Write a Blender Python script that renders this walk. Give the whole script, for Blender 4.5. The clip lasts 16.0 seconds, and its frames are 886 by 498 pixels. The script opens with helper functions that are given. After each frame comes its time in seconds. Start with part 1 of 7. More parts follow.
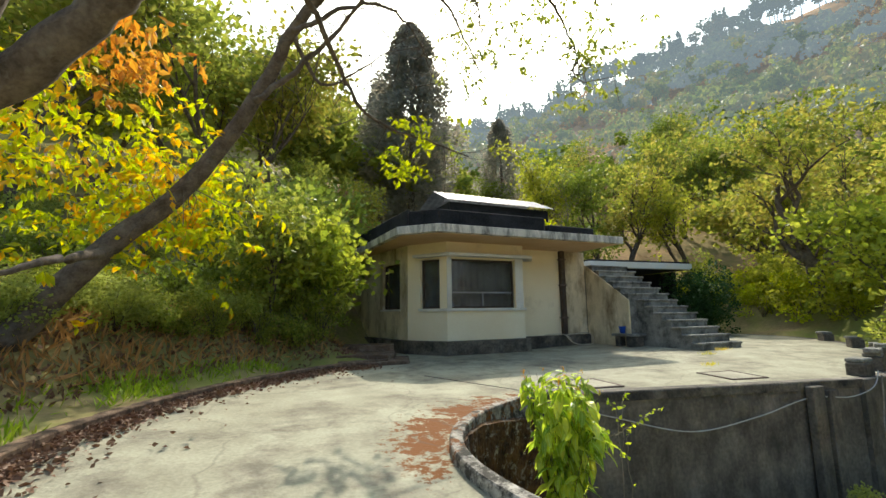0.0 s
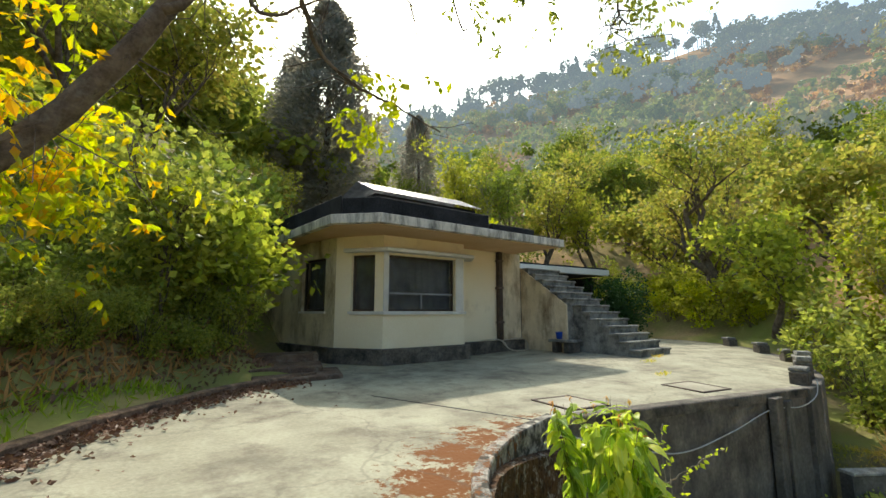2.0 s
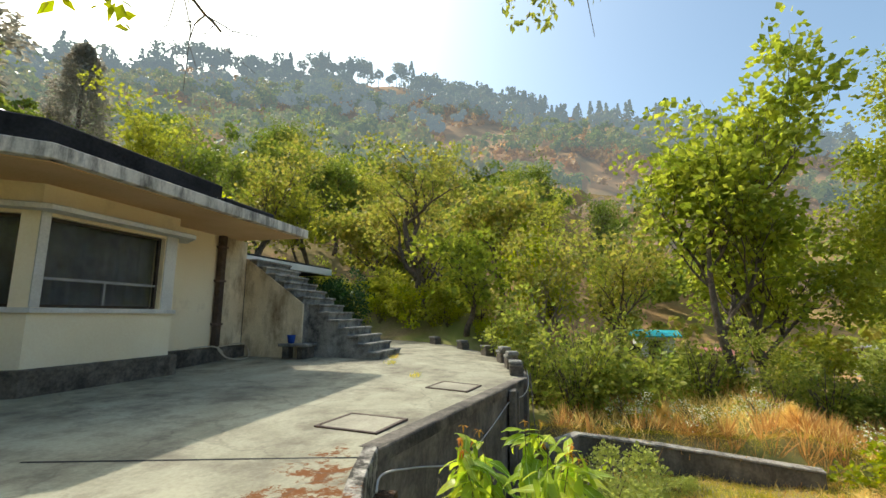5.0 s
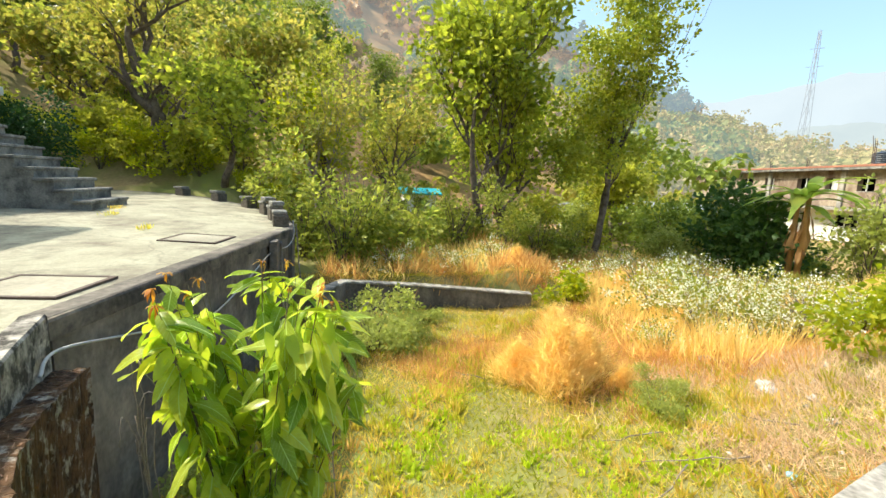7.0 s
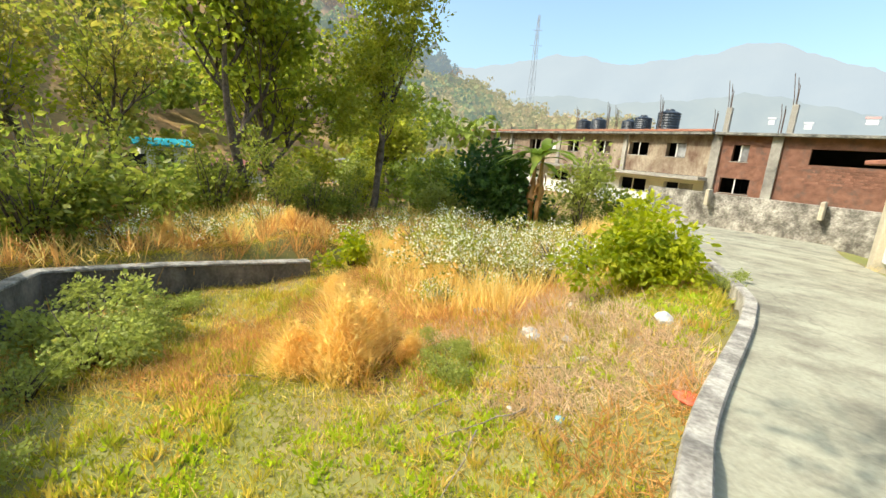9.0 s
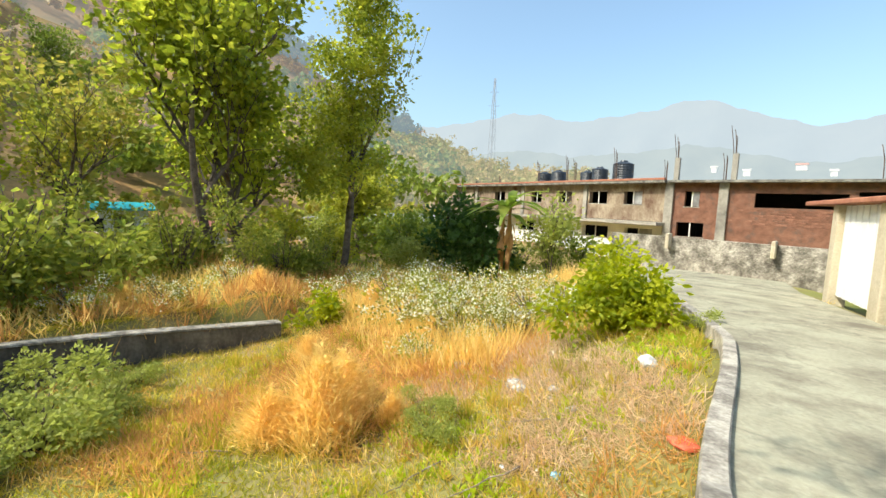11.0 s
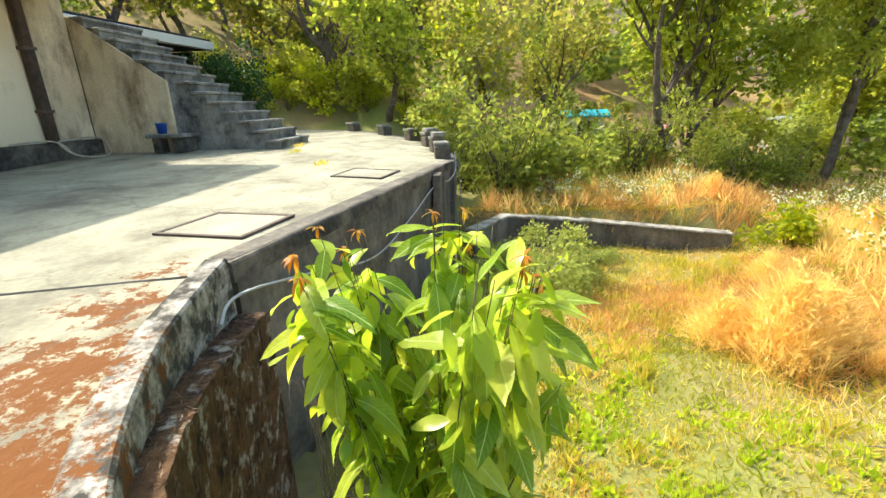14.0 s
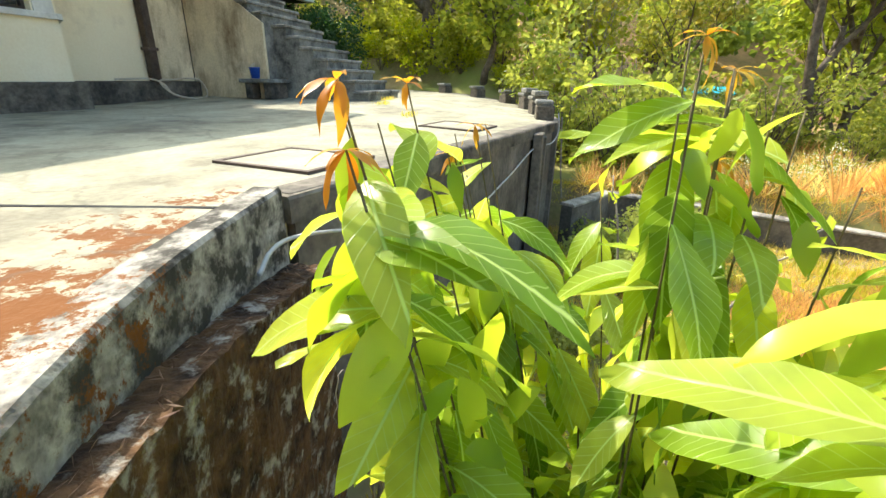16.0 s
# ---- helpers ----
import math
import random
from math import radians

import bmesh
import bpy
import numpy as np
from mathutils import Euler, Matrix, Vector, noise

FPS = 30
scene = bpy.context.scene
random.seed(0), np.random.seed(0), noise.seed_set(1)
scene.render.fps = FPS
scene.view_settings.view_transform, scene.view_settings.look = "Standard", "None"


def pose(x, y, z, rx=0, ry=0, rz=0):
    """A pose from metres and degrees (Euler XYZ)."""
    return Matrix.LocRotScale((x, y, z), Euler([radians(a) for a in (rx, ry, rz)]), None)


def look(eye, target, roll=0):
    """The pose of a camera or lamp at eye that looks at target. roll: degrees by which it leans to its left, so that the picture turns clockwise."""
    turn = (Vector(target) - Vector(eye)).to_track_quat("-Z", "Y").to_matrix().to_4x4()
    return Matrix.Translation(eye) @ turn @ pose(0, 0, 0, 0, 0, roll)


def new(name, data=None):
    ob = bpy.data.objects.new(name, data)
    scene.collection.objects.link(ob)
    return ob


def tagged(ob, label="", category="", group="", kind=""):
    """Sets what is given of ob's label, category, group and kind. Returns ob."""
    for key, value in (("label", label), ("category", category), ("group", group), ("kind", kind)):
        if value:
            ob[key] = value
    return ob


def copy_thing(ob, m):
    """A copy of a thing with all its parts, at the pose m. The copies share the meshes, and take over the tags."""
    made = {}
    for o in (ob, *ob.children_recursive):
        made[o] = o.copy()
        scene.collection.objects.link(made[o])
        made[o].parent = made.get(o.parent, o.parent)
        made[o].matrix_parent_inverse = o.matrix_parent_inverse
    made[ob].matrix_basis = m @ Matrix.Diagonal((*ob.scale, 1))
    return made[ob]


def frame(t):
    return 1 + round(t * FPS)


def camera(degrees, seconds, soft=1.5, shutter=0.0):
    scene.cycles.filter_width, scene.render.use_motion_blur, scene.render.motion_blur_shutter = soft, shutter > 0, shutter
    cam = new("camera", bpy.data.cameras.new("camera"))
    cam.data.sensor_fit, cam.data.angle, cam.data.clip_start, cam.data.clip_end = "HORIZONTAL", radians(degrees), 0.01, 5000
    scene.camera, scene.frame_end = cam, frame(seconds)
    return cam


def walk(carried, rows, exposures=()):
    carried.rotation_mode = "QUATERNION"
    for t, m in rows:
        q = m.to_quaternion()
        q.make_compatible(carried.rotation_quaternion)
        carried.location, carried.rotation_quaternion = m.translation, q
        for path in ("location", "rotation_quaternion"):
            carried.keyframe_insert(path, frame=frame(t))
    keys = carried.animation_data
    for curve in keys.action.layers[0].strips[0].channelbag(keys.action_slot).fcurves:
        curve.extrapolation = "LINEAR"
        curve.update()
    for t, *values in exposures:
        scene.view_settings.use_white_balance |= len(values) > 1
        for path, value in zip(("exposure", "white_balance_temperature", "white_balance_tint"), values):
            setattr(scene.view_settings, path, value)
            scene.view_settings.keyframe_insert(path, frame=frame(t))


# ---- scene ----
cam = camera(90.3, 16.0)
PATH = [
    (0, (1.422, -0.141, 1.43), (2.231, 1.666, 1.716), -0.8),
    (0.5, (1.313, 0.245, 1.449), (2.156, 2.036, 1.736), -0.7),
    (1, (1.289, 0.673, 1.458), (2.265, 2.395, 1.744), -0.7),
    (1.5, (1.26, 1.054, 1.473), (2.362, 2.698, 1.762), -0.6),
    (2, (1.233, 1.467, 1.529), (2.424, 3.049, 1.811), -0.0),
    (2.5, (1.27, 1.857, 1.551), (2.566, 3.356, 1.822), 0.3),
    (3, (1.309, 2.273, 1.52), (2.729, 3.654, 1.798), 0.4),
    (3.2, (1.344, 2.425, 1.563), (2.805, 3.763, 1.834), 0.7),
    (5.3, (1.736, 3.393, 1.461), (3.698, 3.649, 1.75), 1.2),
    (5.5, (1.8, 3.408, 1.441), (3.778, 3.51, 1.722), 1.9),
    (6, (1.927, 3.463, 1.35), (3.904, 3.215, 1.523), 2.3),
    (6.5, (2.12, 3.382, 1.271), (4.075, 2.981, 1.141), 2.3),
    (7, (2.409, 3.252, 1.249), (4.32, 2.745, 0.942), 2.7),
    (7.5, (2.676, 3.141, 1.21), (4.534, 2.496, 0.845), 3.3),
    (8, (2.867, 3.058, 1.223), (4.623, 2.192, 0.814), 4.4),
    (8.5, (2.998, 2.904, 1.254), (4.568, 1.743, 0.817), 4.4),
    (9, (3.116, 2.812, 1.281), (4.529, 1.469, 0.835), 4.3),
    (9.5, (3.146, 2.826, 1.337), (4.446, 1.37, 0.9), 2.6),
    (9.7, (3.154, 2.846, 1.357), (4.396, 1.33, 0.959), 2.6),
    (11.8, (3.244, 2.893, 1.198), (4.738, 1.569, 1.076), 1.2),
    (12, (3.24, 2.909, 1.194), (4.801, 1.679, 0.968), 0.6),
    (12.5, (3.199, 2.971, 1.187), (4.904, 2.027, 0.736), -0.1),
    (13, (3.168, 3.086, 1.178), (4.981, 2.455, 0.617), -0.5),
    (13.5, (3.078, 3.319, 1.168), (4.98, 3.119, 0.582), -2.2),
    (14, (3.104, 3.374, 1.178), (4.996, 3.554, 0.556), -1.4),
    (14.5, (3.366, 3.417, 1.073), (5.23, 3.739, 0.421), -0.8),
    (15, (3.519, 3.49, 0.953), (5.355, 3.909, 0.278), -0.1),
    (15.5, (3.655, 3.581, 0.847), (5.466, 4.057, 0.146), 0.4),
    (16, (3.756, 3.651, 0.828), (5.553, 4.155, 0.108), 1.1),
]
walk(cam, [(t, look(eye, target, roll)) for t, eye, target, roll in PATH], [(0, -0.05), (3.2, -0.08), (5.3, -0.14), (6.0, 0.16), (7.0, 0.47), (9.0, 0.22), (9.7, 0.15), (11.8, 0.22), (13.0, 0.6), (14.0, 0.7), (16.0, 0.82)])

# ---- light ----
SUN_EL, SUN_AZ = 47.0, 62.0
sun_dir = Vector((math.cos(radians(SUN_EL)) * math.cos(radians(SUN_AZ)), math.cos(radians(SUN_EL)) * math.sin(radians(SUN_AZ)), math.sin(radians(SUN_EL))))
world = bpy.data.worlds.new("world")
scene.world = world
world.use_nodes = True
wn = world.node_tree.nodes
sky = wn.new("ShaderNodeTexSky")
sky.sky_type, sky.sun_disc = "NISHITA", False
sky.sun_elevation, sky.sun_rotation = radians(SUN_EL), radians(90 - SUN_AZ)
sky.air_density, sky.dust_density, sky.ozone_density = 1.0, 4.0, 0.4
wn["Background"].inputs["Strength"].default_value = 0.27
tint = wn.new("ShaderNodeMix")
tint.data_type, tint.blend_type = "RGBA", "MULTIPLY"
tint.inputs["Factor"].default_value = 1.0
tint.inputs["B"].default_value = (0.90, 1.03, 1.0, 1)
world.node_tree.links.new(sky.outputs[0], tint.inputs["A"])
world.node_tree.links.new(tint.outputs["Result"], wn["Background"].inputs["Color"])
sun = new("sun", bpy.data.lights.new("sun", "SUN"))
sun.data.energy, sun.data.angle, sun.data.color = 4.6, radians(0.6), (1.0, 0.93, 0.8)
sun.matrix_world = look(sun_dir * 50, (0, 0, 0))

# ---- materials ----


def mat(name, lo, hi, scale=4.0, rough=0.85, bump=0.3, fine=40.0, stain=None, stain_at=0.6, stain_scale=1.2, metal=0.0, per=False, spec=0.3, dist=0.02, stain_soft=0.12, streak=1.0):
    """A weathered opaque surface: two noise scales of colour, an optional blotchy stain, fine relief."""
    m = bpy.data.materials.new(name)
    m.use_nodes = True
    nt = m.node_tree
    n, l = nt.nodes, nt.links
    b = n["Principled BSDF"]
    b.inputs["Roughness"].default_value, b.inputs["Metallic"].default_value = rough, metal
    b.inputs["Specular IOR Level"].default_value = spec
    co = n.new("ShaderNodeTexCoord")
    a = n.new("ShaderNodeTexNoise")
    a.inputs["Scale"].default_value, a.inputs["Detail"].default_value = scale, 6
    f = n.new("ShaderNodeTexNoise")
    f.inputs["Scale"].default_value, f.inputs["Detail"].default_value = fine, 4
    for t in (a, f):
        l.new(co.outputs["Object"], t.inputs["Vector"])
    add = n.new("ShaderNodeMath")
    add.operation = "MULTIPLY_ADD"
    l.new(f.outputs["Fac"], add.inputs[0])
    add.inputs[1].default_value = 0.55
    l.new(a.outputs["Fac"], add.inputs[2])
    r = n.new("ShaderNodeValToRGB")
    r.color_ramp.elements[0].position, r.color_ramp.elements[1].position = 0.56, 0.98
    r.color_ramp.elements[0].color, r.color_ramp.elements[1].color = (*lo, 1), (*hi, 1)
    l.new(add.outputs[0], r.inputs[0])
    out = r.outputs[0]
    if per:
        oi = n.new("ShaderNodeObjectInfo")
        hs = n.new("ShaderNodeHueSaturation")
        mr = n.new("ShaderNodeMapRange")
        mr.inputs["To Min"].default_value, mr.inputs["To Max"].default_value = 0.7, 1.25
        l.new(oi.outputs["Random"], mr.inputs["Value"])
        l.new(mr.outputs[0], hs.inputs["Value"])
        l.new(out, hs.inputs["Color"])
        out = hs.outputs[0]
    if stain:
        s = n.new("ShaderNodeTexNoise")
        s.inputs["Scale"].default_value, s.inputs["Detail"].default_value, s.inputs["Roughness"].default_value = stain_scale, 8, 0.7
        mp = n.new("ShaderNodeMapping")
        mp.inputs["Scale"].default_value = (1, 1, streak)
        l.new(co.outputs["Object"], mp.inputs["Vector"])
        l.new(mp.outputs[0], s.inputs["Vector"])
        sr = n.new("ShaderNodeMapRange")
        sr.inputs["From Min"].default_value, sr.inputs["From Max"].default_value = stain_at - stain_soft, stain_at + stain_soft
        l.new(s.outputs["Fac"], sr.inputs["Value"])
        mx = n.new("ShaderNodeMix")
        mx.data_type = "RGBA"
        l.new(sr.outputs[0], mx.inputs["Factor"])
        l.new(out, mx.inputs["A"])
        mx.inputs["B"].default_value = (*stain, 1)
        out = mx.outputs["Result"]
    l.new(out, b.inputs["Base Color"])
    if bump:
        bp = n.new("ShaderNodeBump")
        bp.inputs["Strength"].default_value, bp.inputs["Distance"].default_value = bump, dist
        l.new(add.outputs[0], bp.inputs["Height"])
        l.new(bp.outputs[0], b.inputs["Normal"])
    return m


def leafmat(name, cols, trans=0.45, rough=0.5, single=False, clump=1.3):
    """Leaves: each one its own tint, varied again from clump to clump, light passing through."""
    m = bpy.data.materials.new(name)
    m.use_nodes = True
    nt = m.node_tree
    n, l = nt.nodes, nt.links
    b = n["Principled BSDF"]
    b.inputs["Roughness"].default_value = rough
    b.inputs["Specular IOR Level"].default_value = 0.25
    g = n.new("ShaderNodeNewGeometry")
    r = n.new("ShaderNodeValToRGB")
    els = r.color_ramp.elements
    while len(els) < len(cols):
        els.new(0.5)
    for i, c in enumerate(cols):
        els[i].position = i / max(1, len(cols) - 1)
        els[i].color = (*c, 1)
    if single:
        oi = n.new("ShaderNodeObjectInfo")
        l.new(oi.outputs["Random"], r.inputs[0])
    else:
        co = n.new("ShaderNodeTexCoord")
        ns = n.new("ShaderNodeTexNoise")
        ns.inputs["Scale"].default_value, ns.inputs["Detail"].default_value = clump, 2
        l.new(co.outputs["Object"], ns.inputs["Vector"])
        wide_range = n.new("ShaderNodeMapRange")
        wide_range.inputs["From Min"].default_value, wide_range.inputs["From Max"].default_value = 0.3, 0.7
        wide_range.inputs["To Min"].default_value, wide_range.inputs["To Max"].default_value = 0.0, 0.6
        l.new(ns.outputs["Fac"], wide_range.inputs["Value"])
        ma = n.new("ShaderNodeMath")
        ma.operation = "MULTIPLY_ADD"
        l.new(g.outputs["Random Per Island"], ma.inputs[0])
        ma.inputs[1].default_value = 0.4
        l.new(wide_range.outputs[0], ma.inputs[2])
        l.new(ma.outputs[0], r.inputs[0])
    l.new(r.outputs[0], b.inputs["Base Color"])
    t = n.new("ShaderNodeBsdfTranslucent")
    bright = n.new("ShaderNodeHueSaturation")
    bright.inputs["Value"].default_value = 1.75
    bright.inputs["Saturation"].default_value = 1.05
    l.new(r.outputs[0], bright.inputs["Color"])
    l.new(bright.outputs[0], t.inputs["Color"])
    mx = n.new("ShaderNodeMixShader")
    mx.inputs[0].default_value = trans
    l.new(b.outputs[0], mx.inputs[1])
    l.new(t.outputs[0], mx.inputs[2])
    l.new(mx.outputs[0], n["Material Output"].inputs["Surface"])
    return m


def hazed(name, lo, hi, scale, haze_col, amount):
    """A far surface, with the haze in front of it mixed in as emission."""
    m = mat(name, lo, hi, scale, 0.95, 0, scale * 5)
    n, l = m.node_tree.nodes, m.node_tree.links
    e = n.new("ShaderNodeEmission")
    e.inputs["Color"].default_value = (*haze_col, 1)
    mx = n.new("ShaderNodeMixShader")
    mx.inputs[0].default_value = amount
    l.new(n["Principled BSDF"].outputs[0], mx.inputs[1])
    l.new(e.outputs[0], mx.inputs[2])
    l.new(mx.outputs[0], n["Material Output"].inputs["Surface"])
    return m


def hazed_leaf(name, cols, haze_col, amount):
    # leaves of far slopes, with a bluish emission mixed in for haze
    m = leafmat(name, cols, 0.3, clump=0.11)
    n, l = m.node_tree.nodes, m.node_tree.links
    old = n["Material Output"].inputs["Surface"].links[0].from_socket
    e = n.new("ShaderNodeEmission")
    e.inputs["Color"].default_value = (*haze_col, 1)
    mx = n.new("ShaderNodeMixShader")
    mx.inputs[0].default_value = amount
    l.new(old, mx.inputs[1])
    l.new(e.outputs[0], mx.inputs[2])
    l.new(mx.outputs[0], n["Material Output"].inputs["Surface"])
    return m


M_CONC = mat("drive concrete", (0.26, 0.243, 0.172), (0.40, 0.38, 0.275), 1.6, 0.9, 0.9, 26, (0.17, 0.15, 0.11), 0.565, 1.4, dist=0.02, stain_soft=0.09)
M_COVER = mat("cover concrete", (0.24, 0.22, 0.165), (0.40, 0.37, 0.28), 2, 0.9, 0.5, 30)


def rust_patch(m, centres):
    """Red dirt washed along the kerb: blotchy, with a shape of its own."""
    n, l = m.node_tree.nodes, m.node_tree.links
    b = n["Principled BSDF"]
    co = n.new("ShaderNodeTexCoord")
    near = None
    for c, r in centres:
        d = n.new("ShaderNodeVectorMath")
        d.operation = "DISTANCE"
        l.new(co.outputs["Object"], d.inputs[0])
        d.inputs[1].default_value = (*c, 0.27)
        s = n.new("ShaderNodeMath")
        s.operation = "SUBTRACT"
        l.new(d.outputs["Value"], s.inputs[0])
        s.inputs[1].default_value = r
        if near is None:
            near = s
        else:
            k = n.new("ShaderNodeMath")
            k.operation = "MINIMUM"
            l.new(near.outputs[0], k.inputs[0])
            l.new(s.outputs[0], k.inputs[1])
            near = k
    t = n.new("ShaderNodeTexNoise")
    t.inputs["Scale"].default_value, t.inputs["Detail"].default_value, t.inputs["Roughness"].default_value = 8.0, 10, 0.8
    l.new(co.outputs["Object"], t.inputs["Vector"])
    a = n.new("ShaderNodeMath")
    a.operation = "MULTIPLY_ADD"
    l.new(t.outputs["Fac"], a.inputs[0])
    a.inputs[1].default_value = 2.2
    l.new(near.outputs[0], a.inputs[2])
    r = n.new("ShaderNodeMapRange")
    r.inputs["From Min"].default_value, r.inputs["From Max"].default_value = 1.13, 1.03
    l.new(a.outputs[0], r.inputs["Value"])
    old = b.inputs["Base Color"].links[0].from_socket
    mx = n.new("ShaderNodeMix")
    mx.data_type = "RGBA"
    l.new(r.outputs[0], mx.inputs["Factor"])
    l.new(old, mx.inputs["A"])
    mx.inputs["B"].default_value = (0.165, 0.058, 0.010, 1)
    # thin wandering cracks
    v = n.new("ShaderNodeTexVoronoi")
    v.feature = "DISTANCE_TO_EDGE"
    v.inputs["Scale"].default_value = 0.55
    w = n.new("ShaderNodeTexNoise")
    w.inputs["Scale"].default_value, w.inputs["Detail"].default_value = 2.5, 6
    l.new(co.outputs["Object"], w.inputs["Vector"])
    ad = n.new("ShaderNodeVectorMath")
    ad.operation = "MULTIPLY_ADD"
    l.new(w.outputs["Color"], ad.inputs[0])
    ad.inputs[1].default_value = (0.5, 0.5, 0.5)
    l.new(co.outputs["Object"], ad.inputs[2])
    l.new(ad.outputs[0], v.inputs["Vector"])
    cr = n.new("ShaderNodeMapRange")
    cr.inputs["From Min"].default_value, cr.inputs["From Max"].default_value = 0.012, 0.003
    l.new(v.outputs["Distance"], cr.inputs["Value"])
    m2 = n.new("ShaderNodeMix")
    m2.data_type = "RGBA"
    cf = n.new("ShaderNodeMath")
    cf.operation = "MULTIPLY"
    l.new(cr.outputs[0], cf.inputs[0])
    cf.inputs[1].default_value = 0.3
    l.new(cf.outputs[0], m2.inputs["Factor"])
    l.new(mx.outputs["Result"], m2.inputs["A"])
    m2.inputs["B"].default_value = (0.10, 0.09, 0.07, 1)
    l.new(m2.outputs["Result"], b.inputs["Base Color"])


rust_patch(M_CONC, [((2.85, 3.3), 0.18), ((2.98, 3.8), 0.3), ((3.3, 4.3), 0.36), ((3.8, 4.7), 0.34), ((4.35, 4.92), 0.28), ((4.85, 5.08), 0.18), ((5.3, 5.2), 0.05), ((3.6, 9.0), 0.3), ((2.6, 1.7), 0.15)])
M_KERB = mat("kerb concrete", (0.15, 0.135, 0.115), (0.52, 0.48, 0.41), 9, 0.9, 0.45, 45, (0.05, 0.045, 0.036), 0.5, 7, stain_soft=0.06)
rust_patch(M_KERB, [((3.0, 3.5), 0.13), ((3.1, 3.95), 0.2), ((3.4, 4.25), 0.22), ((3.8, 4.5), 0.22), ((4.25, 4.7), 0.18)])
M_COPING = mat("worn coping", (0.2, 0.18, 0.15), (0.50, 0.46, 0.39), 5, 0.9, 0.4, 40, (0.10, 0.085, 0.07), 0.6, 4)
M_KERBW = mat("earth stained kerb", (0.09, 0.055, 0.035), (0.30, 0.20, 0.13), 7, 0.95, 0.6, 40, (0.05, 0.035, 0.025), 0.55, 6)
M_RETAIN = mat("retaining wall plaster", (0.11, 0.094, 0.075), (0.29, 0.25, 0.205), 1.8, 0.9, 0.5, 20, (0.05, 0.046, 0.04), 0.55, 3.2, streak=0.42, stain_soft=0.2)
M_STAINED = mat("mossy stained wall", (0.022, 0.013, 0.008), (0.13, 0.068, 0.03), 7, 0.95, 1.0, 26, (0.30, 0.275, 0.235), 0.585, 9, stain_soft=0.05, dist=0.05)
M_CREAM = mat("cream paint", (0.78, 0.66, 0.44), (0.86, 0.76, 0.55), 0.8, 0.8, 0.1, 30, (0.5, 0.40, 0.26), 0.72, 0.9)
M_CREAM_GREY = mat("weathered cream plaster", (0.56, 0.47, 0.31), (0.82, 0.72, 0.51), 1.5, 0.9, 0.3, 30, (0.20, 0.135, 0.075), 0.57, 1.8, streak=0.45)
M_PLINTH = mat("blackened plinth", (0.06, 0.05, 0.04), (0.21, 0.18, 0.14), 2.5, 0.9, 0.4, 25, (0.02, 0.02, 0.02), 0.55, 2)
M_SOFFIT = mat("ochre soffit", (0.55, 0.36, 0.19), (0.66, 0.46, 0.27), 1, 0.9, 0.05, 20)
M_WHITE = mat("weathered white paint", (0.52, 0.50, 0.45), (0.72, 0.70, 0.64), 2, 0.85, 0.2, 30, (0.16, 0.15, 0.13), 0.74, 2.5)
M_FASCIA = mat("streaked fascia", (0.55, 0.52, 0.46), (0.74, 0.70, 0.62), 2, 0.85, 0.2, 30, (0.05, 0.048, 0.045), 0.55, 4, streak=0.25)
M_BLACK = mat("black mould", (0.008, 0.008, 0.009), (0.03, 0.03, 0.032), 2, 0.95, 0.4, 20)
M_STEP = mat("step concrete", (0.15, 0.145, 0.13), (0.33, 0.32, 0.28), 2.5, 0.9, 0.5, 30, (0.035, 0.034, 0.032), 0.56, 3)
# near-black puts the shade of porch and rooms into the surface colour
M_DARKIN = mat("near-black room shade and sheet", (0.015, 0.015, 0.016), (0.035, 0.033, 0.032), 2, 0.9, 0)
M_FRAME = mat("dark brown frame", (0.04, 0.028, 0.02), (0.07, 0.05, 0.035), 6, 0.6, 0.1)
M_PIPE = mat("rust brown pipe", (0.045, 0.03, 0.022), (0.10, 0.07, 0.05), 6, 0.7, 0.2)
M_CURTAIN = mat("grey curtain", (0.15, 0.15, 0.155), (0.27, 0.27, 0.275), 4, 0.9, 0)
M_BRICK = mat("worn brick", (0.16, 0.075, 0.05), (0.30, 0.15, 0.10), 3, 0.95, 0.4, 40, (0.10, 0.08, 0.07), 0.62, 2, per=True)
M_OCHRE = mat("peeling ochre plaster", (0.26, 0.21, 0.15), (0.46, 0.39, 0.29), 0.7, 0.9, 0.2, 8, (0.13, 0.075, 0.05), 0.52, 0.8, streak=0.6)
M_GREYPL = mat("grey cement plaster", (0.24, 0.22, 0.19), (0.40, 0.38, 0.33), 0.7, 0.9, 0.2, 10, (0.12, 0.11, 0.10), 0.58, 0.6)
M_RUBBLE = mat("rubble and cement", (0.16, 0.145, 0.12), (0.52, 0.48, 0.41), 3.5, 0.95, 0.9, 14, (0.09, 0.08, 0.065), 0.53, 1.6, dist=0.05)
M_WHITEWASH = mat("whitewash", (0.62, 0.62, 0.58), (0.78, 0.78, 0.73), 1, 0.9, 0.1)
M_TANK = mat("black tank plastic", (0.02, 0.028, 0.04), (0.035, 0.045, 0.06), 2, 0.45, 0.05, spec=0.5)
M_STEEL = mat("rusty steel bar", (0.07, 0.045, 0.035), (0.14, 0.10, 0.08), 4, 0.7, 0.2)
M_HOSE = mat("grey hose", (0.40, 0.39, 0.37), (0.55, 0.54, 0.51), 10, 0.6, 0.1)
M_GALV = mat("galvanised sheet", (0.24, 0.245, 0.25), (0.40, 0.41, 0.42), 2, 0.5, 0.2, 20, (0.16, 0.16, 0.16), 0.6, 2.5, metal=0.2)
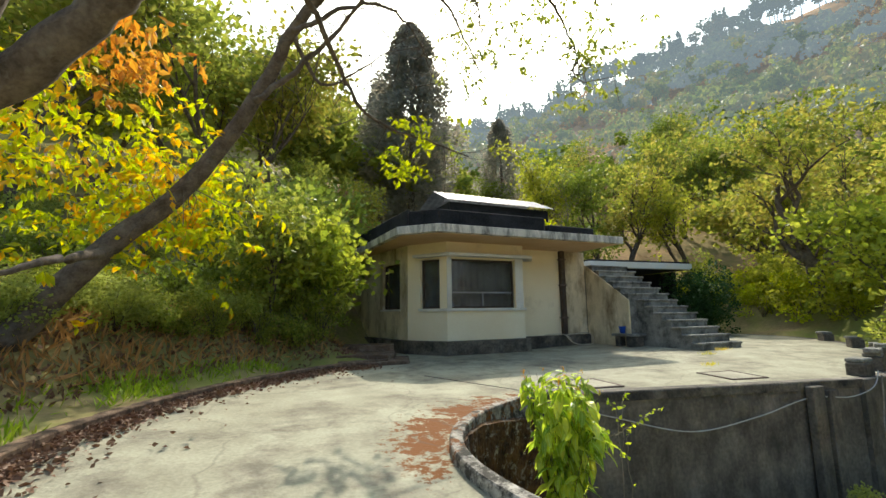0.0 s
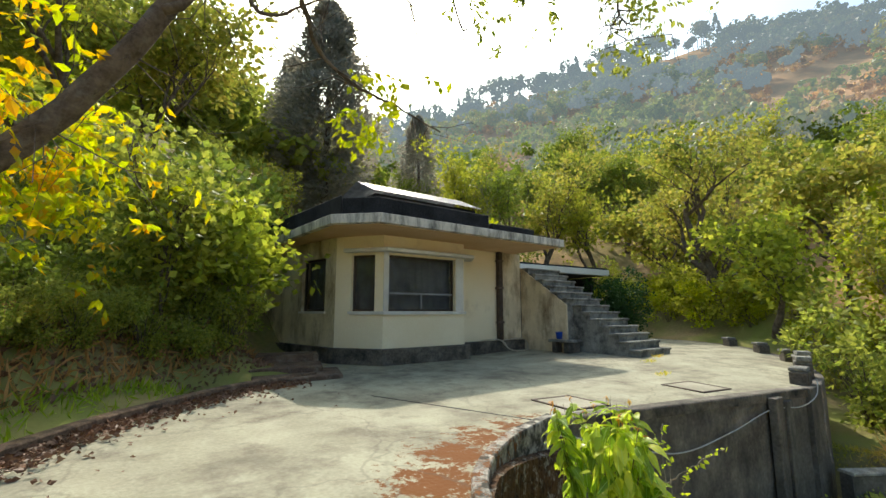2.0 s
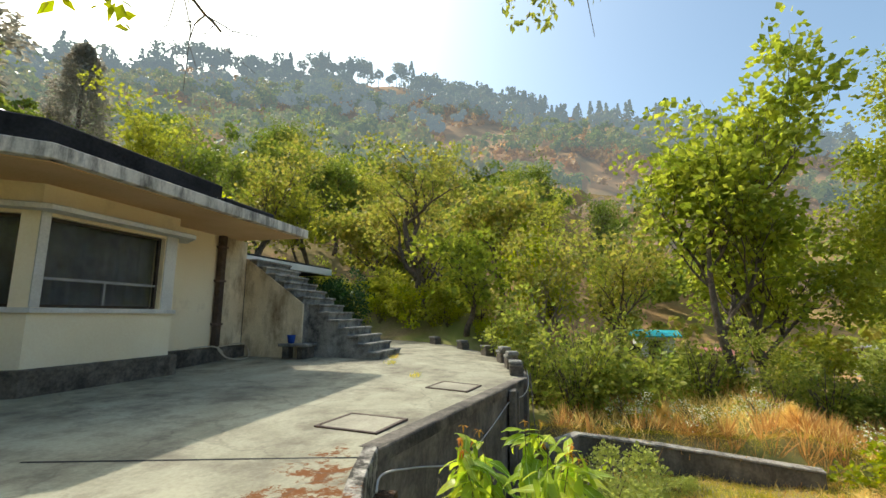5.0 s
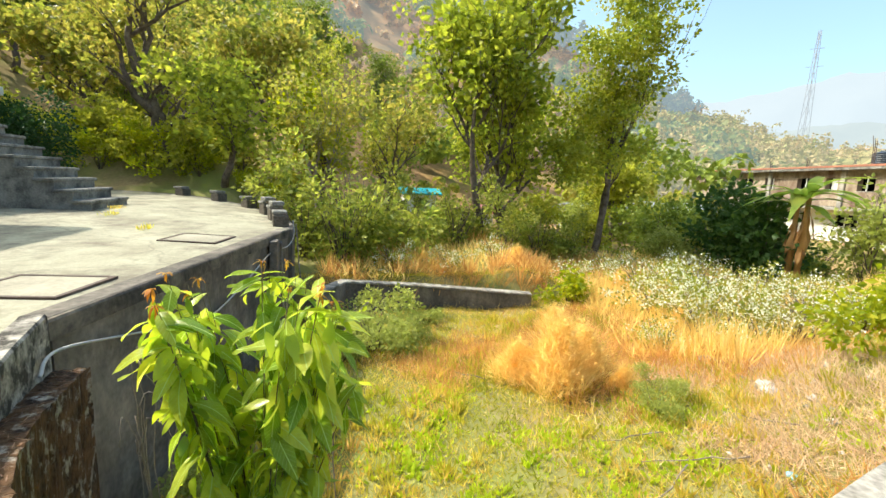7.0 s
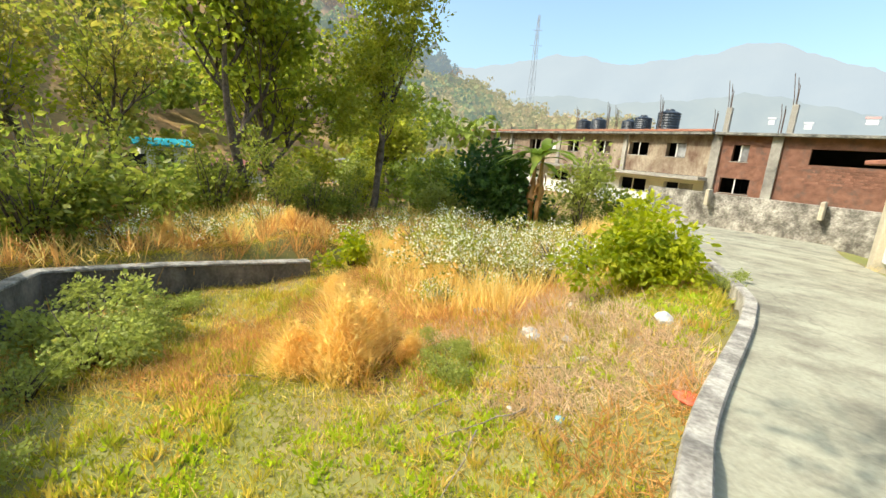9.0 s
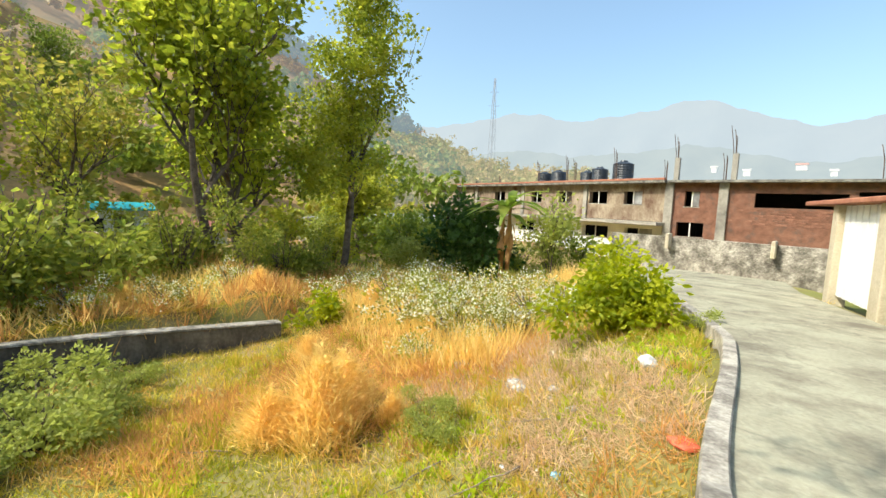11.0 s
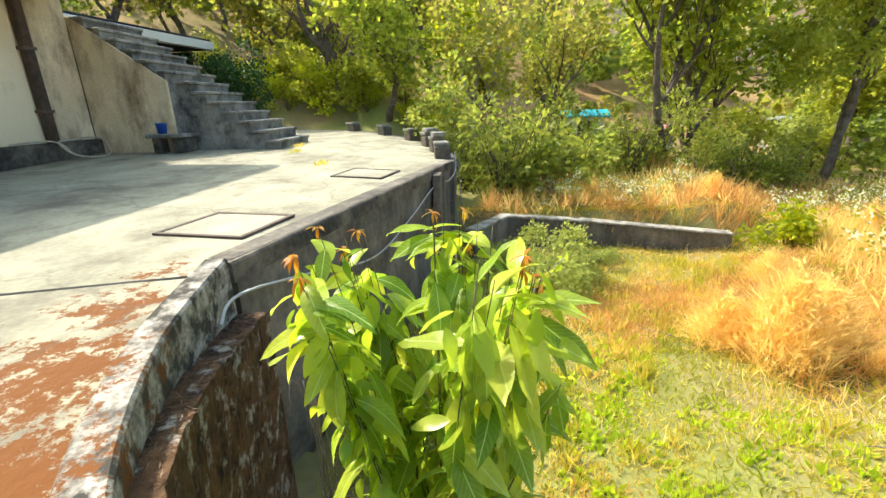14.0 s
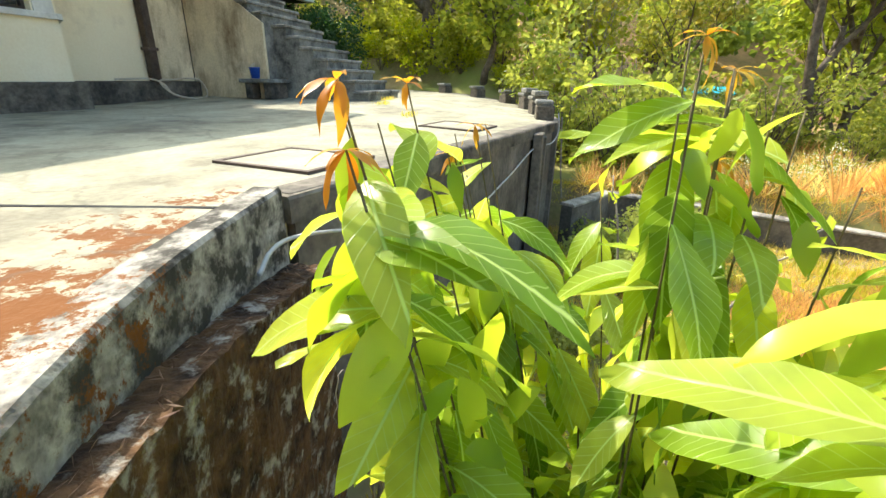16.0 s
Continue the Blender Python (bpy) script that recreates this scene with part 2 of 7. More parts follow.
M_BLUE = mat("blue plastic", (0.01, 0.06, 0.35), (0.02, 0.09, 0.5), 3, 0.45, 0, spec=0.5)
M_TEAL = mat("teal tarpaulin", (0.01, 0.30, 0.34), (0.03, 0.42, 0.45), 3, 0.6, 0.2)
M_REDROOF = mat("faded red roof", (0.42, 0.14, 0.10), (0.55, 0.24, 0.18), 2, 0.8, 0.2)
M_GATEW = mat("white gate paint", (0.72, 0.72, 0.70), (0.84, 0.84, 0.82), 2, 0.5, 0.05, 20)
M_PILLAR = mat("beige gate pillar", (0.44, 0.38, 0.27), (0.60, 0.53, 0.40), 1.5, 0.9, 0.2, 25, (0.24, 0.2, 0.15), 0.62, 1.5)
M_COPE = mat("brick red coping", (0.28, 0.11, 0.07), (0.42, 0.19, 0.12), 3, 0.9, 0.3)
M_BARK = mat("bark", (0.075, 0.056, 0.042), (0.19, 0.15, 0.115), 6, 0.95, 0.8, 30, (0.22, 0.2, 0.17), 0.66, 5)
M_PALEBARK = mat("pale bark", (0.16, 0.13, 0.10), (0.34, 0.29, 0.24), 6, 0.95, 0.6, 30)
M_SOIL = mat("ground soil", (0.17, 0.13, 0.06), (0.34, 0.25, 0.12), 0.5, 0.98, 0.6, 9, (0.20, 0.22, 0.05), 0.5, 0.35, dist=0.05)
M_STONE = mat("field stone", (0.30, 0.29, 0.27), (0.52, 0.50, 0.46), 5, 0.9, 0.4)
M_LITTERLEAF = leafmat("dead leaves", [(0.09, 0.045, 0.025), (0.16, 0.08, 0.045), (0.22, 0.13, 0.08), (0.12, 0.06, 0.04)], 0.1)
M_GRASS = leafmat("lawn grass", [(0.17, 0.20, 0.025), (0.29, 0.30, 0.035), (0.42, 0.38, 0.05), (0.54, 0.42, 0.09), (0.58, 0.38, 0.13), (0.40, 0.22, 0.07)], 0.5, clump=1.1)
M_DRY = leafmat("dry straw", [(0.58, 0.41, 0.13), (0.74, 0.60, 0.24), (0.60, 0.42, 0.13), (0.80, 0.67, 0.30), (0.66, 0.49, 0.16)], 0.5)
M_FRESHWEED = leafmat("fresh weeds", [(0.20, 0.30, 0.02), (0.34, 0.44, 0.03), (0.48, 0.54, 0.05), (0.26, 0.36, 0.025)], 0.5, clump=2.5)
M_RUSTGRASS = leafmat("rusty dead grass", [(0.28, 0.13, 0.05), (0.48, 0.26, 0.09), (0.64, 0.40, 0.15), (0.40, 0.21, 0.08)], 0.4, clump=2.0)
M_VERGE = leafmat("verge grass", [(0.10, 0.17, 0.015), (0.19, 0.29, 0.02), (0.28, 0.36, 0.035), (0.24, 0.22, 0.05)], 0.45, clump=2.0)
M_LGRASS = leafmat("fresh grass", [(0.2, 0.36, 0.02), (0.3, 0.44, 0.03), (0.38, 0.46, 0.06)], 0.5)
M_LEAF = leafmat("green leaves", [(0.09, 0.135, 0.02), (0.15, 0.20, 0.03), (0.24, 0.29, 0.045), (0.10, 0.14, 0.025)], 0.34)
M_LEAFL = leafmat("light green leaves", [(0.15, 0.18, 0.02), (0.25, 0.27, 0.03), (0.38, 0.38, 0.055), (0.21, 0.23, 0.03)], 0.5)
M_LEAFT = leafmat("tree leaves", [(0.085, 0.125, 0.016), (0.17, 0.215, 0.026), (0.29, 0.335, 0.04), (0.43, 0.44, 0.06), (0.15, 0.185, 0.025)], 0.5)
M_LEAFD = leafmat("dark green leaves", [(0.04, 0.085, 0.02), (0.06, 0.12, 0.025), (0.085, 0.14, 0.03)], 0.3)
M_LEAFY = leafmat("yellowing leaves", [(0.6, 0.44, 0.02), (0.46, 0.44, 0.02), (0.32, 0.4, 0.02), (0.6, 0.3, 0.02), (0.52, 0.48, 0.03)], 0.55)
M_LEAFO = leafmat("olive leaves", [(0.12, 0.15, 0.022), (0.19, 0.22, 0.035), (0.28, 0.28, 0.05), (0.35, 0.29, 0.065), (0.14, 0.175, 0.028)], 0.5)
M_LEAFB = leafmat("bright leaves", [(0.27, 0.32, 0.015), (0.38, 0.39, 0.02), (0.19, 0.25, 0.015), (0.46, 0.42, 0.03)], 0.5)
M_LEAFG = leafmat("grey green leaves", [(0.24, 0.28, 0.06), (0.33, 0.36, 0.09), (0.20, 0.24, 0.05)], 0.45)
# needles greyed and lightened: haze and back light put into the colour
M_FIR = leafmat("haze-greyed conifer needles", [(0.16, 0.165, 0.13), (0.24, 0.225, 0.18), (0.32, 0.28, 0.22)], 0.5)
M_FLOWER = leafmat("white blossom", [(0.74, 0.74, 0.64), (0.84, 0.83, 0.76), (0.66, 0.65, 0.52)], 0.4)
M_BANANA = leafmat("banana leaves", [(0.12, 0.20, 0.02), (0.20, 0.28, 0.04), (0.26, 0.28, 0.06)], 0.45)
M_HUSK = leafmat("dry husk", [(0.36, 0.18, 0.06), (0.46, 0.26, 0.10), (0.28, 0.14, 0.05)], 0.25)
M_SPROUT = leafmat("red sprout", [(0.50, 0.16, 0.03), (0.55, 0.26, 0.04), (0.45, 0.30, 0.06)], 0.5)
# haze colour that far materials give off; the number is its share
HAZE_GLOW = (0.40, 0.50, 0.58)
M_HILL = hazed("hill earth and haze glow", (0.28, 0.19, 0.08), (0.60, 0.32, 0.13), 0.06, HAZE_GLOW, 0.22)
M_SLOPE = mat("dry slope earth", (0.22, 0.145, 0.06), (0.50, 0.29, 0.125), 0.25, 0.98, 0.6, 3, (0.20, 0.19, 0.05), 0.56, 0.12, dist=0.05)
M_PALESTRAW = leafmat("pale trampled straw", [(0.55, 0.38, 0.22), (0.62, 0.47, 0.32), (0.42, 0.27, 0.15)], 0.3)
M_HILLDRY = hazed_leaf("dry hill scrub and haze glow", [(0.44, 0.23, 0.08), (0.56, 0.33, 0.13), (0.34, 0.22, 0.07), (0.26, 0.23, 0.07)], HAZE_GLOW, 0.22)
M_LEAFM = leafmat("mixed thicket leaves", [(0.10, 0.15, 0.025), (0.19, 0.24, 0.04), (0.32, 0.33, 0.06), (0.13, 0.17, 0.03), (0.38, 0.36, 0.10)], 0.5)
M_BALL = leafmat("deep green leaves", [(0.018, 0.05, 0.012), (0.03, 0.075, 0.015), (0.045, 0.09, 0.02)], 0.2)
M_HILLTREE = hazed_leaf("hill foliage and haze glow", [(0.07, 0.12, 0.025), (0.14, 0.19, 0.04), (0.24, 0.27, 0.05), (0.34, 0.27, 0.08), (0.12, 0.17, 0.04)], HAZE_GLOW, 0.29)
M_HILLSCRUB = hazed_leaf("valley scrub and haze glow", [(0.16, 0.19, 0.05), (0.27, 0.27, 0.08), (0.40, 0.33, 0.13), (0.48, 0.36, 0.17), (0.20, 0.23, 0.07)], HAZE_GLOW, 0.2)
M_HILLFIR = hazed_leaf("ridge foliage and haze glow", [(0.05, 0.085, 0.035), (0.09, 0.125, 0.045), (0.13, 0.15, 0.05), (0.26, 0.17, 0.06)], HAZE_GLOW, 0.5)
# most of the mountains' colour is haze, glowing from the material
M_MTN = hazed("far mountain and haze glow", (0.10, 0.12, 0.13), (0.18, 0.18, 0.16), 0.01, (0.60, 0.70, 0.75), 0.9)

# ---- mesh tools ----
UP = Vector((0, 0, 1))


def part(name, src, material, parent=None, label="", smooth=False):
    """Links a bmesh, or (verts, faces), as one mesh object."""
    me = bpy.data.meshes.new(name)
    if isinstance(src, tuple):
        me.from_pydata(src[0], [], src[1])
    else:
        src.to_mesh(me)
        src.free()
    if smooth:
        me.polygons.foreach_set("use_smooth", [True] * len(me.polygons))
    me.materials.append(material)
    ob = new(name, me)
    ob.parent = parent
    if label:
        ob["label"] = label
    return ob


def thing(name, label, category, group="", kind="", at=None):
    ob = new(name)
    ob.empty_display_size = 0.1
    if at is not None:
        ob.matrix_world = at
    return tagged(ob, label, category, group, kind)


def box(x0, x1, y0, y1, z0, z1, bevel=0.01, bm=None):
    bm = bm or bmesh.new()
    mid = ((x0 + x1) / 2, (y0 + y1) / 2, (z0 + z1) / 2)
    r = bmesh.ops.create_cube(bm, size=1, matrix=Matrix.Translation(mid) @ Matrix.Diagonal((x1 - x0, y1 - y0, z1 - z0, 1)))
    if bevel:
        es = list({e for v in r["verts"] for e in v.link_edges})
        bmesh.ops.bevel(bm, geom=es, offset=bevel, segments=1, affect="EDGES")
    return bm


def prism(pts, z0, z1, bevel=0.0, bm=None):
    """A prism over a plan outline; z0 and z1 may be functions of x, y."""
    bm = bm or bmesh.new()
    lo = [bm.verts.new((x, y, z0(x, y) if callable(z0) else z0)) for x, y in pts]
    hi = [bm.verts.new((x, y, z1(x, y) if callable(z1) else z1)) for x, y in pts]
    n = len(pts)
    bm.faces.new(hi)
    bm.faces.new(lo[::-1])
    for i in range(n):
        bm.faces.new((lo[i], lo[(i + 1) % n], hi[(i + 1) % n], hi[i]))
    bmesh.ops.recalc_face_normals(bm, faces=bm.faces)
    if bevel:
        bmesh.ops.bevel(bm, geom=bm.edges[:], offset=bevel, segments=1, affect="EDGES")
    return bm


def wall_between(a, b, z0, z1, thick, holes=(), side=1):
    """A wall from a to b with real openings (from, to along it; bottom, top); thickness goes to the side."""
    a, b = Vector((*a, 0)), Vector((*b, 0))
    d = (b - a)
    L = d.length
    d.normalize()
    nrm = Vector((-d.y, d.x, 0)) * side
    xs = sorted({0, L, *[v for h in holes for v in h[:2]]})
    zs = sorted({z0, z1, *[v for h in holes for v in h[2:]]})
    bm = bmesh.new()
    for i in range(len(xs) - 1):
        for k in range(len(zs) - 1):
            mx, mz = (xs[i] + xs[i + 1]) / 2, (zs[k] + zs[k + 1]) / 2
            if any(h[0] < mx < h[1] and h[2] < mz < h[3] for h in holes):
                continue
            vs = []
            for u, w in ((xs[i], 0), (xs[i + 1], 0), (xs[i + 1], thick), (xs[i], thick)):
                for z in (zs[k], zs[k + 1]):
                    vs.append(bm.verts.new(a + d * u + nrm * w + UP * z))
            q = vs
            for f in ((0, 1, 3, 2), (2, 3, 5, 4), (4, 5, 7, 6), (6, 7, 1, 0), (1, 7, 5, 3), (0, 2, 4, 6)):
                bm.faces.new([q[j] for j in f])
    bmesh.ops.remove_doubles(bm, verts=bm.verts, dist=1e-4)
    seen, dead = {}, []
    for f in bm.faces:
        k = tuple(sorted(id(v) for v in f.verts))
        if k in seen:
            dead += [f, seen[k]]
        seen[k] = f
    if dead:
        bmesh.ops.delete(bm, geom=list(set(dead)), context="FACES")
    bmesh.ops.recalc_face_normals(bm, faces=bm.faces)
    return bm


def tube_data(paths, sides=6):
    """Tubes through points with radii: paths of [(Vector, radius), ...]."""
    vs, fs = [], []
    for path in paths:
        base = len(vs)
        for i, (p, r) in enumerate(path):
            q = path[min(i + 1, len(path) - 1)][0] - path[max(i - 1, 0)][0]
            q = q.normalized() if q.length > 1e-6 else UP
            u = q.cross(Vector((0.31, 0.87, 0.12))).normalized()
            v = q.cross(u)
            for s in range(sides):
                a = 2 * math.pi * s / sides
                vs.append(p + (u * math.cos(a) + v * math.sin(a)) * r)
        for i in range(len(path) - 1):
            for s in range(sides):
                k, j = base + i * sides + s, base + i * sides + (s + 1) % sides
                fs.append((k, j, j + sides, k + sides))
        fs.append(tuple(range(base + sides - 1, base - 1, -1)))
        fs.append(tuple(range(base + (len(path) - 1) * sides, base + len(path) * sides)))
    return [tuple(v) for v in vs], fs


def spline(pts, n=8):
    """Points eased along a polyline (Catmull-Rom)."""
    P = [Vector(p) for p in pts]
    out = []
    for i in range(len(P) - 1):
        a, b, c, d = P[max(i - 1, 0)], P[i], P[i + 1], P[min(i + 2, len(P) - 1)]
        for k in range(n):
            t = k / n
            out.append(0.5 * ((2 * b) + (c - a) * t + (2 * a - 5 * b + 4 * c - d) * t * t + (3 * b - a - 3 * c + d) * t ** 3))
    return out + [P[-1]]


def leaves(c, d, size, wide, rng, droop=0.0, fold=0.25):
    """Folded diamond leaves at centres c, growing towards d; sizes in metres."""
    n = len(c)
    d = d / np.maximum(np.linalg.norm(d, axis=1, keepdims=True), 1e-6)
    d[:, 2] -= droop
    d = d / np.maximum(np.linalg.norm(d, axis=1, keepdims=True), 1e-6)
    r = rng.normal(size=(n, 3))
    s = np.cross(d, r)
    s /= np.maximum(np.linalg.norm(s, axis=1, keepdims=True), 1e-6)
    u = np.cross(s, d)
    L = (size * rng.uniform(0.6, 1.3, n))[:, None]
    W = L * wide
    tip = c + d * L
    mid = c + d * L * 0.45
    v = np.stack([c, mid + s * W + u * W * fold, tip, mid - s * W + u * W * fold], 1).reshape(-1, 3)
    i = np.arange(n)[:, None] * 4
    f = np.concatenate([i + [0, 1, 2], i + [0, 2, 3]])
    return v.tolist(), f.tolist()


def scales(c, d, size, rng, wide=0.55, jitter=0.4):
    """Leaf clumps lying on a crown's skin, facing outwards along d."""
    n = len(c)
    u = d + rng.normal(size=(n, 3)) * jitter
    u /= np.maximum(np.linalg.norm(u, axis=1, keepdims=True), 1e-6)
    a = np.cross(u, rng.normal(size=(n, 3)))
    a /= np.maximum(np.linalg.norm(a, axis=1, keepdims=True), 1e-6)
    b = np.cross(u, a)
    L = (size * rng.uniform(0.6, 1.4, n))[:, None]
    W = L * wide
    v = np.stack([c - a * L * 0.5, c + b * W + u * L * 0.12, c + a * L * 0.5 - u * L * 0.15, c - b * W + u * L * 0.12], 1).reshape(-1, 3)
    i = np.arange(n)[:, None] * 4
    f = np.concatenate([i + [0, 1, 2], i + [0, 2, 3]])
    return v.tolist(), f.tolist()


def tufted(c, d, n, reach, rng):
    """n points in small tufts round some of the centres c, with outward directions."""
    k = np.repeat(rng.integers(0, len(c), max(1, n // 11)), 11)
    o = rng.normal(size=(len(k), 3)) * reach * np.array([1, 1, 0.75])
    return c[k] + o, d[k] * 0.35 + o / reach * 0.5


def merge(parts):
    vs, fs, o = [], [], 0
    for v, f in parts:
        vs += v
        fs += [tuple(k + o for k in q) for q in f]
        o += len(v)
    return vs, fs


def blob_pts(n, rng, centre, rad, lumps=7, hollow=0.5, flat=0.0):
    """Points in an uneven crown: several overlapping lumps, denser near their skins."""
    centre, rad = np.array(centre, float), np.array(rad, float)
    lc = rng.normal(size=(lumps, 3)) * 0.42
    lc[:, 2] = np.clip(lc[:, 2], -0.7, 0.8)
    lr = rng.uniform(0.35, 0.62, lumps)
    k = rng.integers(0, lumps, n)
    d = rng.normal(size=(n, 3))
    d /= np.linalg.norm(d, axis=1, keepdims=True)
    q = rng.uniform(hollow, 1.0, n) ** 0.6
    p = lc[k] + d * (lr[k] * q)[:, None]
    return centre + p * rad, d


def grow(base, height, spread, rng, r0, lean=(0, 0), levels=3, fork=0.4, kids=4, wob=0.12):
    """Branch paths of a tree, and the points and directions of its twigs."""
    paths, tips = [], []

    def limb(p, d, L, r, lev):
        n = 6
        pts = [(p.copy(), r)]
        for i in range(n):
            d = (d + Vector(rng.normal(size=3)) * wob + UP * 0.04).normalized()
            p = p + d * (L / n)
            pts.append((p.copy(), max(r * (1 - 0.75 * (i + 1) / n), 0.006)))
        paths.append(pts)
        if lev == 0:
            tips.extend((q, d) for q, _ in pts[2:])
            return
        for k in range(kids + (1 if lev < levels else 0)):
            i = int(n * (fork + (1 - fork) * (k + rng.uniform(0, 0.8)) / kids))
            i = min(max(i, 1), n)
            a = rng.uniform(0, 2 * math.pi)
            out = Vector((math.cos(a) * spread, math.sin(a) * spread, rng.uniform(0.35, 1.0)))
            limb(pts[i][0], (d * 0.5 + out).normalized(), L * rng.uniform(0.45, 0.7), pts[i][1] * 0.72, lev - 1)

    limb(Vector(base), Vector((lean[0], lean[1], 1)).normalized(), height * 0.55, r0, levels)
    return paths, tips


def tree(name, label, base, height, spread, r0, leaf_mat, n_leaf, leaf=0.16, seed=1, lean=(0, 0), bark=None, category="tree", group="", wide=0.38, puff=0.5, levels=3, fork=0.4, kids=4, droop=0.25, sides=6, wob=0.12, bare_to=0.0):
    rng = np.random.default_rng(seed)
    ob = thing(name, label, category, group, at=pose(*base))
    paths, tips = grow((0, 0, -0.15), height, spread, rng, r0, lean, levels, fork, kids, wob)
    part("trunk", tube_data(paths, sides), bark or M_BARK, ob, smooth=True)
    if n_leaf:
        tips = [t for t in tips if t[0].z > bare_to * height]
        tp = np.array([t[0] for t in tips])
        td = np.array([t[1] for t in tips])
        k = rng.integers(0, len(tp), max(8, n_leaf // 11))
        c, d = tufted(tp[k] + rng.normal(size=(len(k), 3)) * puff * np.array([1, 1, 0.7]), td[k], n_leaf, leaf * 1.1, rng)
        part("crown", leaves(c, d + rng.normal(size=c.shape) * 0.3, leaf, wide, rng, droop), leaf_mat, ob)
    return ob


def shrub(name, label, base, rad, leaf_mat, n, leaf=0.09, seed=1, wide=0.4, stems=9, category="bush", group="", lumps=8, flowers=0, droop=0.1, hollow=0.4):
    rng = np.random.default_rng(seed)
    ob = thing(name, label, category, group, at=pose(*base))
    rx, ry, rz = rad
    paths = []
    for i in range(stems):
        a = rng.uniform(0, 6.28)
        q = rng.uniform(0.3, 0.8)
        tip = Vector((math.cos(a) * rx * q, math.sin(a) * ry * q, rz * rng.uniform(0.9, 1.7)))
        m = tip * 0.5 + Vector(rng.normal(size=3)) * 0.08 * rz
        r = 0.012 + 0.012 * rz
        paths.append([(Vector((tip.x * 0.1, tip.y * 0.1, -0.1)), r), (m, r * 0.6), (tip, r * 0.25)])
    part("branchwork", tube_data(paths, 4), M_BARK, ob, smooth=True)
    p, d = blob_pts(max(6, n // 11), rng, (0, 0, rz * 0.95), (rx * 1.15, ry * 1.15, rz * 1.05), lumps, hollow)
    p, d = tufted(p, d, n, leaf * 1.0, rng)
    keep = p[:, 2] > 0.02
    p, d = p[keep], d[keep]
    part("foliage", leaves(p, d + rng.normal(size=p.shape) * 0.3, leaf, wide, rng, droop), leaf_mat, ob)
    if flowers:
        top = p[np.argsort(-(p[:, 2] + rng.normal(size=len(p)) * rz * 0.25))[:flowers]]
        part("blossom", leaves(top, rng.normal(size=top.shape) + [0, 0, 0.8], leaf * 0.56, 0.6, rng), M_FLOWER, ob, "small white flower heads")
    return ob


def sweep(pts, width, z_lo, z_hi, bm=None):
    """A kerb of rectangular section along a plan line; heights are functions of x, y."""
    bm = bm or bmesh.new()
    rings = []
    P = [Vector((p[0], p[1], 0)) for p in pts]
    for i, p in enumerate(P):
        d = (P[min(i + 1, len(P) - 1)] - P[max(i - 1, 0)]).normalized()
        nrm = Vector((-d.y, d.x, 0)) * width / 2
        a, b = p + nrm, p - nrm
        zl, zh = z_lo(p.x, p.y), z_hi(p.x, p.y)
        c = 0.015
        rings.append([bm.verts.new((v.x, v.y, z)) for v, z in ((a, zl), (a, zh - c), (a * 0.92 + b * 0.08, zh), (b * 0.92 + a * 0.08, zh), (b, zh - c), (b, zl))])
    for r, s in zip(rings, rings[1:]):
        for i in range(6):
            bm.faces.new((r[i], r[(i + 1) % 6], s[(i + 1) % 6], s[i]))
    bm.faces.new(rings[0])
    bm.faces.new(rings[-1][::-1])
    bmesh.ops.recalc_face_normals(bm, faces=bm.faces)
    return bm

# ---- ground and terrain ----


def deck(x, y):
    """The gently sloping level of drive and terrace."""
    rise = np.clip((np.asarray(x) - 9.5) / 3, 0, 1) * np.clip((np.asarray(y) - 4.6) / 2.5, 0, 1)
    return 0.05 + 0.05 * np.minimum(y, 5.0) + 0.008 * np.maximum(np.asarray(y) - 5.0, 0) + 0.12 * rise


KERB_LINE = [(p.x, p.y) for p in spline([(8.2, -10.2, 0), (5.9, -6.4, 0), (4.35, -3.3, 0), (3.95, -1.9, 0), (3.6, 0.5, 0), (3.3, 1.7, 0), (3.08, 2.6, 0), (3.1, 3.3, 0), (3.35, 3.85, 0), (3.8, 4.28, 0), (4.45, 4.62, 0), (5.3, 4.86, 0)], 6)]
TERRACE_EDGE = [(5.6, 4.98), (10.75, 4.02)]
EAST_EDGE = [(p.x, p.y) for p in spline([(11.4, 4.0, 0), (13.0, 4.35, 0), (15.0, 5.3, 0), (17.0, 6.9, 0), (18.5, 9.0, 0), (18.8, 11.8, 0)], 4)]
WEST_EDGE = [(p.x, p.y) for p in spline([(4.6, 9.6, 0), (3.15, 9.1, 0), (2.2, 8.45, 0), (1.2, 7.55, 0), (0.3, 6.3, 0), (-0.25, 5.0, 0), (-0.5, 3.4, 0), (-0.6, 0.0, 0), (-0.4, -3.6, 0), (1.9, -4.7, 0)], 4)]
DECK = KERB_LINE + TERRACE_EDGE + EAST_EDGE + [(18.8, 13.0), (4.6, 13.0)] + WEST_EDGE + [(2.3, -5.0), (4.0, -10.6), (4.6, -14.0), (8.4, -14.0)]
DK = np.array(DECK)


def plan_distance(x, y):
    """Signed distance to the deck's outline, positive inside (arrays)."""
    inside = np.zeros(x.shape, bool)
    best = np.full(x.shape, 1e9)
    for (ax, ay), (bx, by) in zip(DK, np.roll(DK, -1, 0)):
        t = np.clip(((x - ax) * (bx - ax) + (y - ay) * (by - ay)) / ((bx - ax) ** 2 + (by - ay) ** 2 + 1e-9), 0, 1)
        best = np.minimum(best, np.hypot(x - ax - t * (bx - ax), y - ay - t * (by - ay)))
        if by != ay:
            c = ((ay > y) != (by > y)) & (x < (bx - ax) * (y - ay) / (by - ay) + ax)
            inside ^= c
    return np.where(inside, best, -best)


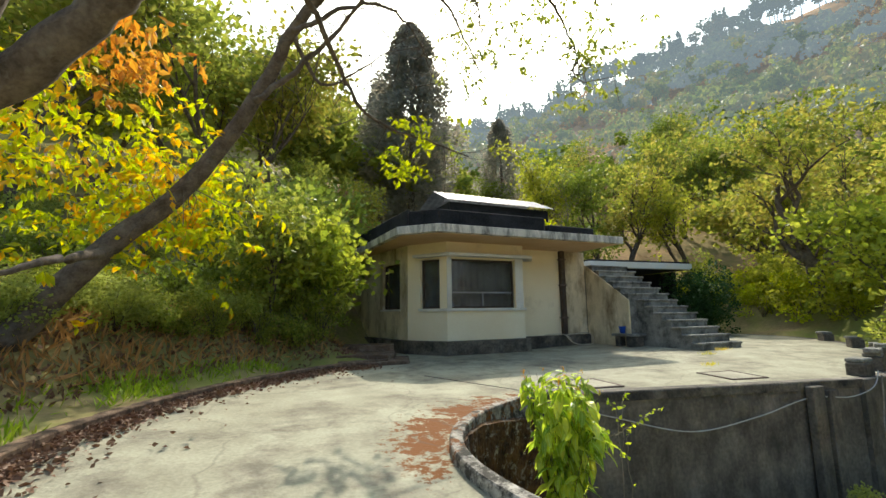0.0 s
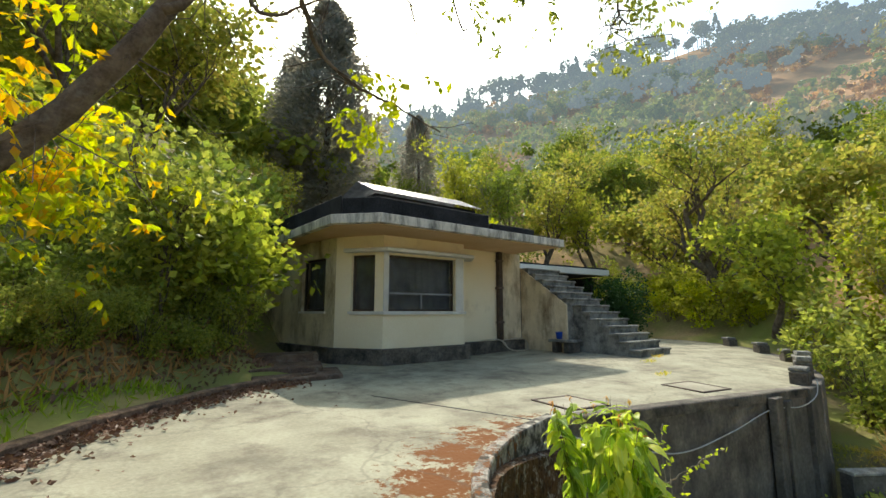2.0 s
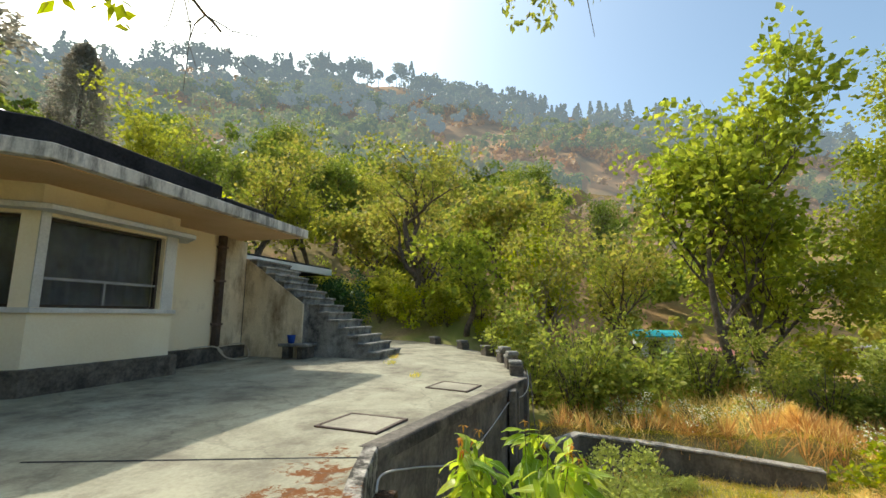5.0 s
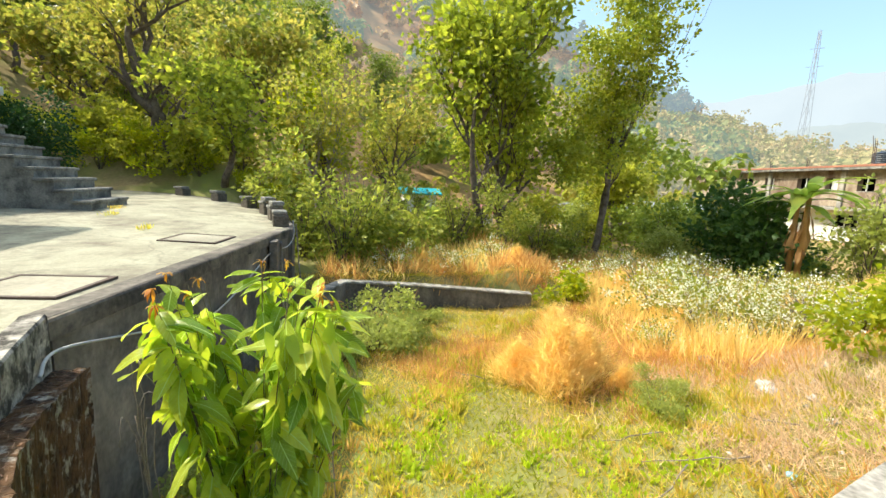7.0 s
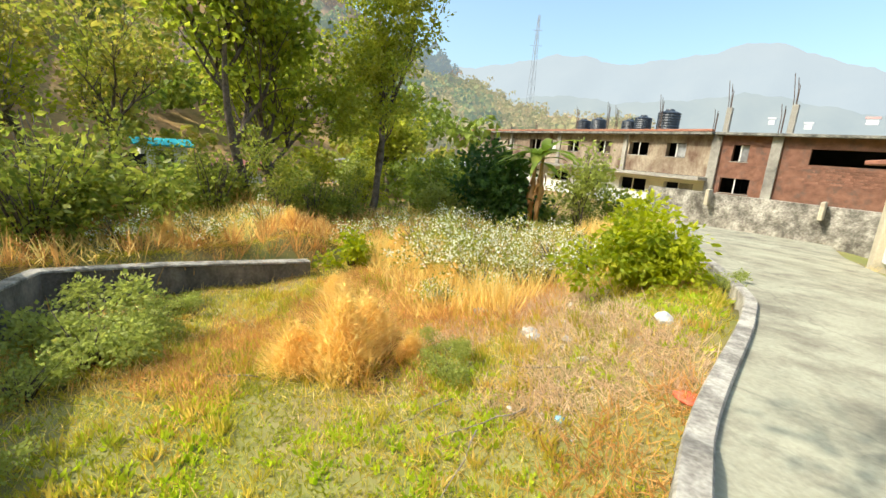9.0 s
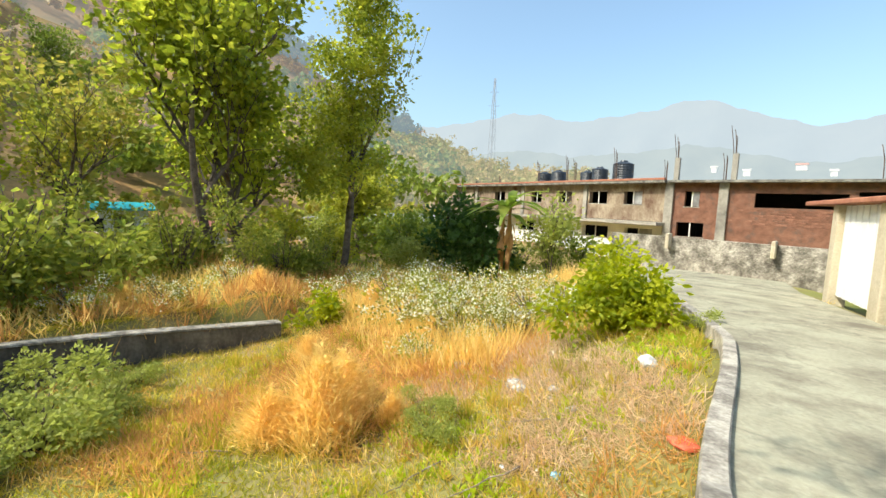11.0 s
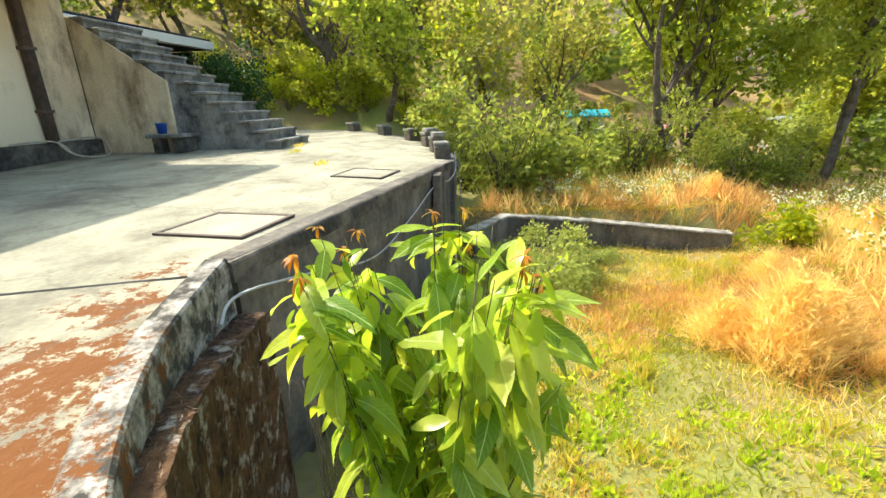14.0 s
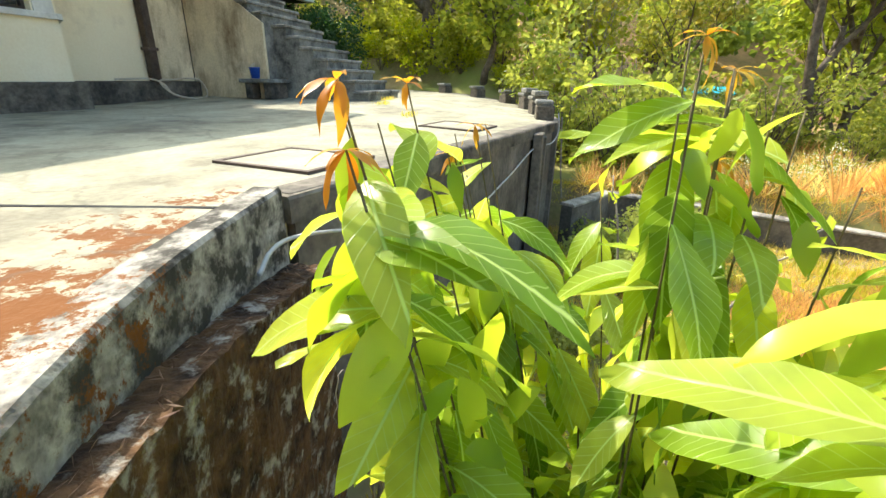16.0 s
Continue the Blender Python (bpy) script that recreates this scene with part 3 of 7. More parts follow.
def smooth01(v):
    v = np.clip(v, 0, 1)
    return v * v * (3 - 2 * v)


RIDGE_AZ = [-180, -120, -95, -70, -50, -40, -28, -15, -5, 5, 15, 30, 40, 51, 60, 75, 95, 120, 150, 180]
RIDGE_EL = [8, 6, 2, 2, 5.5, 9.5, 16, 22, 24.5, 26, 27.5, 28.5, 27, 23.5, 21, 22, 24, 22, 14, 8]
EYE_C = (2.4, 2.6, 1.3)


def rough(x, y, s, k):
    return np.sin(x * s + 1.3 * k) * np.cos(y * s * 1.13 - 0.7 * k) + 0.5 * np.sin((x + y) * s * 2.1 + k) * np.cos((x - y) * s * 1.7)


def ground_z(x, y):
    x, y = np.asarray(x, float), np.asarray(y, float)
    d = plan_distance(x, y)
    dk = deck(x, y)
    r = np.hypot(x - EYE_C[0], y - EYE_C[1])
    az = np.degrees(np.arctan2(y - EYE_C[1], x - EYE_C[0]))
    lawn = -1.55 - 0.28 * smooth01((x - 7.5) / 4) * smooth01((y + 3) / 3) + 0.05 * rough(x, y, 1.1, 1) + 0.75 * smooth01((x - 12.4) / 0.4) * smooth01((y + 3.5) / 2) + 0.25 * smooth01((x - 14) / 6)
    near_drive = smooth01((1.0 - y) / 4.0) * smooth01((4.5 + d) / 4.5)
    lawn = lawn * (1 - near_drive) + (dk - 0.12) * near_drive
    lawn = lawn + 0.66 * np.exp(-((x - 3.4) ** 2 + (y - 2.7) ** 2) / 0.9)
    high = dk + 0.06 + 0.10 * smooth01(-d / 0.8) + 0.95 * smooth01((-d - 0.7) / 1.5) + 0.05 * rough(x, y, 1.7, 3)
    w = smooth01((y - 5.2 + 0.12 * (x - 11)) / 3.0) * smooth01((x - 9) / 3) + (x < 2.2) * 1.0 + smooth01((y - 8) / 2)
    w = np.clip(w, 0, 1)
    out = lawn * (1 - w) + high * w
    under = np.where((x > 1.5) & (y < 6.5) | (x > 10), -1.75, dk - 0.35)
    z = np.where(d > 0.02, under, out)
    ridge = np.interp(az, RIDGE_AZ, RIDGE_EL)
    r0 = np.interp(az, [-180, -60, -45, -30, 0, 30, 55, 70, 90, 120, 150, 180], [30, 60, 60, 40, 30, 26, 20, 15, 9, 8, 12, 30])
    R = np.interp(az, [-180, -60, 30, 60, 80, 120, 180], [150, 170, 190, 150, 90, 90, 150])
    t = np.clip((r - r0) / (R - r0), 0, 1)
    top = EYE_C[2] + np.tan(np.radians(ridge)) * R
    hill = (top - z) * (0.75 * t + 0.25 * t * t) * (d < 0)
    lump = 1.6 * rough(x, y, 0.09, 5) * smooth01((r - r0 - 10) / 40) + 2.5 * rough(x, y, 0.035, 8) * smooth01((r - r0 - 30) / 50)
    z = z + hill + lump * (t > 0) * (d < 0)
    past = smooth01((r - R) / (R * 0.8))
    return z * (1 - past) + past * (-5.0)


def axis(c, n, near, far):
    u = np.linspace(-1, 1, n)
    k = 7.0
    return c + np.sign(u) * far * (np.exp(k * np.abs(u)) - 1) / (np.exp(k) - 1) + near * u


gx, gy = axis(5.0, 330, 10.0, 1400.0), axis(1.5, 330, 10.0, 1400.0)
X, Y = np.meshgrid(gx, gy)
Z = ground_z(X, Y)
nv = len(gx)
idx = np.arange(nv * nv).reshape(nv, nv)
gf = np.stack([idx[:-1, :-1], idx[:-1, 1:], idx[1:, 1:], idx[1:, :-1]], -1).reshape(-1, 4)
ground = part("ground", (np.stack([X, Y, Z], -1).reshape(-1, 3).tolist(), gf.tolist()), M_SOIL, smooth=True)
tagged(ground, "uneven soil ground with sparse grass rising into a hillside", "ground", kind="structure")
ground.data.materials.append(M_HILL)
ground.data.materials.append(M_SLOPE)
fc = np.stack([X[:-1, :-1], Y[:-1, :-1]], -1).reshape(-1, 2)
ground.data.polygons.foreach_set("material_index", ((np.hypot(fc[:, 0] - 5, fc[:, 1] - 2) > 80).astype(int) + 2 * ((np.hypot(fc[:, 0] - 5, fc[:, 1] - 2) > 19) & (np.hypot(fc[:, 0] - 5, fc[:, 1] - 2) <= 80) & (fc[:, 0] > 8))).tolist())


def gz(x, y):
    return float(ground_z(np.array([x]), np.array([y]))[0])


# ---- drive and terrace ----
slab = prism(DECK, 0.0, 1.0)
for ax, lo, hi in ((0, -1, 19), (1, -14, 13)):
    for k in range(int((hi - lo) / 0.8)):
        co = [0.0, 0.0, 0.0]
        co[ax] = lo + 0.8 * k + 0.07
        nn = [0.0, 0.0, 0.0]
        nn[ax] = 1.0
        bmesh.ops.bisect_plane(slab, geom=slab.verts[:] + slab.edges[:] + slab.faces[:], plane_co=co, plane_no=nn)
for v in slab.verts:
    v.co.z = deck(v.co.x, v.co.y) - (0.3 if v.co.z < 0.5 else 0.0)
drive = part("drive", slab, M_CONC)
tagged(drive, "worn pale concrete drive and terrace with stains", "driveway", kind="structure")


def along(line, z_hi, z_lo, w, name, label, material, cat="kerb"):
    ob = part(name, sweep(line, w, z_lo, z_hi), material)
    return tagged(ob, label, cat, kind="structure")


BEND = next(i for i, p in enumerate(KERB_LINE) if p[1] > 1.4)
along(KERB_LINE[BEND:], lambda x, y: deck(x, y) + 0.10, lambda x, y: -2.2, 0.125, "kerb", "weathered concrete kerb on top of the curved retaining wall", M_KERB)
along(KERB_LINE[:BEND + 1], lambda x, y: deck(x, y) + 0.10 - 0.05 * (y < 1), lambda x, y: -2.2, 0.125, "kerb_drive", "pale worn concrete kerb along the drive", M_COPING)
along([(5.55, 5.0), (10.75, 4.04)], lambda x, y: deck(x, y) + 0.004, lambda x, y: -2.4, 0.2, "wall_terrace", "grey plastered terrace retaining wall with dark streaks", M_RETAIN, "retaining wall")
along([(10.75, 4.0)] + EAST_EDGE, lambda x, y: deck(x, y) + 0.003, lambda x, y: -2.4, 0.25, "wall_east", "dark stained retaining wall below the terrace edge", M_RETAIN, "retaining wall")
along(WEST_EDGE[1:], lambda x, y: deck(x, y) + 0.10, lambda x, y: deck(x, y) - 0.3, 0.16, "kerb_west", "low earth-stained brown kerb edged with dead leaves", M_KERBW)
# stained wall stub stepping out below the kerb
def offset_line(line, by):
    P = [Vector((*p, 0)) for p in line]
    out = []
    for i, p in enumerate(P):
        d = (P[min(i + 1, len(P) - 1)] - P[max(i - 1, 0)]).normalized()
        out.append((p.x + d.y * by, p.y - d.x * by))
    return out


inner = [p for p in KERB_LINE if p[1] > 3.55]
n_in = len(inner)
outer = []
for i, p in enumerate(inner):
    q = offset_line(inner, 0.066 + 0.17 * i / (n_in - 1))[i]
    outer.append(q)
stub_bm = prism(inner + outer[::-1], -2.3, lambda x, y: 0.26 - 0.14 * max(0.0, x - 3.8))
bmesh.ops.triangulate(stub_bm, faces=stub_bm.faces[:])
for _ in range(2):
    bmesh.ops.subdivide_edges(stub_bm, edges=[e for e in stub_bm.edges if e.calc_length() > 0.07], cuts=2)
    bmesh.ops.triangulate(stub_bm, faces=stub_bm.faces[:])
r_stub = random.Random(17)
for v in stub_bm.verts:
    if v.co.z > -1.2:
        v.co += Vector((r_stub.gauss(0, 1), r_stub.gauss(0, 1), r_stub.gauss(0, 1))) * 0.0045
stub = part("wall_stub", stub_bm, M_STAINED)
bpy.context.view_layer.update()
tagged(stub, "moss-stained rough wall ledge below the kerb", "retaining wall", kind="structure")
# dark slab lip above the terrace wall
tagged(part("trim_lip", sweep([(5.5, 4.965), (10.8, 3.985)], 0.16, lambda x, y: deck(x, y) - 0.13, lambda x, y: deck(x, y) + 0.002), M_PLINTH), "dark stained slab lip along the terrace edge", "slab edge", kind="structure")
# pier in the terrace wall
part("slot", box(9.86, 9.93, 4.06, 4.14, -2.2, 0.12, 0.0), M_BLACK, drive, "dark open joint in the wall")
part("pier", box(9.94, 10.2, 3.98, 4.1, -2.2, 0.12, 0.01), M_RETAIN, drive)
part("pier", box(9.55, 9.85, 4.0, 4.12, -2.2, 0.2, 0.01), M_RETAIN, drive)
tagged(part("joint", sweep([(5.3, 4.9), (4.9, 6.0), (4.4, 7.4)], 0.03, lambda x, y: deck(x, y) - 0.01, lambda x, y: deck(x, y) + 0.004), M_BLACK), "dark expansion joint across the concrete", "joint", kind="structure")


def hatch(corner, ux, uy, w, h):
    ob = thing("manhole_cover", "square concrete manhole cover with a dark steel rim", "manhole cover", "terrace manhole covers")
    c = Vector((*corner, 0))
    a, b = Vector((*ux, 0)).normalized(), Vector((*uy, 0)).normalized()

    def quad(u0, u1, v0, v1, z):
        return prism([tuple((c + a * u + b * v)[:2]) for u, v in ((u0, v0), (u1, v0), (u1, v1), (u0, v1))], lambda x, y: deck(x, y) - 0.02, lambda x, y: deck(x, y) + z)
    part("cover", quad(0.04, w - 0.04, 0.04, h - 0.04, 0.012), M_COVER, ob)
    for q in ((0, w, 0, 0.035), (0, w, h - 0.035, h), (0, 0.035, 0.035, h - 0.035), (w - 0.035, w, 0.035, h - 0.035)):
        part("rim", quad(*q, 0.018), M_STEEL, ob)
    return ob


hatch((5.96, 5.08), (0.69, -0.10), (0.08, 0.74), 0.70, 0.74)
hatch((8.69, 4.68), (0.75, -0.11), (0.1, 0.72), 0.76, 0.72)

# low garden wall across the far end of the lawn
along([(11.0, 3.6), (12.35, 2.9), (12.4, 1.2), (12.2, -0.7), (12.1, -1.6)], lambda x, y: -1.12 + 0.07 * (y - 2.9), lambda x, y: -2.2, 0.2, "wall_garden", "low grey garden wall with a pale coping", M_RETAIN, "garden wall")
along([(11.0, 3.6), (12.35, 2.9), (12.4, 1.2), (12.2, -0.7), (12.1, -1.6)], lambda x, y: -1.07 + 0.07 * (y - 2.9), lambda x, y: -1.115 + 0.07 * (y - 2.9), 0.26, "trim_coping", "pale worn coping on the low garden wall", M_COPING, "coping")

# ---- house ----
P0, SILL, HEAD, SOF = 0.70, 1.54, 2.85, 3.30
house = thing("house", "cream single-storey house with a bay window and flat roof", "house")
CORNERS = [(5.49, 11.36), (6.22, 10.36), (8.62, 10.36), (9.0, 11.0), (11.3, 11.0)]
LEFT_BACK = (4.55, 17.5)


def wpart(name, a, b, holes=(), material=None, z0=P0, z1=SOF + 0.01, thick=0.23):
    return part(name, wall_between(a, b, z0, z1, thick, holes, 1), material or M_CREAM, house)


def seg(a, b):
    return math.hypot(b[0] - a[0], b[1] - a[1])


wpart("wall", LEFT_BACK, CORNERS[0], [(4.6, 5.75, SILL, HEAD)], M_CREAM_GREY)
wpart("wall", CORNERS[0], CORNERS[1], [(0.42, 1.02, SILL, HEAD)])
wpart("wall", CORNERS[1], CORNERS[2], [(0.14, 2.1, SILL, HEAD)])
wpart("wall", CORNERS[2], CORNERS[3], [(0.16, 0.58, SILL, HEAD)])
wpart("wall", CORNERS[3], (10.44, 11.0))
wpart("wall", (10.441, 11.0), CORNERS[4], (), M_CREAM_GREY)
wpart("wall", (11.3, 11.235), (11.3, 17.5), (), M_CREAM_GREY)
part("wall", wall_between((11.3, 17.5), LEFT_BACK, P0, SOF, 0.23), M_CREAM_GREY, house)
part("floor_slab", prism([LEFT_BACK, *CORNERS, (11.3, 17.5)], P0 - 0.1, P0 - 0.004), M_PLINTH, house)
OUT = [(5.36, 11.32), (6.16, 10.22), (8.70, 10.22), (9.08, 10.86), (11.42, 10.86), (11.42, 17.6), (4.42, 17.6)]
part("plinth", prism(OUT, 0.1, P0, 0.012), M_PLINTH, house, "blackened cement plinth")


def window(a, b, u0, u1, z0, z1, bars=(), curtain=True, inset=0.09):
    """A dark window in a wall opening: frame, glass, mullions and a curtain behind."""
    w = new("window")
    w["label"] = "dark-framed window with grey curtains"
    w.parent = house
    a3, b3 = Vector((*a, 0)), Vector((*b, 0))
    d = (b3 - a3).normalized()
    nrm = Vector((-d.y, d.x, 0))

    def slab(ua, ub, za, zb, n0, n1):
        p = [a3 + d * ua + nrm * n0, a3 + d * ub + nrm * n0, a3 + d * ub + nrm * n1, a3 + d * ua + nrm * n1]
        return prism([(q.x, q.y) for q in p], za, zb)
    f = 0.045
    for q in ((u0, u1, z0, z0 + f), (u0, u1, z1 - f, z1), (u0, u0 + f, z0 + f, z1 - f), (u1 - f, u1, z0 + f, z1 - f)):
        part("frame", slab(*q, inset, inset + 0.06), M_FRAME, w)
    for kind, v in bars:
        if kind == "h":
            part("mullion", slab(u0 + f, u1 - f, v, v + 0.04, inset - 0.004, inset + 0.05), M_GALV, w, "pale grey rail")
        else:
            part("mullion", slab(v, v + 0.035, z0 + f, z0 + 0.42, inset - 0.002, inset + 0.05), M_GALV, w, "pale grey post")
    g = part("glass", slab(u0 + f, u1 - f, z0 + f, z1 - f, inset + 0.02, inset + 0.026), M_GLASS, w)
    g.visible_shadow = False
    if curtain:
        bm = bmesh.new()
        n = int((u1 - u0) * 28)
        top, bot = [], []
        for i in range(n + 1):
            u = u0 - 0.05 + (u1 - u0 + 0.1) * i / n
            off = 0.27 + 0.02 * math.sin(i * 1.25) + 0.008 * math.sin(i * 3.1)
            p = a3 + d * u + nrm * off
            top.append(bm.verts.new((p.x, p.y, z1 + 0.05)))
            bot.append(bm.verts.new((p.x, p.y, z0 - 0.1)))
        for i in range(n):
            bm.faces.new((bot[i], bot[i + 1], top[i + 1], top[i]))
        part("curtain", bm, M_CURTAIN, w, "hanging grey curtain", smooth=True)
    part("sill", slab(u0 - 0.06, u1 + 0.06, z0 - 0.055, z0 - 0.003, -0.045, 0.08), M_WHITE, w, "white painted sill")
    return w


M_GLASS = bpy.data.materials.new("window glass")
M_GLASS.use_nodes = True
gb = M_GLASS.node_tree.nodes["Principled BSDF"]
gb.inputs["Base Color"].default_value = (0.75, 0.76, 0.77, 1)
gb.inputs["Roughness"].default_value = 0.06
gb.inputs["Transmission Weight"].default_value = 1.0
gb.inputs["IOR"].default_value = 1.35

window(LEFT_BACK, CORNERS[0], 4.6, 5.75, SILL, HEAD)
window(CORNERS[0], CORNERS[1], 0.42, 1.02, SILL, HEAD)
window(CORNERS[1], CORNERS[2], 0.14, 2.1, SILL, HEAD, [("h", SILL + 0.40), ("v", 1.1)])
window(CORNERS[2], CORNERS[3], 0.16, 0.58, SILL, HEAD, (), False)
# white bands round the bay
for name, line, z0, z1, w in (("ledge", [(5.62, 11.05), (6.20, 10.24), (8.70, 10.24), (9.02, 10.78)], 2.90, 2.985, 0.34), ("sill_band", [(5.72, 11.02), (6.21, 10.335), (8.63, 10.335), (8.95, 10.87)], SILL - 0.075, SILL - 0.004, 0.08)):
    part(name, sweep(line, w, lambda x, y, z=z0: z, lambda x, y, z=z1: z), M_WHITE, house, "thin white concrete ledge round the bay")
for u0, u1, a, b in ((0.0, 0.13, 1, 2), (2.12, 2.36, 1, 2)):
    pa, pb = Vector(CORNERS[a]), Vector(CORNERS[b])
    d = (pb - pa).normalized()
    part("jamb", prism([tuple(pa + d * u0 + Vector((0, -0.02))), tuple(pa + d * u1 + Vector((0, -0.02))), tuple(pa + d * u1 + Vector((0, 0.1))), tuple(pa + d * u0 + Vector((0, 0.1)))], SILL, HEAD + 0.05), M_WHITE, house)
# roof slab
ROOF = [(4.55, 17.9), (4.72, 9.95), (5.48, 9.17), (11.28, 9.17), (11.28, 11.6), (11.6, 17.9)]
part("roof", prism(ROOF, SOF + 0.02, 3.52, 0.01), M_FASCIA, house, "flat concrete roof with streaked white fascia")
part("soffit", prism([(4.67, 17.8), (4.84, 10.0), (5.53, 9.29), (11.16, 9.29), (11.16, 11.6), (11.4, 17.8)], SOF, SOF + 0.016), M_SOFFIT, house, "ochre painted soffit")
part("parapet", prism([(5.15, 10.35), (5.75, 9.75), (8.95, 9.75), (9.15, 9.95), (9.15, 10.1), (5.3, 10.6)], 3.525, 4.02, 0.02), M_BLACK, house, "mould-black roof parapet")
part("parapet", prism([(4.75, 17.6), (5.15, 10.38), (5.3, 10.62), (4.95, 17.6)], 3.525, 4.1, 0.02), M_BLACK, house)
part("parapet", prism([(9.17, 9.85), (10.85, 9.85), (10.85, 10.1), (9.17, 10.12)], 3.525, 3.86, 0.03), M_BLACK, house)
# upper room at the back with a sheet roof
upper = thing("upper_room", "dark upper storey with a pale sheet roof", "building part")
part("wall", box(8.9, 13.9, 15.9, 19.5, 3.53, 5.97, 0.02), M_BLACK, upper)
sheet = bmesh.new()
for i in range(41):
    x = 8.75 + 5.4 * i / 40
    dz = 0.025 if i % 2 else 0.0
    for y, z in ((15.6, 5.98), (17.2, 6.7), (19.8, 6.0)):
        sheet.verts.new((x, y, z + dz))
sheet.verts.ensure_lookup_table()
for i in range(40):
    for k in range(2):
        q = [sheet.verts[i * 3 + k], sheet.verts[i * 3 + 3 + k], sheet.verts[i * 3 + 4 + k], sheet.verts[i * 3 + 1 + k]]
        sheet.faces.new(q)
bmesh.ops.solidify(sheet, geom=sheet.faces[:], thickness=0.03)
part("roof_sheet", sheet, M_GALV, upper, "weathered corrugated sheet roof")
part("wall", box(11.302, 11.422, 11.003, 11.24, P0, SOF - 0.002, 0), M_CREAM_GREY, house)
shrub("roof_weed", "small green weed growing behind the roof parapet", (9.5, 10.35, 3.525), (0.28, 0.2, 0.26), M_LEAFB, 260, 0.10, 165, stems=5, category="weed")
# down pipe
pipe = thing("downpipe", "rusty brown square downpipe on a cream wall", "pipe")
part("pipe", box(10.36, 10.52, 10.84, 10.985, 0.70, 3.295, 0.015), M_PIPE, pipe)
for z in (1.2, 2.2, 3.0):
    part("bracket", box(10.33, 10.55, 10.83, 10.99, z, z + 0.05, 0.004), M_STEEL, pipe)

# outside stair
stair = thing("stair", "wide weathered concrete stair climbing beside the house", "stairs")
N, RISE, RUN = 13, 0.19, 0.275
SX0, SX1, SY = 11.75, 13.32, 7.42
prof = [(SY, 0.2)]
for i in range(N):
    y = SY + RUN * i
    z = 0.40 + RISE * (i + 1)
    x0 = SX0 if i < 7 else 11.44
    part("step", box(x0 + 0.02 * (i % 2), SX1 - 0.34 * i / N + 0.015 * ((i * 7) % 3), y - 0.03, y + RUN + 0.02, z - 0.06, z, 0.012), M_STEP, stair)
    part("riser", box(x0 + 0.05, SX1 - 0.34 * i / N - 0.03, y, y + RUN, 0.1, z - 0.062, 0.0), M_STEP, stair)
part("landing", box(11.5, 12.98, SY + N * RUN + 0.02, 19.0, 0.3, 0.42 + RISE * N, 0.02), M_STEP, stair)
part("side_wall", prism([(11.425, 9.3), (11.48, 9.3), (11.48, 10.98), (11.425, 10.98)], 0.1, lambda x, y: 0.40 + 0.69 * (y - SY) + 0.02), M_CREAM_GREY, stair, "stained cream plaster wall beside the steps")

# porch roof on the upper terrace
porch = thing("porch_roof", "flat white-edged porch roof over a dark opening", "porch")
part("roof", prism([(13.1, 12.55), (18.0, 12.15), (18.25, 17.5), (13.1, 17.5)], 3.27, 3.34, 0.012), M_BLACK, porch)
part("fascia", prism([(13.05, 12.5), (18.05, 12.1), (18.3, 17.5), (13.05, 17.5)], 3.03, 3.268, 0.008), M_WHITEWASH, porch, "white painted roof edge")
# underside and walls coloured near-black for the shade under the roof
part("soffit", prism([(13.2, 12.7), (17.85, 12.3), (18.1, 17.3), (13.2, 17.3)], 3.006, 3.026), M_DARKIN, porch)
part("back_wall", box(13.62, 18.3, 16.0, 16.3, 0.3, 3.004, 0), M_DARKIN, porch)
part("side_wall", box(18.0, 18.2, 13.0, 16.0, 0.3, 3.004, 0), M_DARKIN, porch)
part("floor_slab", box(13.62, 18.2, 12.3, 16.0, 0.3, 1.6, 0.01), M_STEP, porch)
for x in (14.2,):
    part("post", box(x, x + 0.16, 12.6, 12.76, 1.6, 3.004, 0.005), M_DARKIN, porch)

# ---- near trees and shrubs ----


def polar(az, r):
    return EYE_C[0] + r * math.cos(radians(az)), EYE_C[1] + r * math.sin(radians(az))


def stand(az, r, dz=0.0):
    x, y = polar(az, r)
    return x, y, gz(x, y) + dz


tree("tree", "tall spreading tree with bright green leaves behind the wild garden", (17.6, -2.2, gz(17.6, -2.2)), 11.0, 0.66, 0.18, M_LEAFT, 6200, 0.24, 19, puff=0.34, wob=0.15, fork=0.16, kids=5, wide=0.42, bare_to=0.36)
tree("tree", "slimmer upright stem of green leaves in the same clump", (18.4, -3.3, gz(18.4, -3.3)), 8.8, 0.6, 0.16, M_LEAFT, 2600, 0.22, 23, bare_to=0.34, puff=0.34, wob=0.15, fork=0.32, kids=4)
slim = tree("tree", "tall slender leafy tree with hazy green foliage", (17.2, -6.6, gz(17.2, -6.6)), 9.0, 0.22, 0.16, M_LEAFL, 1400, 0.17, 5, puff=0.35, fork=0.3, lean=(0.02, -0.04))
rt = np.random.default_rng(6)
for k in range(12):
    h = 3.5 + 0.68 * k
    r = 0.9 + 1.25 * math.sin(math.pi * min(1.0, (k + 2.2) / 13.5)) - 0.03 * k
    c0 = (0.25 * math.sin(k * 2.1), 0.5 - 0.17 * k + 0.35 * math.sin(k * 1.3), h)
    p, d = blob_pts(115, rt, c0, (r, r, 0.95), 8, 0.1)
    p, d = tufted(p, d, int(400 + 560 * r), 0.16, rt)
    part("crown", leaves(p, d + rt.normal(size=p.shape) * 0.6, 0.15, 0.34, rt, 0.2), (M_LEAFT, M_LEAFL)[k % 2], slim)
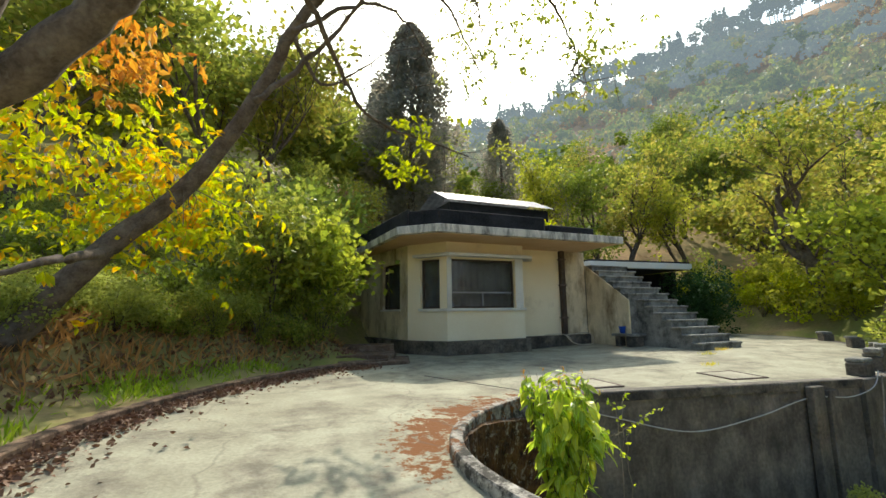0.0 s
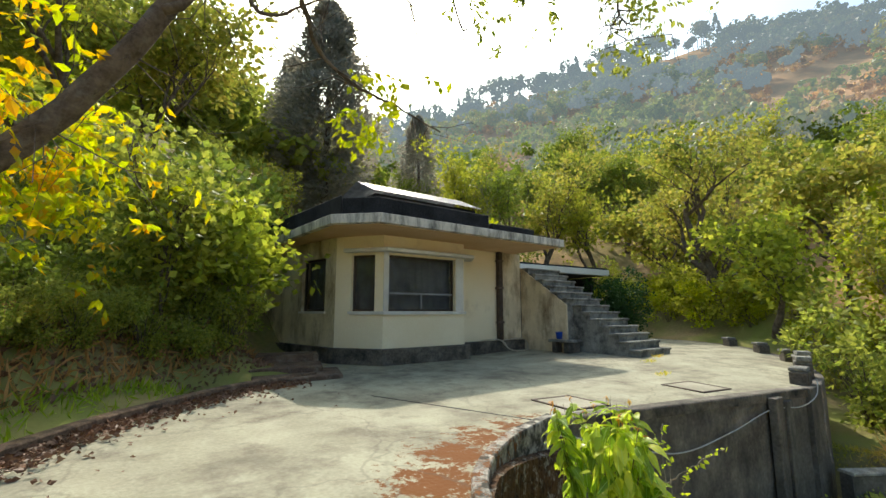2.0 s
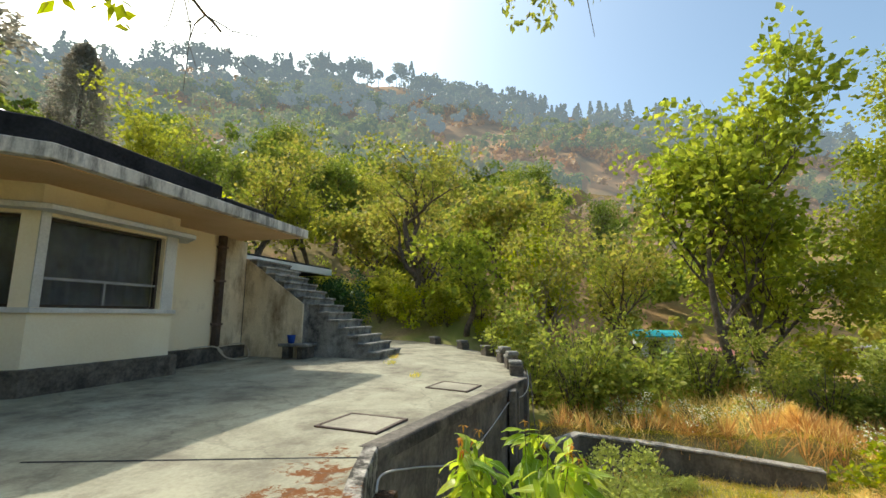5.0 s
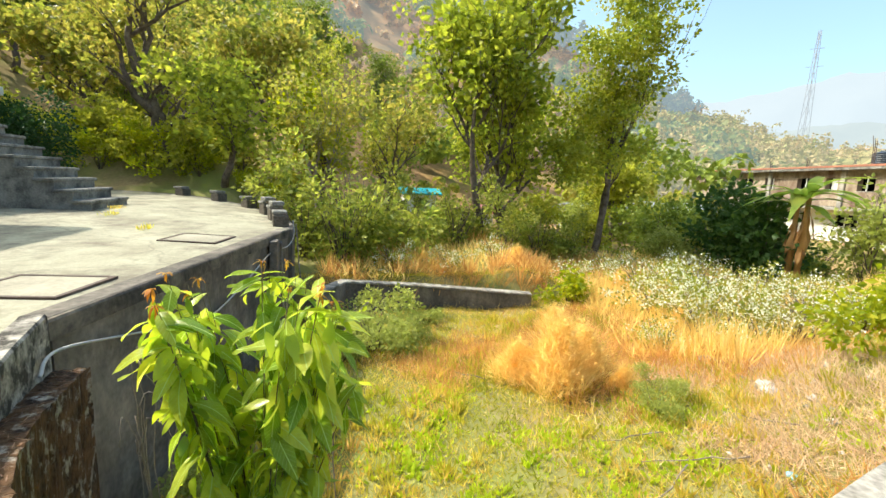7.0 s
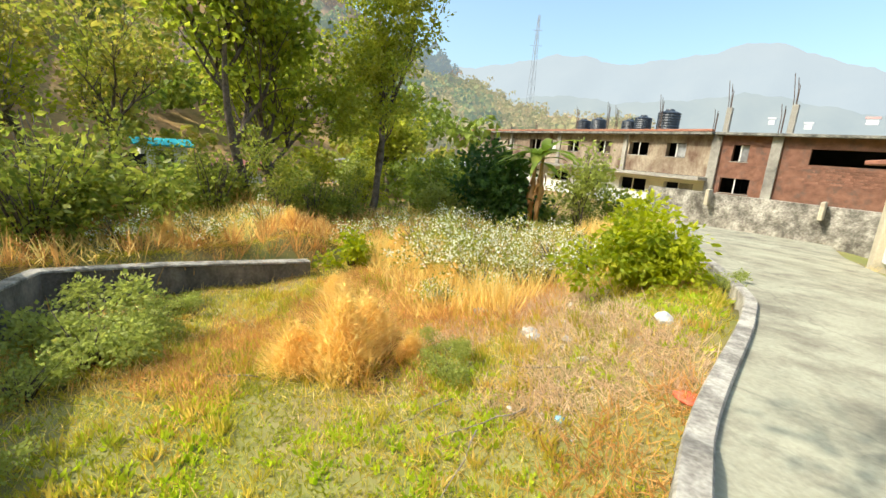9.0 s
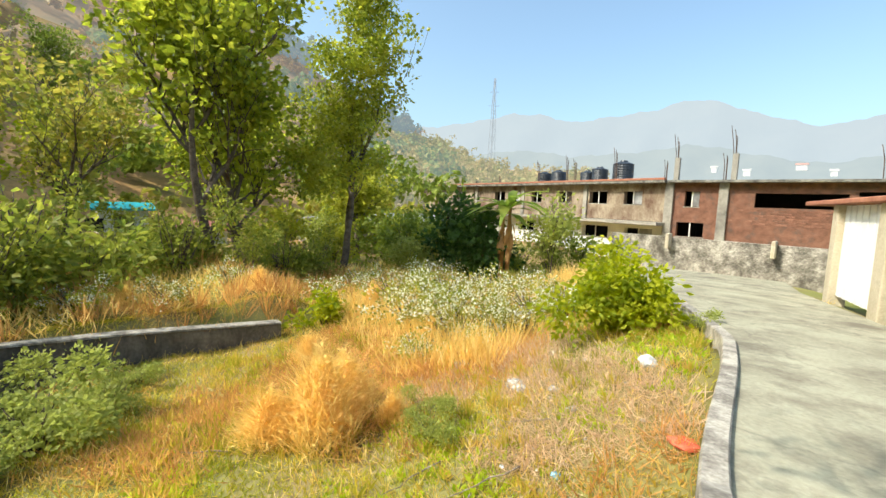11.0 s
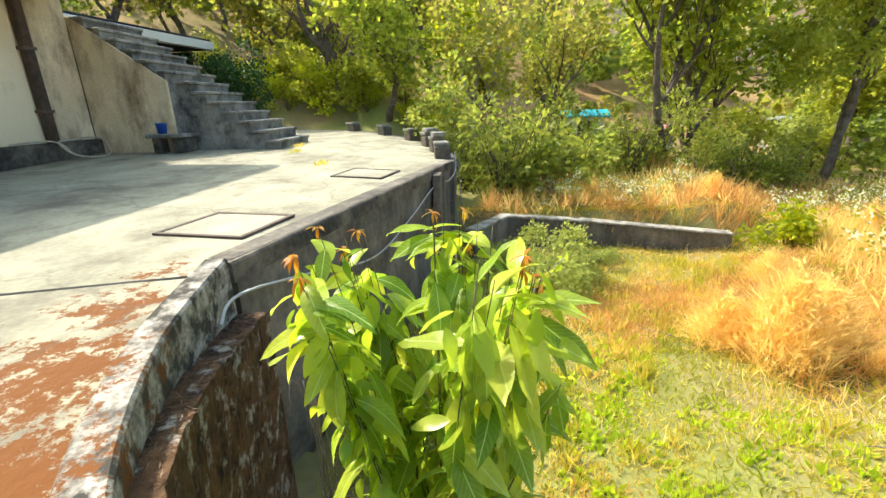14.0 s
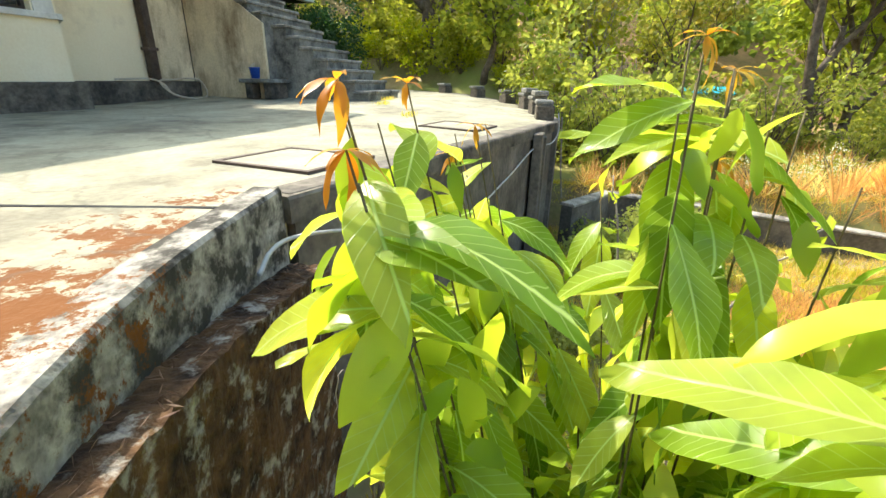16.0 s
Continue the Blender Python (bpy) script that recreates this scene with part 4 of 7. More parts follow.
tree("tree", "forked dark-barked tree with thin olive foliage", (20.5, 9.0, gz(20.5, 9.0)), 9.2, 1.0, 0.28, M_LEAFO, 2600, 0.19, 7, bare_to=0.3, puff=0.34, fork=0.15, wob=0.2)
tree("tree", "small tree with layered fresh green foliage", (18.6, 6.6, gz(18.6, 6.6)), 4.6, 0.9, 0.13, M_LEAFT, 2600, 0.2, 8, fork=0.3, puff=0.35)
tree("tree", "pale-stemmed tree with sparse olive leaves", (19.5, 3.4, gz(19.5, 3.4)), 6.6, 0.7, 0.13, M_LEAFO, 1700, 0.19, 9, puff=0.35, bark=M_PALEBARK, lean=(0.25, 0.1))
tree("tree", "thin dark tree with mixed green leaves", (20.5, 1.0, gz(20.5, 1.0)), 6.2, 0.6, 0.14, M_LEAFO, 1600, 0.19, 10, puff=0.35, fork=0.4)
tree("tree", "branching tree with green crown", (21.5, -4.6, gz(21.5, -4.6)), 6.5, 0.7, 0.15, M_LEAFT, 2600, 0.22, 12, puff=0.4)
tree("tree", "leafy tree behind the slender tree", (20.5, -9.6, gz(20.5, -9.6)), 5.2, 0.7, 0.14, M_LEAFL, 3200, 0.22, 13)
tree("tree", "olive green tree beyond the terrace", (24.5, 12.5, gz(24.5, 12.5)), 7.5, 0.8, 0.16, M_LEAFO, 3200, 0.25, 14)
tree("tree", "olive green tree beyond the terrace", (25.5, 6.0, gz(25.5, 6.0)), 8.0, 0.8, 0.17, M_LEAFO, 3600, 0.25, 15)
tree("tree", "young tree with a yellow green crown", (23.5, 2.6, gz(23.5, 2.6)), 7.0, 0.7, 0.15, M_LEAFB, 3200, 0.24, 16)

rs = np.random.default_rng(21)
protos = {}
for key, m, lab, leaf in (("a", M_LEAFL, "leafy light green bush at the edge of the wood", 0.19), ("b", M_LEAF, "dense mid green bush at the edge of the wood", 0.19), ("c", M_LEAFO, "olive and yellow bush at the edge of the wood", 0.18), ("d", M_LEAFG, "grey green thicket at the edge of the wood", 0.16), ("f", M_LEAFB, "bright yellow green bush beyond the terrace edge", 0.17), ("e", M_LEAFM, "straggly dark green thicket with pale stems", 0.16)):
    protos[key] = shrub("bush", lab, (0, 0, -60), (1.3, 1.3, 1.3), m, 2400 if key == "e" else 1700, leaf, 30 + ord(key), group="thicket bushes", lumps=9, hollow=0.15 if key == "e" else 0.4, stems=22 if key == "e" else 9, wide=0.3 if key == "e" else 0.4)
first = {k: True for k in protos}


def plant_bush(key, x, y, s, sz=None, dz=0.0):
    m = pose(x, y, gz(x, y) + dz, 0, 0, float(rs.uniform(0, 360))) @ Matrix.Diagonal((s, s, sz or s, 1))
    if first[key]:
        protos[key].matrix_world = m
        first[key] = False
        return protos[key]
    return copy_thing(protos[key], m)


# thicket east of terrace and lawn
for x, y, s, k in ((13.9, 2.9, 0.8, "e"), (14.7, 2.5, 1.4, "e"), (15.3, 3.9, 1.0, "e"), (16.6, 2.6, 1.1, "e"), (16.0, 1.0, 0.85, "e"), (17.2, 0.3, 0.8, "e"), (18.2, 1.2, 0.75, "e"), (17.9, 4.4, 0.6, "c"), (16.4, -0.9, 1.0, "e"), (19.2, -0.8, 0.8, "e"), (17.6, -2.0, 1.0, "e"), (16.4, -3.9, 0.95, "e"), (18.4, -4.8, 0.8, "a"), (16.6, -5.2, 0.8, "e"), (19.2, -7.6, 0.8, "a"), (19.8, 7.8, 0.95, "a"), (20.6, 9.9, 0.9, "a"), (21.5, 11.0, 1.0, "a"), (22.4, 12.6, 1.1, "c"), (20.8, 6.4, 1.2, "c"), (22.0, 4.5, 1.1, "a"), (21.6, 2.0, 1.0, "c"), (23.5, 9.0, 1.1, "c"), (21.8, -8.6, 0.9, "d"), (22.6, 14.4, 1.0, "a"), (26.0, 14.5, 1.5, "c"), (26.5, 10.5, 1.5, "a"), (15.8, -8.6, 0.75, "d"), (17.5, -9.8, 1.0, "b"), (19.0, -11.5, 1.0, "a"), (16.0, -2.6, 0.7, "e"), (17.4, -3.6, 0.8, "e")):
    plant_bush(k, x, y, s)
for x, y, s in ((19.9, 9.2, 0.62), (20.2, 10.8, 0.7), (20.6, 12.4, 0.75), (19.3, 7.5, 0.6), (18.6, 6.0, 0.5), (21.6, 9.6, 0.8), (22.0, 11.6, 0.85), (20.9, 8.0, 0.7), (20.5, 14.0, 0.8), (22.3, 13.4, 0.9), (23.4, 10.6, 0.9), (22.8, 7.4, 0.85), (20.4, 5.2, 0.6), (24.6, 8.6, 0.9), (24.8, 12.6, 1.0)):
    plant_bush("f", x, y, s)
for x, y, s in ((3.05, 10.45, 0.42), (2.45, 10.1, 0.42), (1.7, 9.75, 0.38), (2.9, 11.5, 0.75), (0.9, 9.3, 0.34), (0.1, 8.8, 0.34)):
    plant_bush("e", x, y, s, s * 1.15)
# round clipped bush by the porch
shrub("bush", "dense dark green rounded bush beside the porch", (17.8, 11.85, 0.5), (1.05, 1.0, 1.25), M_BALL, 15000, 0.09, 41, lumps=22, hollow=0.72)

for x, y, s, k in ((11.0, 22.5, 1.4, "b"), (13.2, 21.2, 1.3, "c"), (15.2, 20.6, 1.4, "e"), (17.2, 20.2, 1.3, "c"), (19.0, 19.0, 1.4, "e"), (20.6, 17.2, 1.2, "f"), (20.0, 15.6, 1.0, "c"), (23.0, 16.4, 1.3, "e"), (16.0, 23.0, 1.6, "b"), (20.5, 21.5, 1.5, "b"), (11.8, -12.5, 0.7, "e"), (10.2, -12.2, 0.6, "b"), (13.2, -12.6, 0.8, "e"), (9.2, -11.6, 0.5, "c"), (15.0, -11.6, 0.7, "b"), (8.2, -12.4, 0.5, "e"), (11.6, -9.6, 0.4, "c"), (14.6, -9.2, 0.5, "e")):
    plant_bush(k, x, y, s)
# wooded bank to the west and north
for i in range(46):
    az, r = float(rs.uniform(74, 128)), float(rs.uniform(7.5, 20))
    x, y = polar(az, r)
    if x > 3.9 or y > 10 and x > 3.2:
        continue
    plant_bush("bdbe"[i % 4] if r > 9 else "bd"[i % 2], x, y, float(rs.uniform(0.4, 0.65)) * (0.45 + r / 20))
for x, y, s, k in ((2.55, 10.7, 0.55, "e"), (2.0, 11.4, 0.75, "e"), (1.6, 10.5, 0.55, "c"), (1.4, 9.9, 0.4, "d"), (0.5, 9.2, 0.4, "c"), (-0.4, 8.3, 0.38, "d"), (-1.3, 7.0, 0.35, "d"), (-1.7, 5.6, 0.35, "b"), (2.6, 13.4, 1.1, "e"), (2.6, 13.6, 1.3, "b"), (1.0, 12.0, 0.7, "b"), (-0.8, 10.6, 0.6, "c"), (3.2, 15.5, 1.4, "b")):
    plant_bush(k, x, y, s)
for i in range(70):
    az, r = float(rs.uniform(84, 132)), float(rs.uniform(4.2, 10.5))
    x, y = polar(az, r)
    out = -float(plan_distance(np.array([x]), np.array([y]))[0])
    if out < 1.5 or out > 3.6:
        continue
    plant_bush("dcede"[i % 5], x, y, float(rs.uniform(0.2, 0.34)) + 0.06 * out, 0.22 + 0.05 * out)
tree("tree", "small leafy tree with pale stems beside the house", (3.1, 10.9, gz(3.1, 10.9)), 3.3, 0.8, 0.06, M_LEAFT, 3000, 0.19, 51, bark=M_PALEBARK, puff=0.3, fork=0.2)
tree("tree", "feathery thin tree on the bank", (2.0, 10.2, gz(2.0, 10.2)), 3.6, 0.4, 0.04, M_LEAFM, 2600, 0.14, 52, puff=0.35, fork=0.25)

wood = [tree("tree", "tall woodland tree with sunlit light green crown", stand(90, 21), 11, 0.6, 0.2, M_LEAFO, 3400, 0.3, 61, group="woodland trees", puff=0.8),
        tree("tree", "tall woodland tree with airy green crown", stand(97, 18), 13, 0.65, 0.22, M_LEAFM, 3400, 0.3, 62, group="woodland trees", puff=0.8),
        tree("tree", "tall woodland tree with olive crown", stand(86, 26), 10, 0.6, 0.2, M_LEAFM, 3600, 0.32, 63, group="woodland trees", puff=0.8)]
for az, r, k, s in ((110, 19, 1, 1.0), (118, 16, 0, 0.9), (92, 28, 2, 0.95), (101, 26, 1, 1.1), (108, 29, 2, 1.2), (115, 26, 1, 1.1), (122, 22, 2, 1.0), (126, 30, 0, 1.2), (95, 15, 2, 0.4), (82, 19, 2, 0.5), (79, 17.5, 0, 0.4), (99, 22, 0, 0.9), (98, 40, 1, 1.2), (135, 24, 1, 1.1), (145, 26, 0, 1.0), (83, 34, 0, 0.7), (77, 33, 2, 0.6)):
    x, y, z = stand(az, r)
    copy_thing(wood[k], pose(x, y, z, 0, 0, float(rs.uniform(0, 360))) @ Matrix.Diagonal((s, s, s, 1)))


def conifer(name, label, base, h, w, seed, n):
    rng = np.random.default_rng(seed)
    ob = thing(name, label, "tree", at=pose(*base))
    part("trunk", tube_data([[(Vector((0, 0, -0.3)), h * 0.018), (Vector((0.1, 0, h * 0.5)), h * 0.011), (Vector((0, 0.1, h * 0.98)), 0.02)]], 7), M_BARK, ob, smooth=True)
    t = rng.uniform(0.05, 1, n) ** 0.85
    a = rng.uniform(0, 6.283, n)
    arm = np.floor(a * 1.6) + np.floor(t * 12) * 1.7
    rad = np.minimum((1 - t) ** 0.6, 0.35 + t) * w * rng.uniform(0.1, 1.0, n) ** 0.7 * (0.9 + 0.22 * np.sin(arm * 5.1))
    c = np.stack([np.cos(a) * rad, np.sin(a) * rad, t * h + 0.10 * rad], 1)
    d = np.stack([np.cos(a), np.sin(a), np.full(n, 0.1)], 1) + rng.normal(size=(n, 3)) * 0.35
    part("crown", leaves(c, d, 0.02 * h, 0.24, rng, 0.1), M_FIR, ob)
    return ob


conifer("conifer", "tall broad dark cypress rising behind the house", stand(70.0, 27), 16.5, 5.0, 71, 26000)
conifer("conifer", "tall dark conifer behind the house", stand(74.5, 31), 12, 3.2, 72, 14000)
conifer("conifer", "dark conifer on the slope", stand(57.0, 34), 11.0, 3.2, 73, 13000)
tree("bare_tree", "leafless grey tree on the slope", stand(48.5, 26), 7.5, 0.9, 0.12, M_LEAFO, 0, 0.1, 74, bark=M_PALEBARK, fork=0.25, sides=5)
tree("bare_tree", "leafless grey tree on the slope", stand(18.5, 27), 7.0, 0.9, 0.14, M_LEAFO, 0, 0.1, 75, bark=M_PALEBARK, fork=0.2, sides=5)

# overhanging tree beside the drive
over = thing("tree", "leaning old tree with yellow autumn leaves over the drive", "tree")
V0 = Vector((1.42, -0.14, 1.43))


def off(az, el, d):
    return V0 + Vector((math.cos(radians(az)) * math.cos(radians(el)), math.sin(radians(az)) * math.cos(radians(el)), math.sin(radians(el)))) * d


ro = np.random.default_rng(81)


def limb(pts, r0, r1):
    q = spline(pts, 6)
    return [(p + Vector(ro.normal(size=3)) * 0.015, r0 + (r1 - r0) * (i / (len(q) - 1)) ** 0.8) for i, p in enumerate(q)]


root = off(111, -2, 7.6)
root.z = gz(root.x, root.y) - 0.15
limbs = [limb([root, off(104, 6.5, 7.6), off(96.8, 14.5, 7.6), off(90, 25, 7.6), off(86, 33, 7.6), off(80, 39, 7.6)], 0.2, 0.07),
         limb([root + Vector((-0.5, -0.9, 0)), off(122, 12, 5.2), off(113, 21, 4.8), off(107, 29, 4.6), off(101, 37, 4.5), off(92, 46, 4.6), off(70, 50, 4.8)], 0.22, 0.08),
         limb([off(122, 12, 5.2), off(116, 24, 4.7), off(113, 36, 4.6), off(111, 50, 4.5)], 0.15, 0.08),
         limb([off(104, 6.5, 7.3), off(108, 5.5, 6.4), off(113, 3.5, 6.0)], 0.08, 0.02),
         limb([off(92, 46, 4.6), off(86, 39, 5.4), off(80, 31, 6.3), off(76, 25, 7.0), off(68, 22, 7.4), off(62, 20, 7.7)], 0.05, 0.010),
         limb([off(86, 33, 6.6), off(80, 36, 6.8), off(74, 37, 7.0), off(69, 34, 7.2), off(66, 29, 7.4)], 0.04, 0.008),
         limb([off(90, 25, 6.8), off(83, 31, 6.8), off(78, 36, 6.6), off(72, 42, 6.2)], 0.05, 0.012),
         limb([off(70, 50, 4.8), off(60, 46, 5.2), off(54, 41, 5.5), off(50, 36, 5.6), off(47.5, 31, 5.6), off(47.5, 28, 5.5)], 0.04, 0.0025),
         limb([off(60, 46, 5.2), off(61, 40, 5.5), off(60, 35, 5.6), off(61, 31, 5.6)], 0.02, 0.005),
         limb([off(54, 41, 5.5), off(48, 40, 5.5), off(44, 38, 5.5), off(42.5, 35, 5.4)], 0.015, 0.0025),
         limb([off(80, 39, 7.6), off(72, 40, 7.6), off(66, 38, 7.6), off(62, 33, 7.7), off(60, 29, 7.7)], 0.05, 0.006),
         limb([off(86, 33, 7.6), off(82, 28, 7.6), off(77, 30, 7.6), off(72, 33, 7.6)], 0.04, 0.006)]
bare = []
for i in range(240):
    src = limbs[int(ro.integers(4, len(limbs)))] if i % 4 else limbs[0]
    p, r = src[int(ro.integers(len(src) // 3, len(src)))]
    d = Vector(ro.normal(size=3)) * 0.16
    if p.x > 2.0 and p.y < 4.6:
        d *= 0.28
    k1, k2, k3 = (Vector(ro.normal(size=3)) * d.length * 0.45 for _ in range(3))
    bare.append([(p, 0.008), (p + d + k1, 0.006), (p + d * 2 + k1 + k2, 0.004), (p + d * 2.8 + k1 + k2 + k3 + Vector((0, 0, -0.05)), 0.002)])
    bare.append([(p + d + k1, 0.005), (p + d * 1.4 + k1 - k2, 0.003), (p + d * 2 + k1 - k2 * 2, 0.002)])
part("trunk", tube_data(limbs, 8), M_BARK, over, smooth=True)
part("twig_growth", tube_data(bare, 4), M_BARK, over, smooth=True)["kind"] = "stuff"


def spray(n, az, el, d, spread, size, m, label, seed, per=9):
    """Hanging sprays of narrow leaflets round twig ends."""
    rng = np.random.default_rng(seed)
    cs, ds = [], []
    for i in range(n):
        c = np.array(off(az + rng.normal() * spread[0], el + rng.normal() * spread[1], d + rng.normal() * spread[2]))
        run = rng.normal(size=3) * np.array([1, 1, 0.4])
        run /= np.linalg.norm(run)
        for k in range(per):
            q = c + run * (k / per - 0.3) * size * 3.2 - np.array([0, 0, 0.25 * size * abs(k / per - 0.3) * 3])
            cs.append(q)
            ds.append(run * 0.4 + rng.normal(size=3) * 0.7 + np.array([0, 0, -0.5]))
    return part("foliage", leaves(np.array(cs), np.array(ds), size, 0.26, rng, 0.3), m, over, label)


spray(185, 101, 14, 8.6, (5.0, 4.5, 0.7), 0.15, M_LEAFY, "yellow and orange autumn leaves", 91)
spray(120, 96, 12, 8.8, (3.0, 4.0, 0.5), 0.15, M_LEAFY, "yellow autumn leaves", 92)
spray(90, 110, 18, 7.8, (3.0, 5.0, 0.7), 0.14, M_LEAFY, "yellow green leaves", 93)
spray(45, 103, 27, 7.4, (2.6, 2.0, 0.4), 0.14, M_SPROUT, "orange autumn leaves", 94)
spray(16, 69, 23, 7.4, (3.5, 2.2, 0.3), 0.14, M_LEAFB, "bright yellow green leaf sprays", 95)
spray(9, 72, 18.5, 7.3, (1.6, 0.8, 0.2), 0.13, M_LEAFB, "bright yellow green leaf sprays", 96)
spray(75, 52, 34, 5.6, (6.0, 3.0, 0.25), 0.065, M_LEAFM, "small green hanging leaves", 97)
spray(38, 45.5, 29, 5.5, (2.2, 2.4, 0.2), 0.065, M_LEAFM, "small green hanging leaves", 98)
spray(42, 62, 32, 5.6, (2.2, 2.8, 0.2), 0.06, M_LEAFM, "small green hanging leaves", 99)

# ---- the leafy sapling at the kerb ----


def blade_leaf(L, W, curl, rng):
    """One long leaf blade with a folded midrib and a wavy edge, growing along +x."""
    vs, fs = [], []
    n = 11
    ph, bend = rng.uniform(0, 6), rng.uniform(-0.12, 0.12)
    for i in range(n + 1):
        t = i / n
        w = W * (math.sin(math.pi * t ** 0.85) ** 0.9) * (1 + 0.06 * math.sin(8 * t + ph))
        z = -curl * L * t * t
        x = L * t * (1 - 0.25 * curl * t)
        y = bend * L * t * t
        vs += [(x, y + w, z + 0.22 * w + 0.035 * L * math.sin(11 * t + ph) * t), (x, y, z), (x, y - w, z + 0.22 * w - 0.035 * L * math.sin(10 * t + ph) * t)]
    for i in range(n):
        k = i * 3
        fs += [(k, k + 1, k + 4, k + 3), (k + 1, k + 2, k + 5, k + 4)]
    return vs, fs


M_BIGLEAF = leafmat("broad glossy leaves", [(0.13, 0.235, 0.018), (0.27, 0.38, 0.03), (0.50, 0.56, 0.055), (0.16, 0.26, 0.028), (0.62, 0.62, 0.085), (0.22, 0.33, 0.024)], 0.47, 0.28, True)


def veined(m):
    """A pale midrib and side veins along each blade, and a slightly mottled green."""
    n, l = m.node_tree.nodes, m.node_tree.links
    ramp = next(q for q in n if q.bl_idname == "ShaderNodeValToRGB")
    co = n.new("ShaderNodeTexCoord")
    sep = n.new("ShaderNodeSeparateXYZ")
    l.new(co.outputs["Object"], sep.inputs[0])
    ab = n.new("ShaderNodeMath")
    ab.operation = "ABSOLUTE"
    l.new(sep.outputs["Y"], ab.inputs[0])
    rib = n.new("ShaderNodeMapRange")
    rib.inputs["From Min"].default_value, rib.inputs["From Max"].default_value = 0.0022, 0.0008
    l.new(ab.outputs[0], rib.inputs["Value"])
    sl = n.new("ShaderNodeMath")
    sl.operation = "MULTIPLY_ADD"
    l.new(ab.outputs[0], sl.inputs[0])
    sl.inputs[1].default_value = -1.1
    l.new(sep.outputs["X"], sl.inputs[2])
    wv = n.new("ShaderNodeMath")
    wv.operation = "PINGPONG"
    l.new(sl.outputs[0], wv.inputs[0])
    wv.inputs[1].default_value = 0.008
    vein = n.new("ShaderNodeMapRange")
    vein.inputs["From Min"].default_value, vein.inputs["From Max"].default_value = 0.0011, 0.0003
    vein.inputs["To Max"].default_value = 0.4
    l.new(wv.outputs[0], vein.inputs["Value"])
    mxm = n.new("ShaderNodeMath")
    mxm.operation = "MAXIMUM"
    l.new(rib.outputs[0], mxm.inputs[0])
    l.new(vein.outputs[0], mxm.inputs[1])
    t = n.new("ShaderNodeTexNoise")
    t.inputs["Scale"].default_value, t.inputs["Detail"].default_value = 22, 5
    l.new(co.outputs["Object"], t.inputs["Vector"])
    hs = n.new("ShaderNodeHueSaturation")
    mr = n.new("ShaderNodeMapRange")
    mr.inputs["To Min"].default_value, mr.inputs["To Max"].default_value = 0.6, 1.4
    l.new(t.outputs["Fac"], mr.inputs["Value"])
    l.new(mr.outputs[0], hs.inputs["Value"])
    mx = n.new("ShaderNodeMix")
    mx.data_type = "RGBA"
    outs = [k.to_socket for k in ramp.outputs[0].links]
    l.new(ramp.outputs[0], hs.inputs["Color"])
    l.new(hs.outputs[0], mx.inputs["A"])
    mx.inputs["B"].default_value = (0.50, 0.62, 0.20, 1)
    l.new(mxm.outputs[0], mx.inputs["Factor"])
    for k in outs:
        l.new(mx.outputs["Result"], k)
    bp = n.new("ShaderNodeBump")
    bp.inputs["Strength"].default_value, bp.inputs["Distance"].default_value = 0.35, 0.003
    l.new(mxm.outputs[0], bp.inputs["Height"])
    l.new(bp.outputs[0], n["Principled BSDF"].inputs["Normal"])


veined(M_BIGLEAF)
M_SPROUTS = leafmat("young red leaves", [(0.42, 0.09, 0.02), (0.5, 0.2, 0.03), (0.46, 0.34, 0.05), (0.36, 0.40, 0.05)], 0.5, 0.4)
M_STEM = mat("young stem bark", (0.07, 0.055, 0.03), (0.16, 0.13, 0.06), 12, 0.8, 0.3)
SAP = Vector((4.27, 3.52, gz(4.27, 3.52)))
sap = thing("sapling", "leafy sapling with long drooping glossy leaves beside the kerb", "shrub", at=pose(*SAP))
rl = np.random.default_rng(101)
leaf_meshes = []
for k in range(12):
    L = 0.115 + 0.0105 * k
    v, f = blade_leaf(L, L * rl.uniform(0.15, 0.185), rl.uniform(0.1, 0.7), rl)
    me = bpy.data.meshes.new("leaf")
    me.from_pydata(v, [], f)
    me.polygons.foreach_set("use_smooth", [True] * len(me.polygons))
    me.materials.append(M_BIGLEAF)
    leaf_meshes.append(me)
H = 0.97 - SAP.z
extra = []
# nothing grows into the way of someone leaning over the kerb here
LEAN_LINE = [Vector(p) for p in ((3.36, 3.42, 1.07), (3.52, 3.49, 0.95), (3.66, 3.58, 0.85), (3.76, 3.65, 0.83))]


def in_way(m, L, gap):
    a, b = SAP + m @ Vector((0, 0, 0)), SAP + m @ Vector((L, 0, -0.3 * L))
    return any((a.lerp(b, k / 4) - q).length < gap for k in range(5) for q in LEAN_LINE)


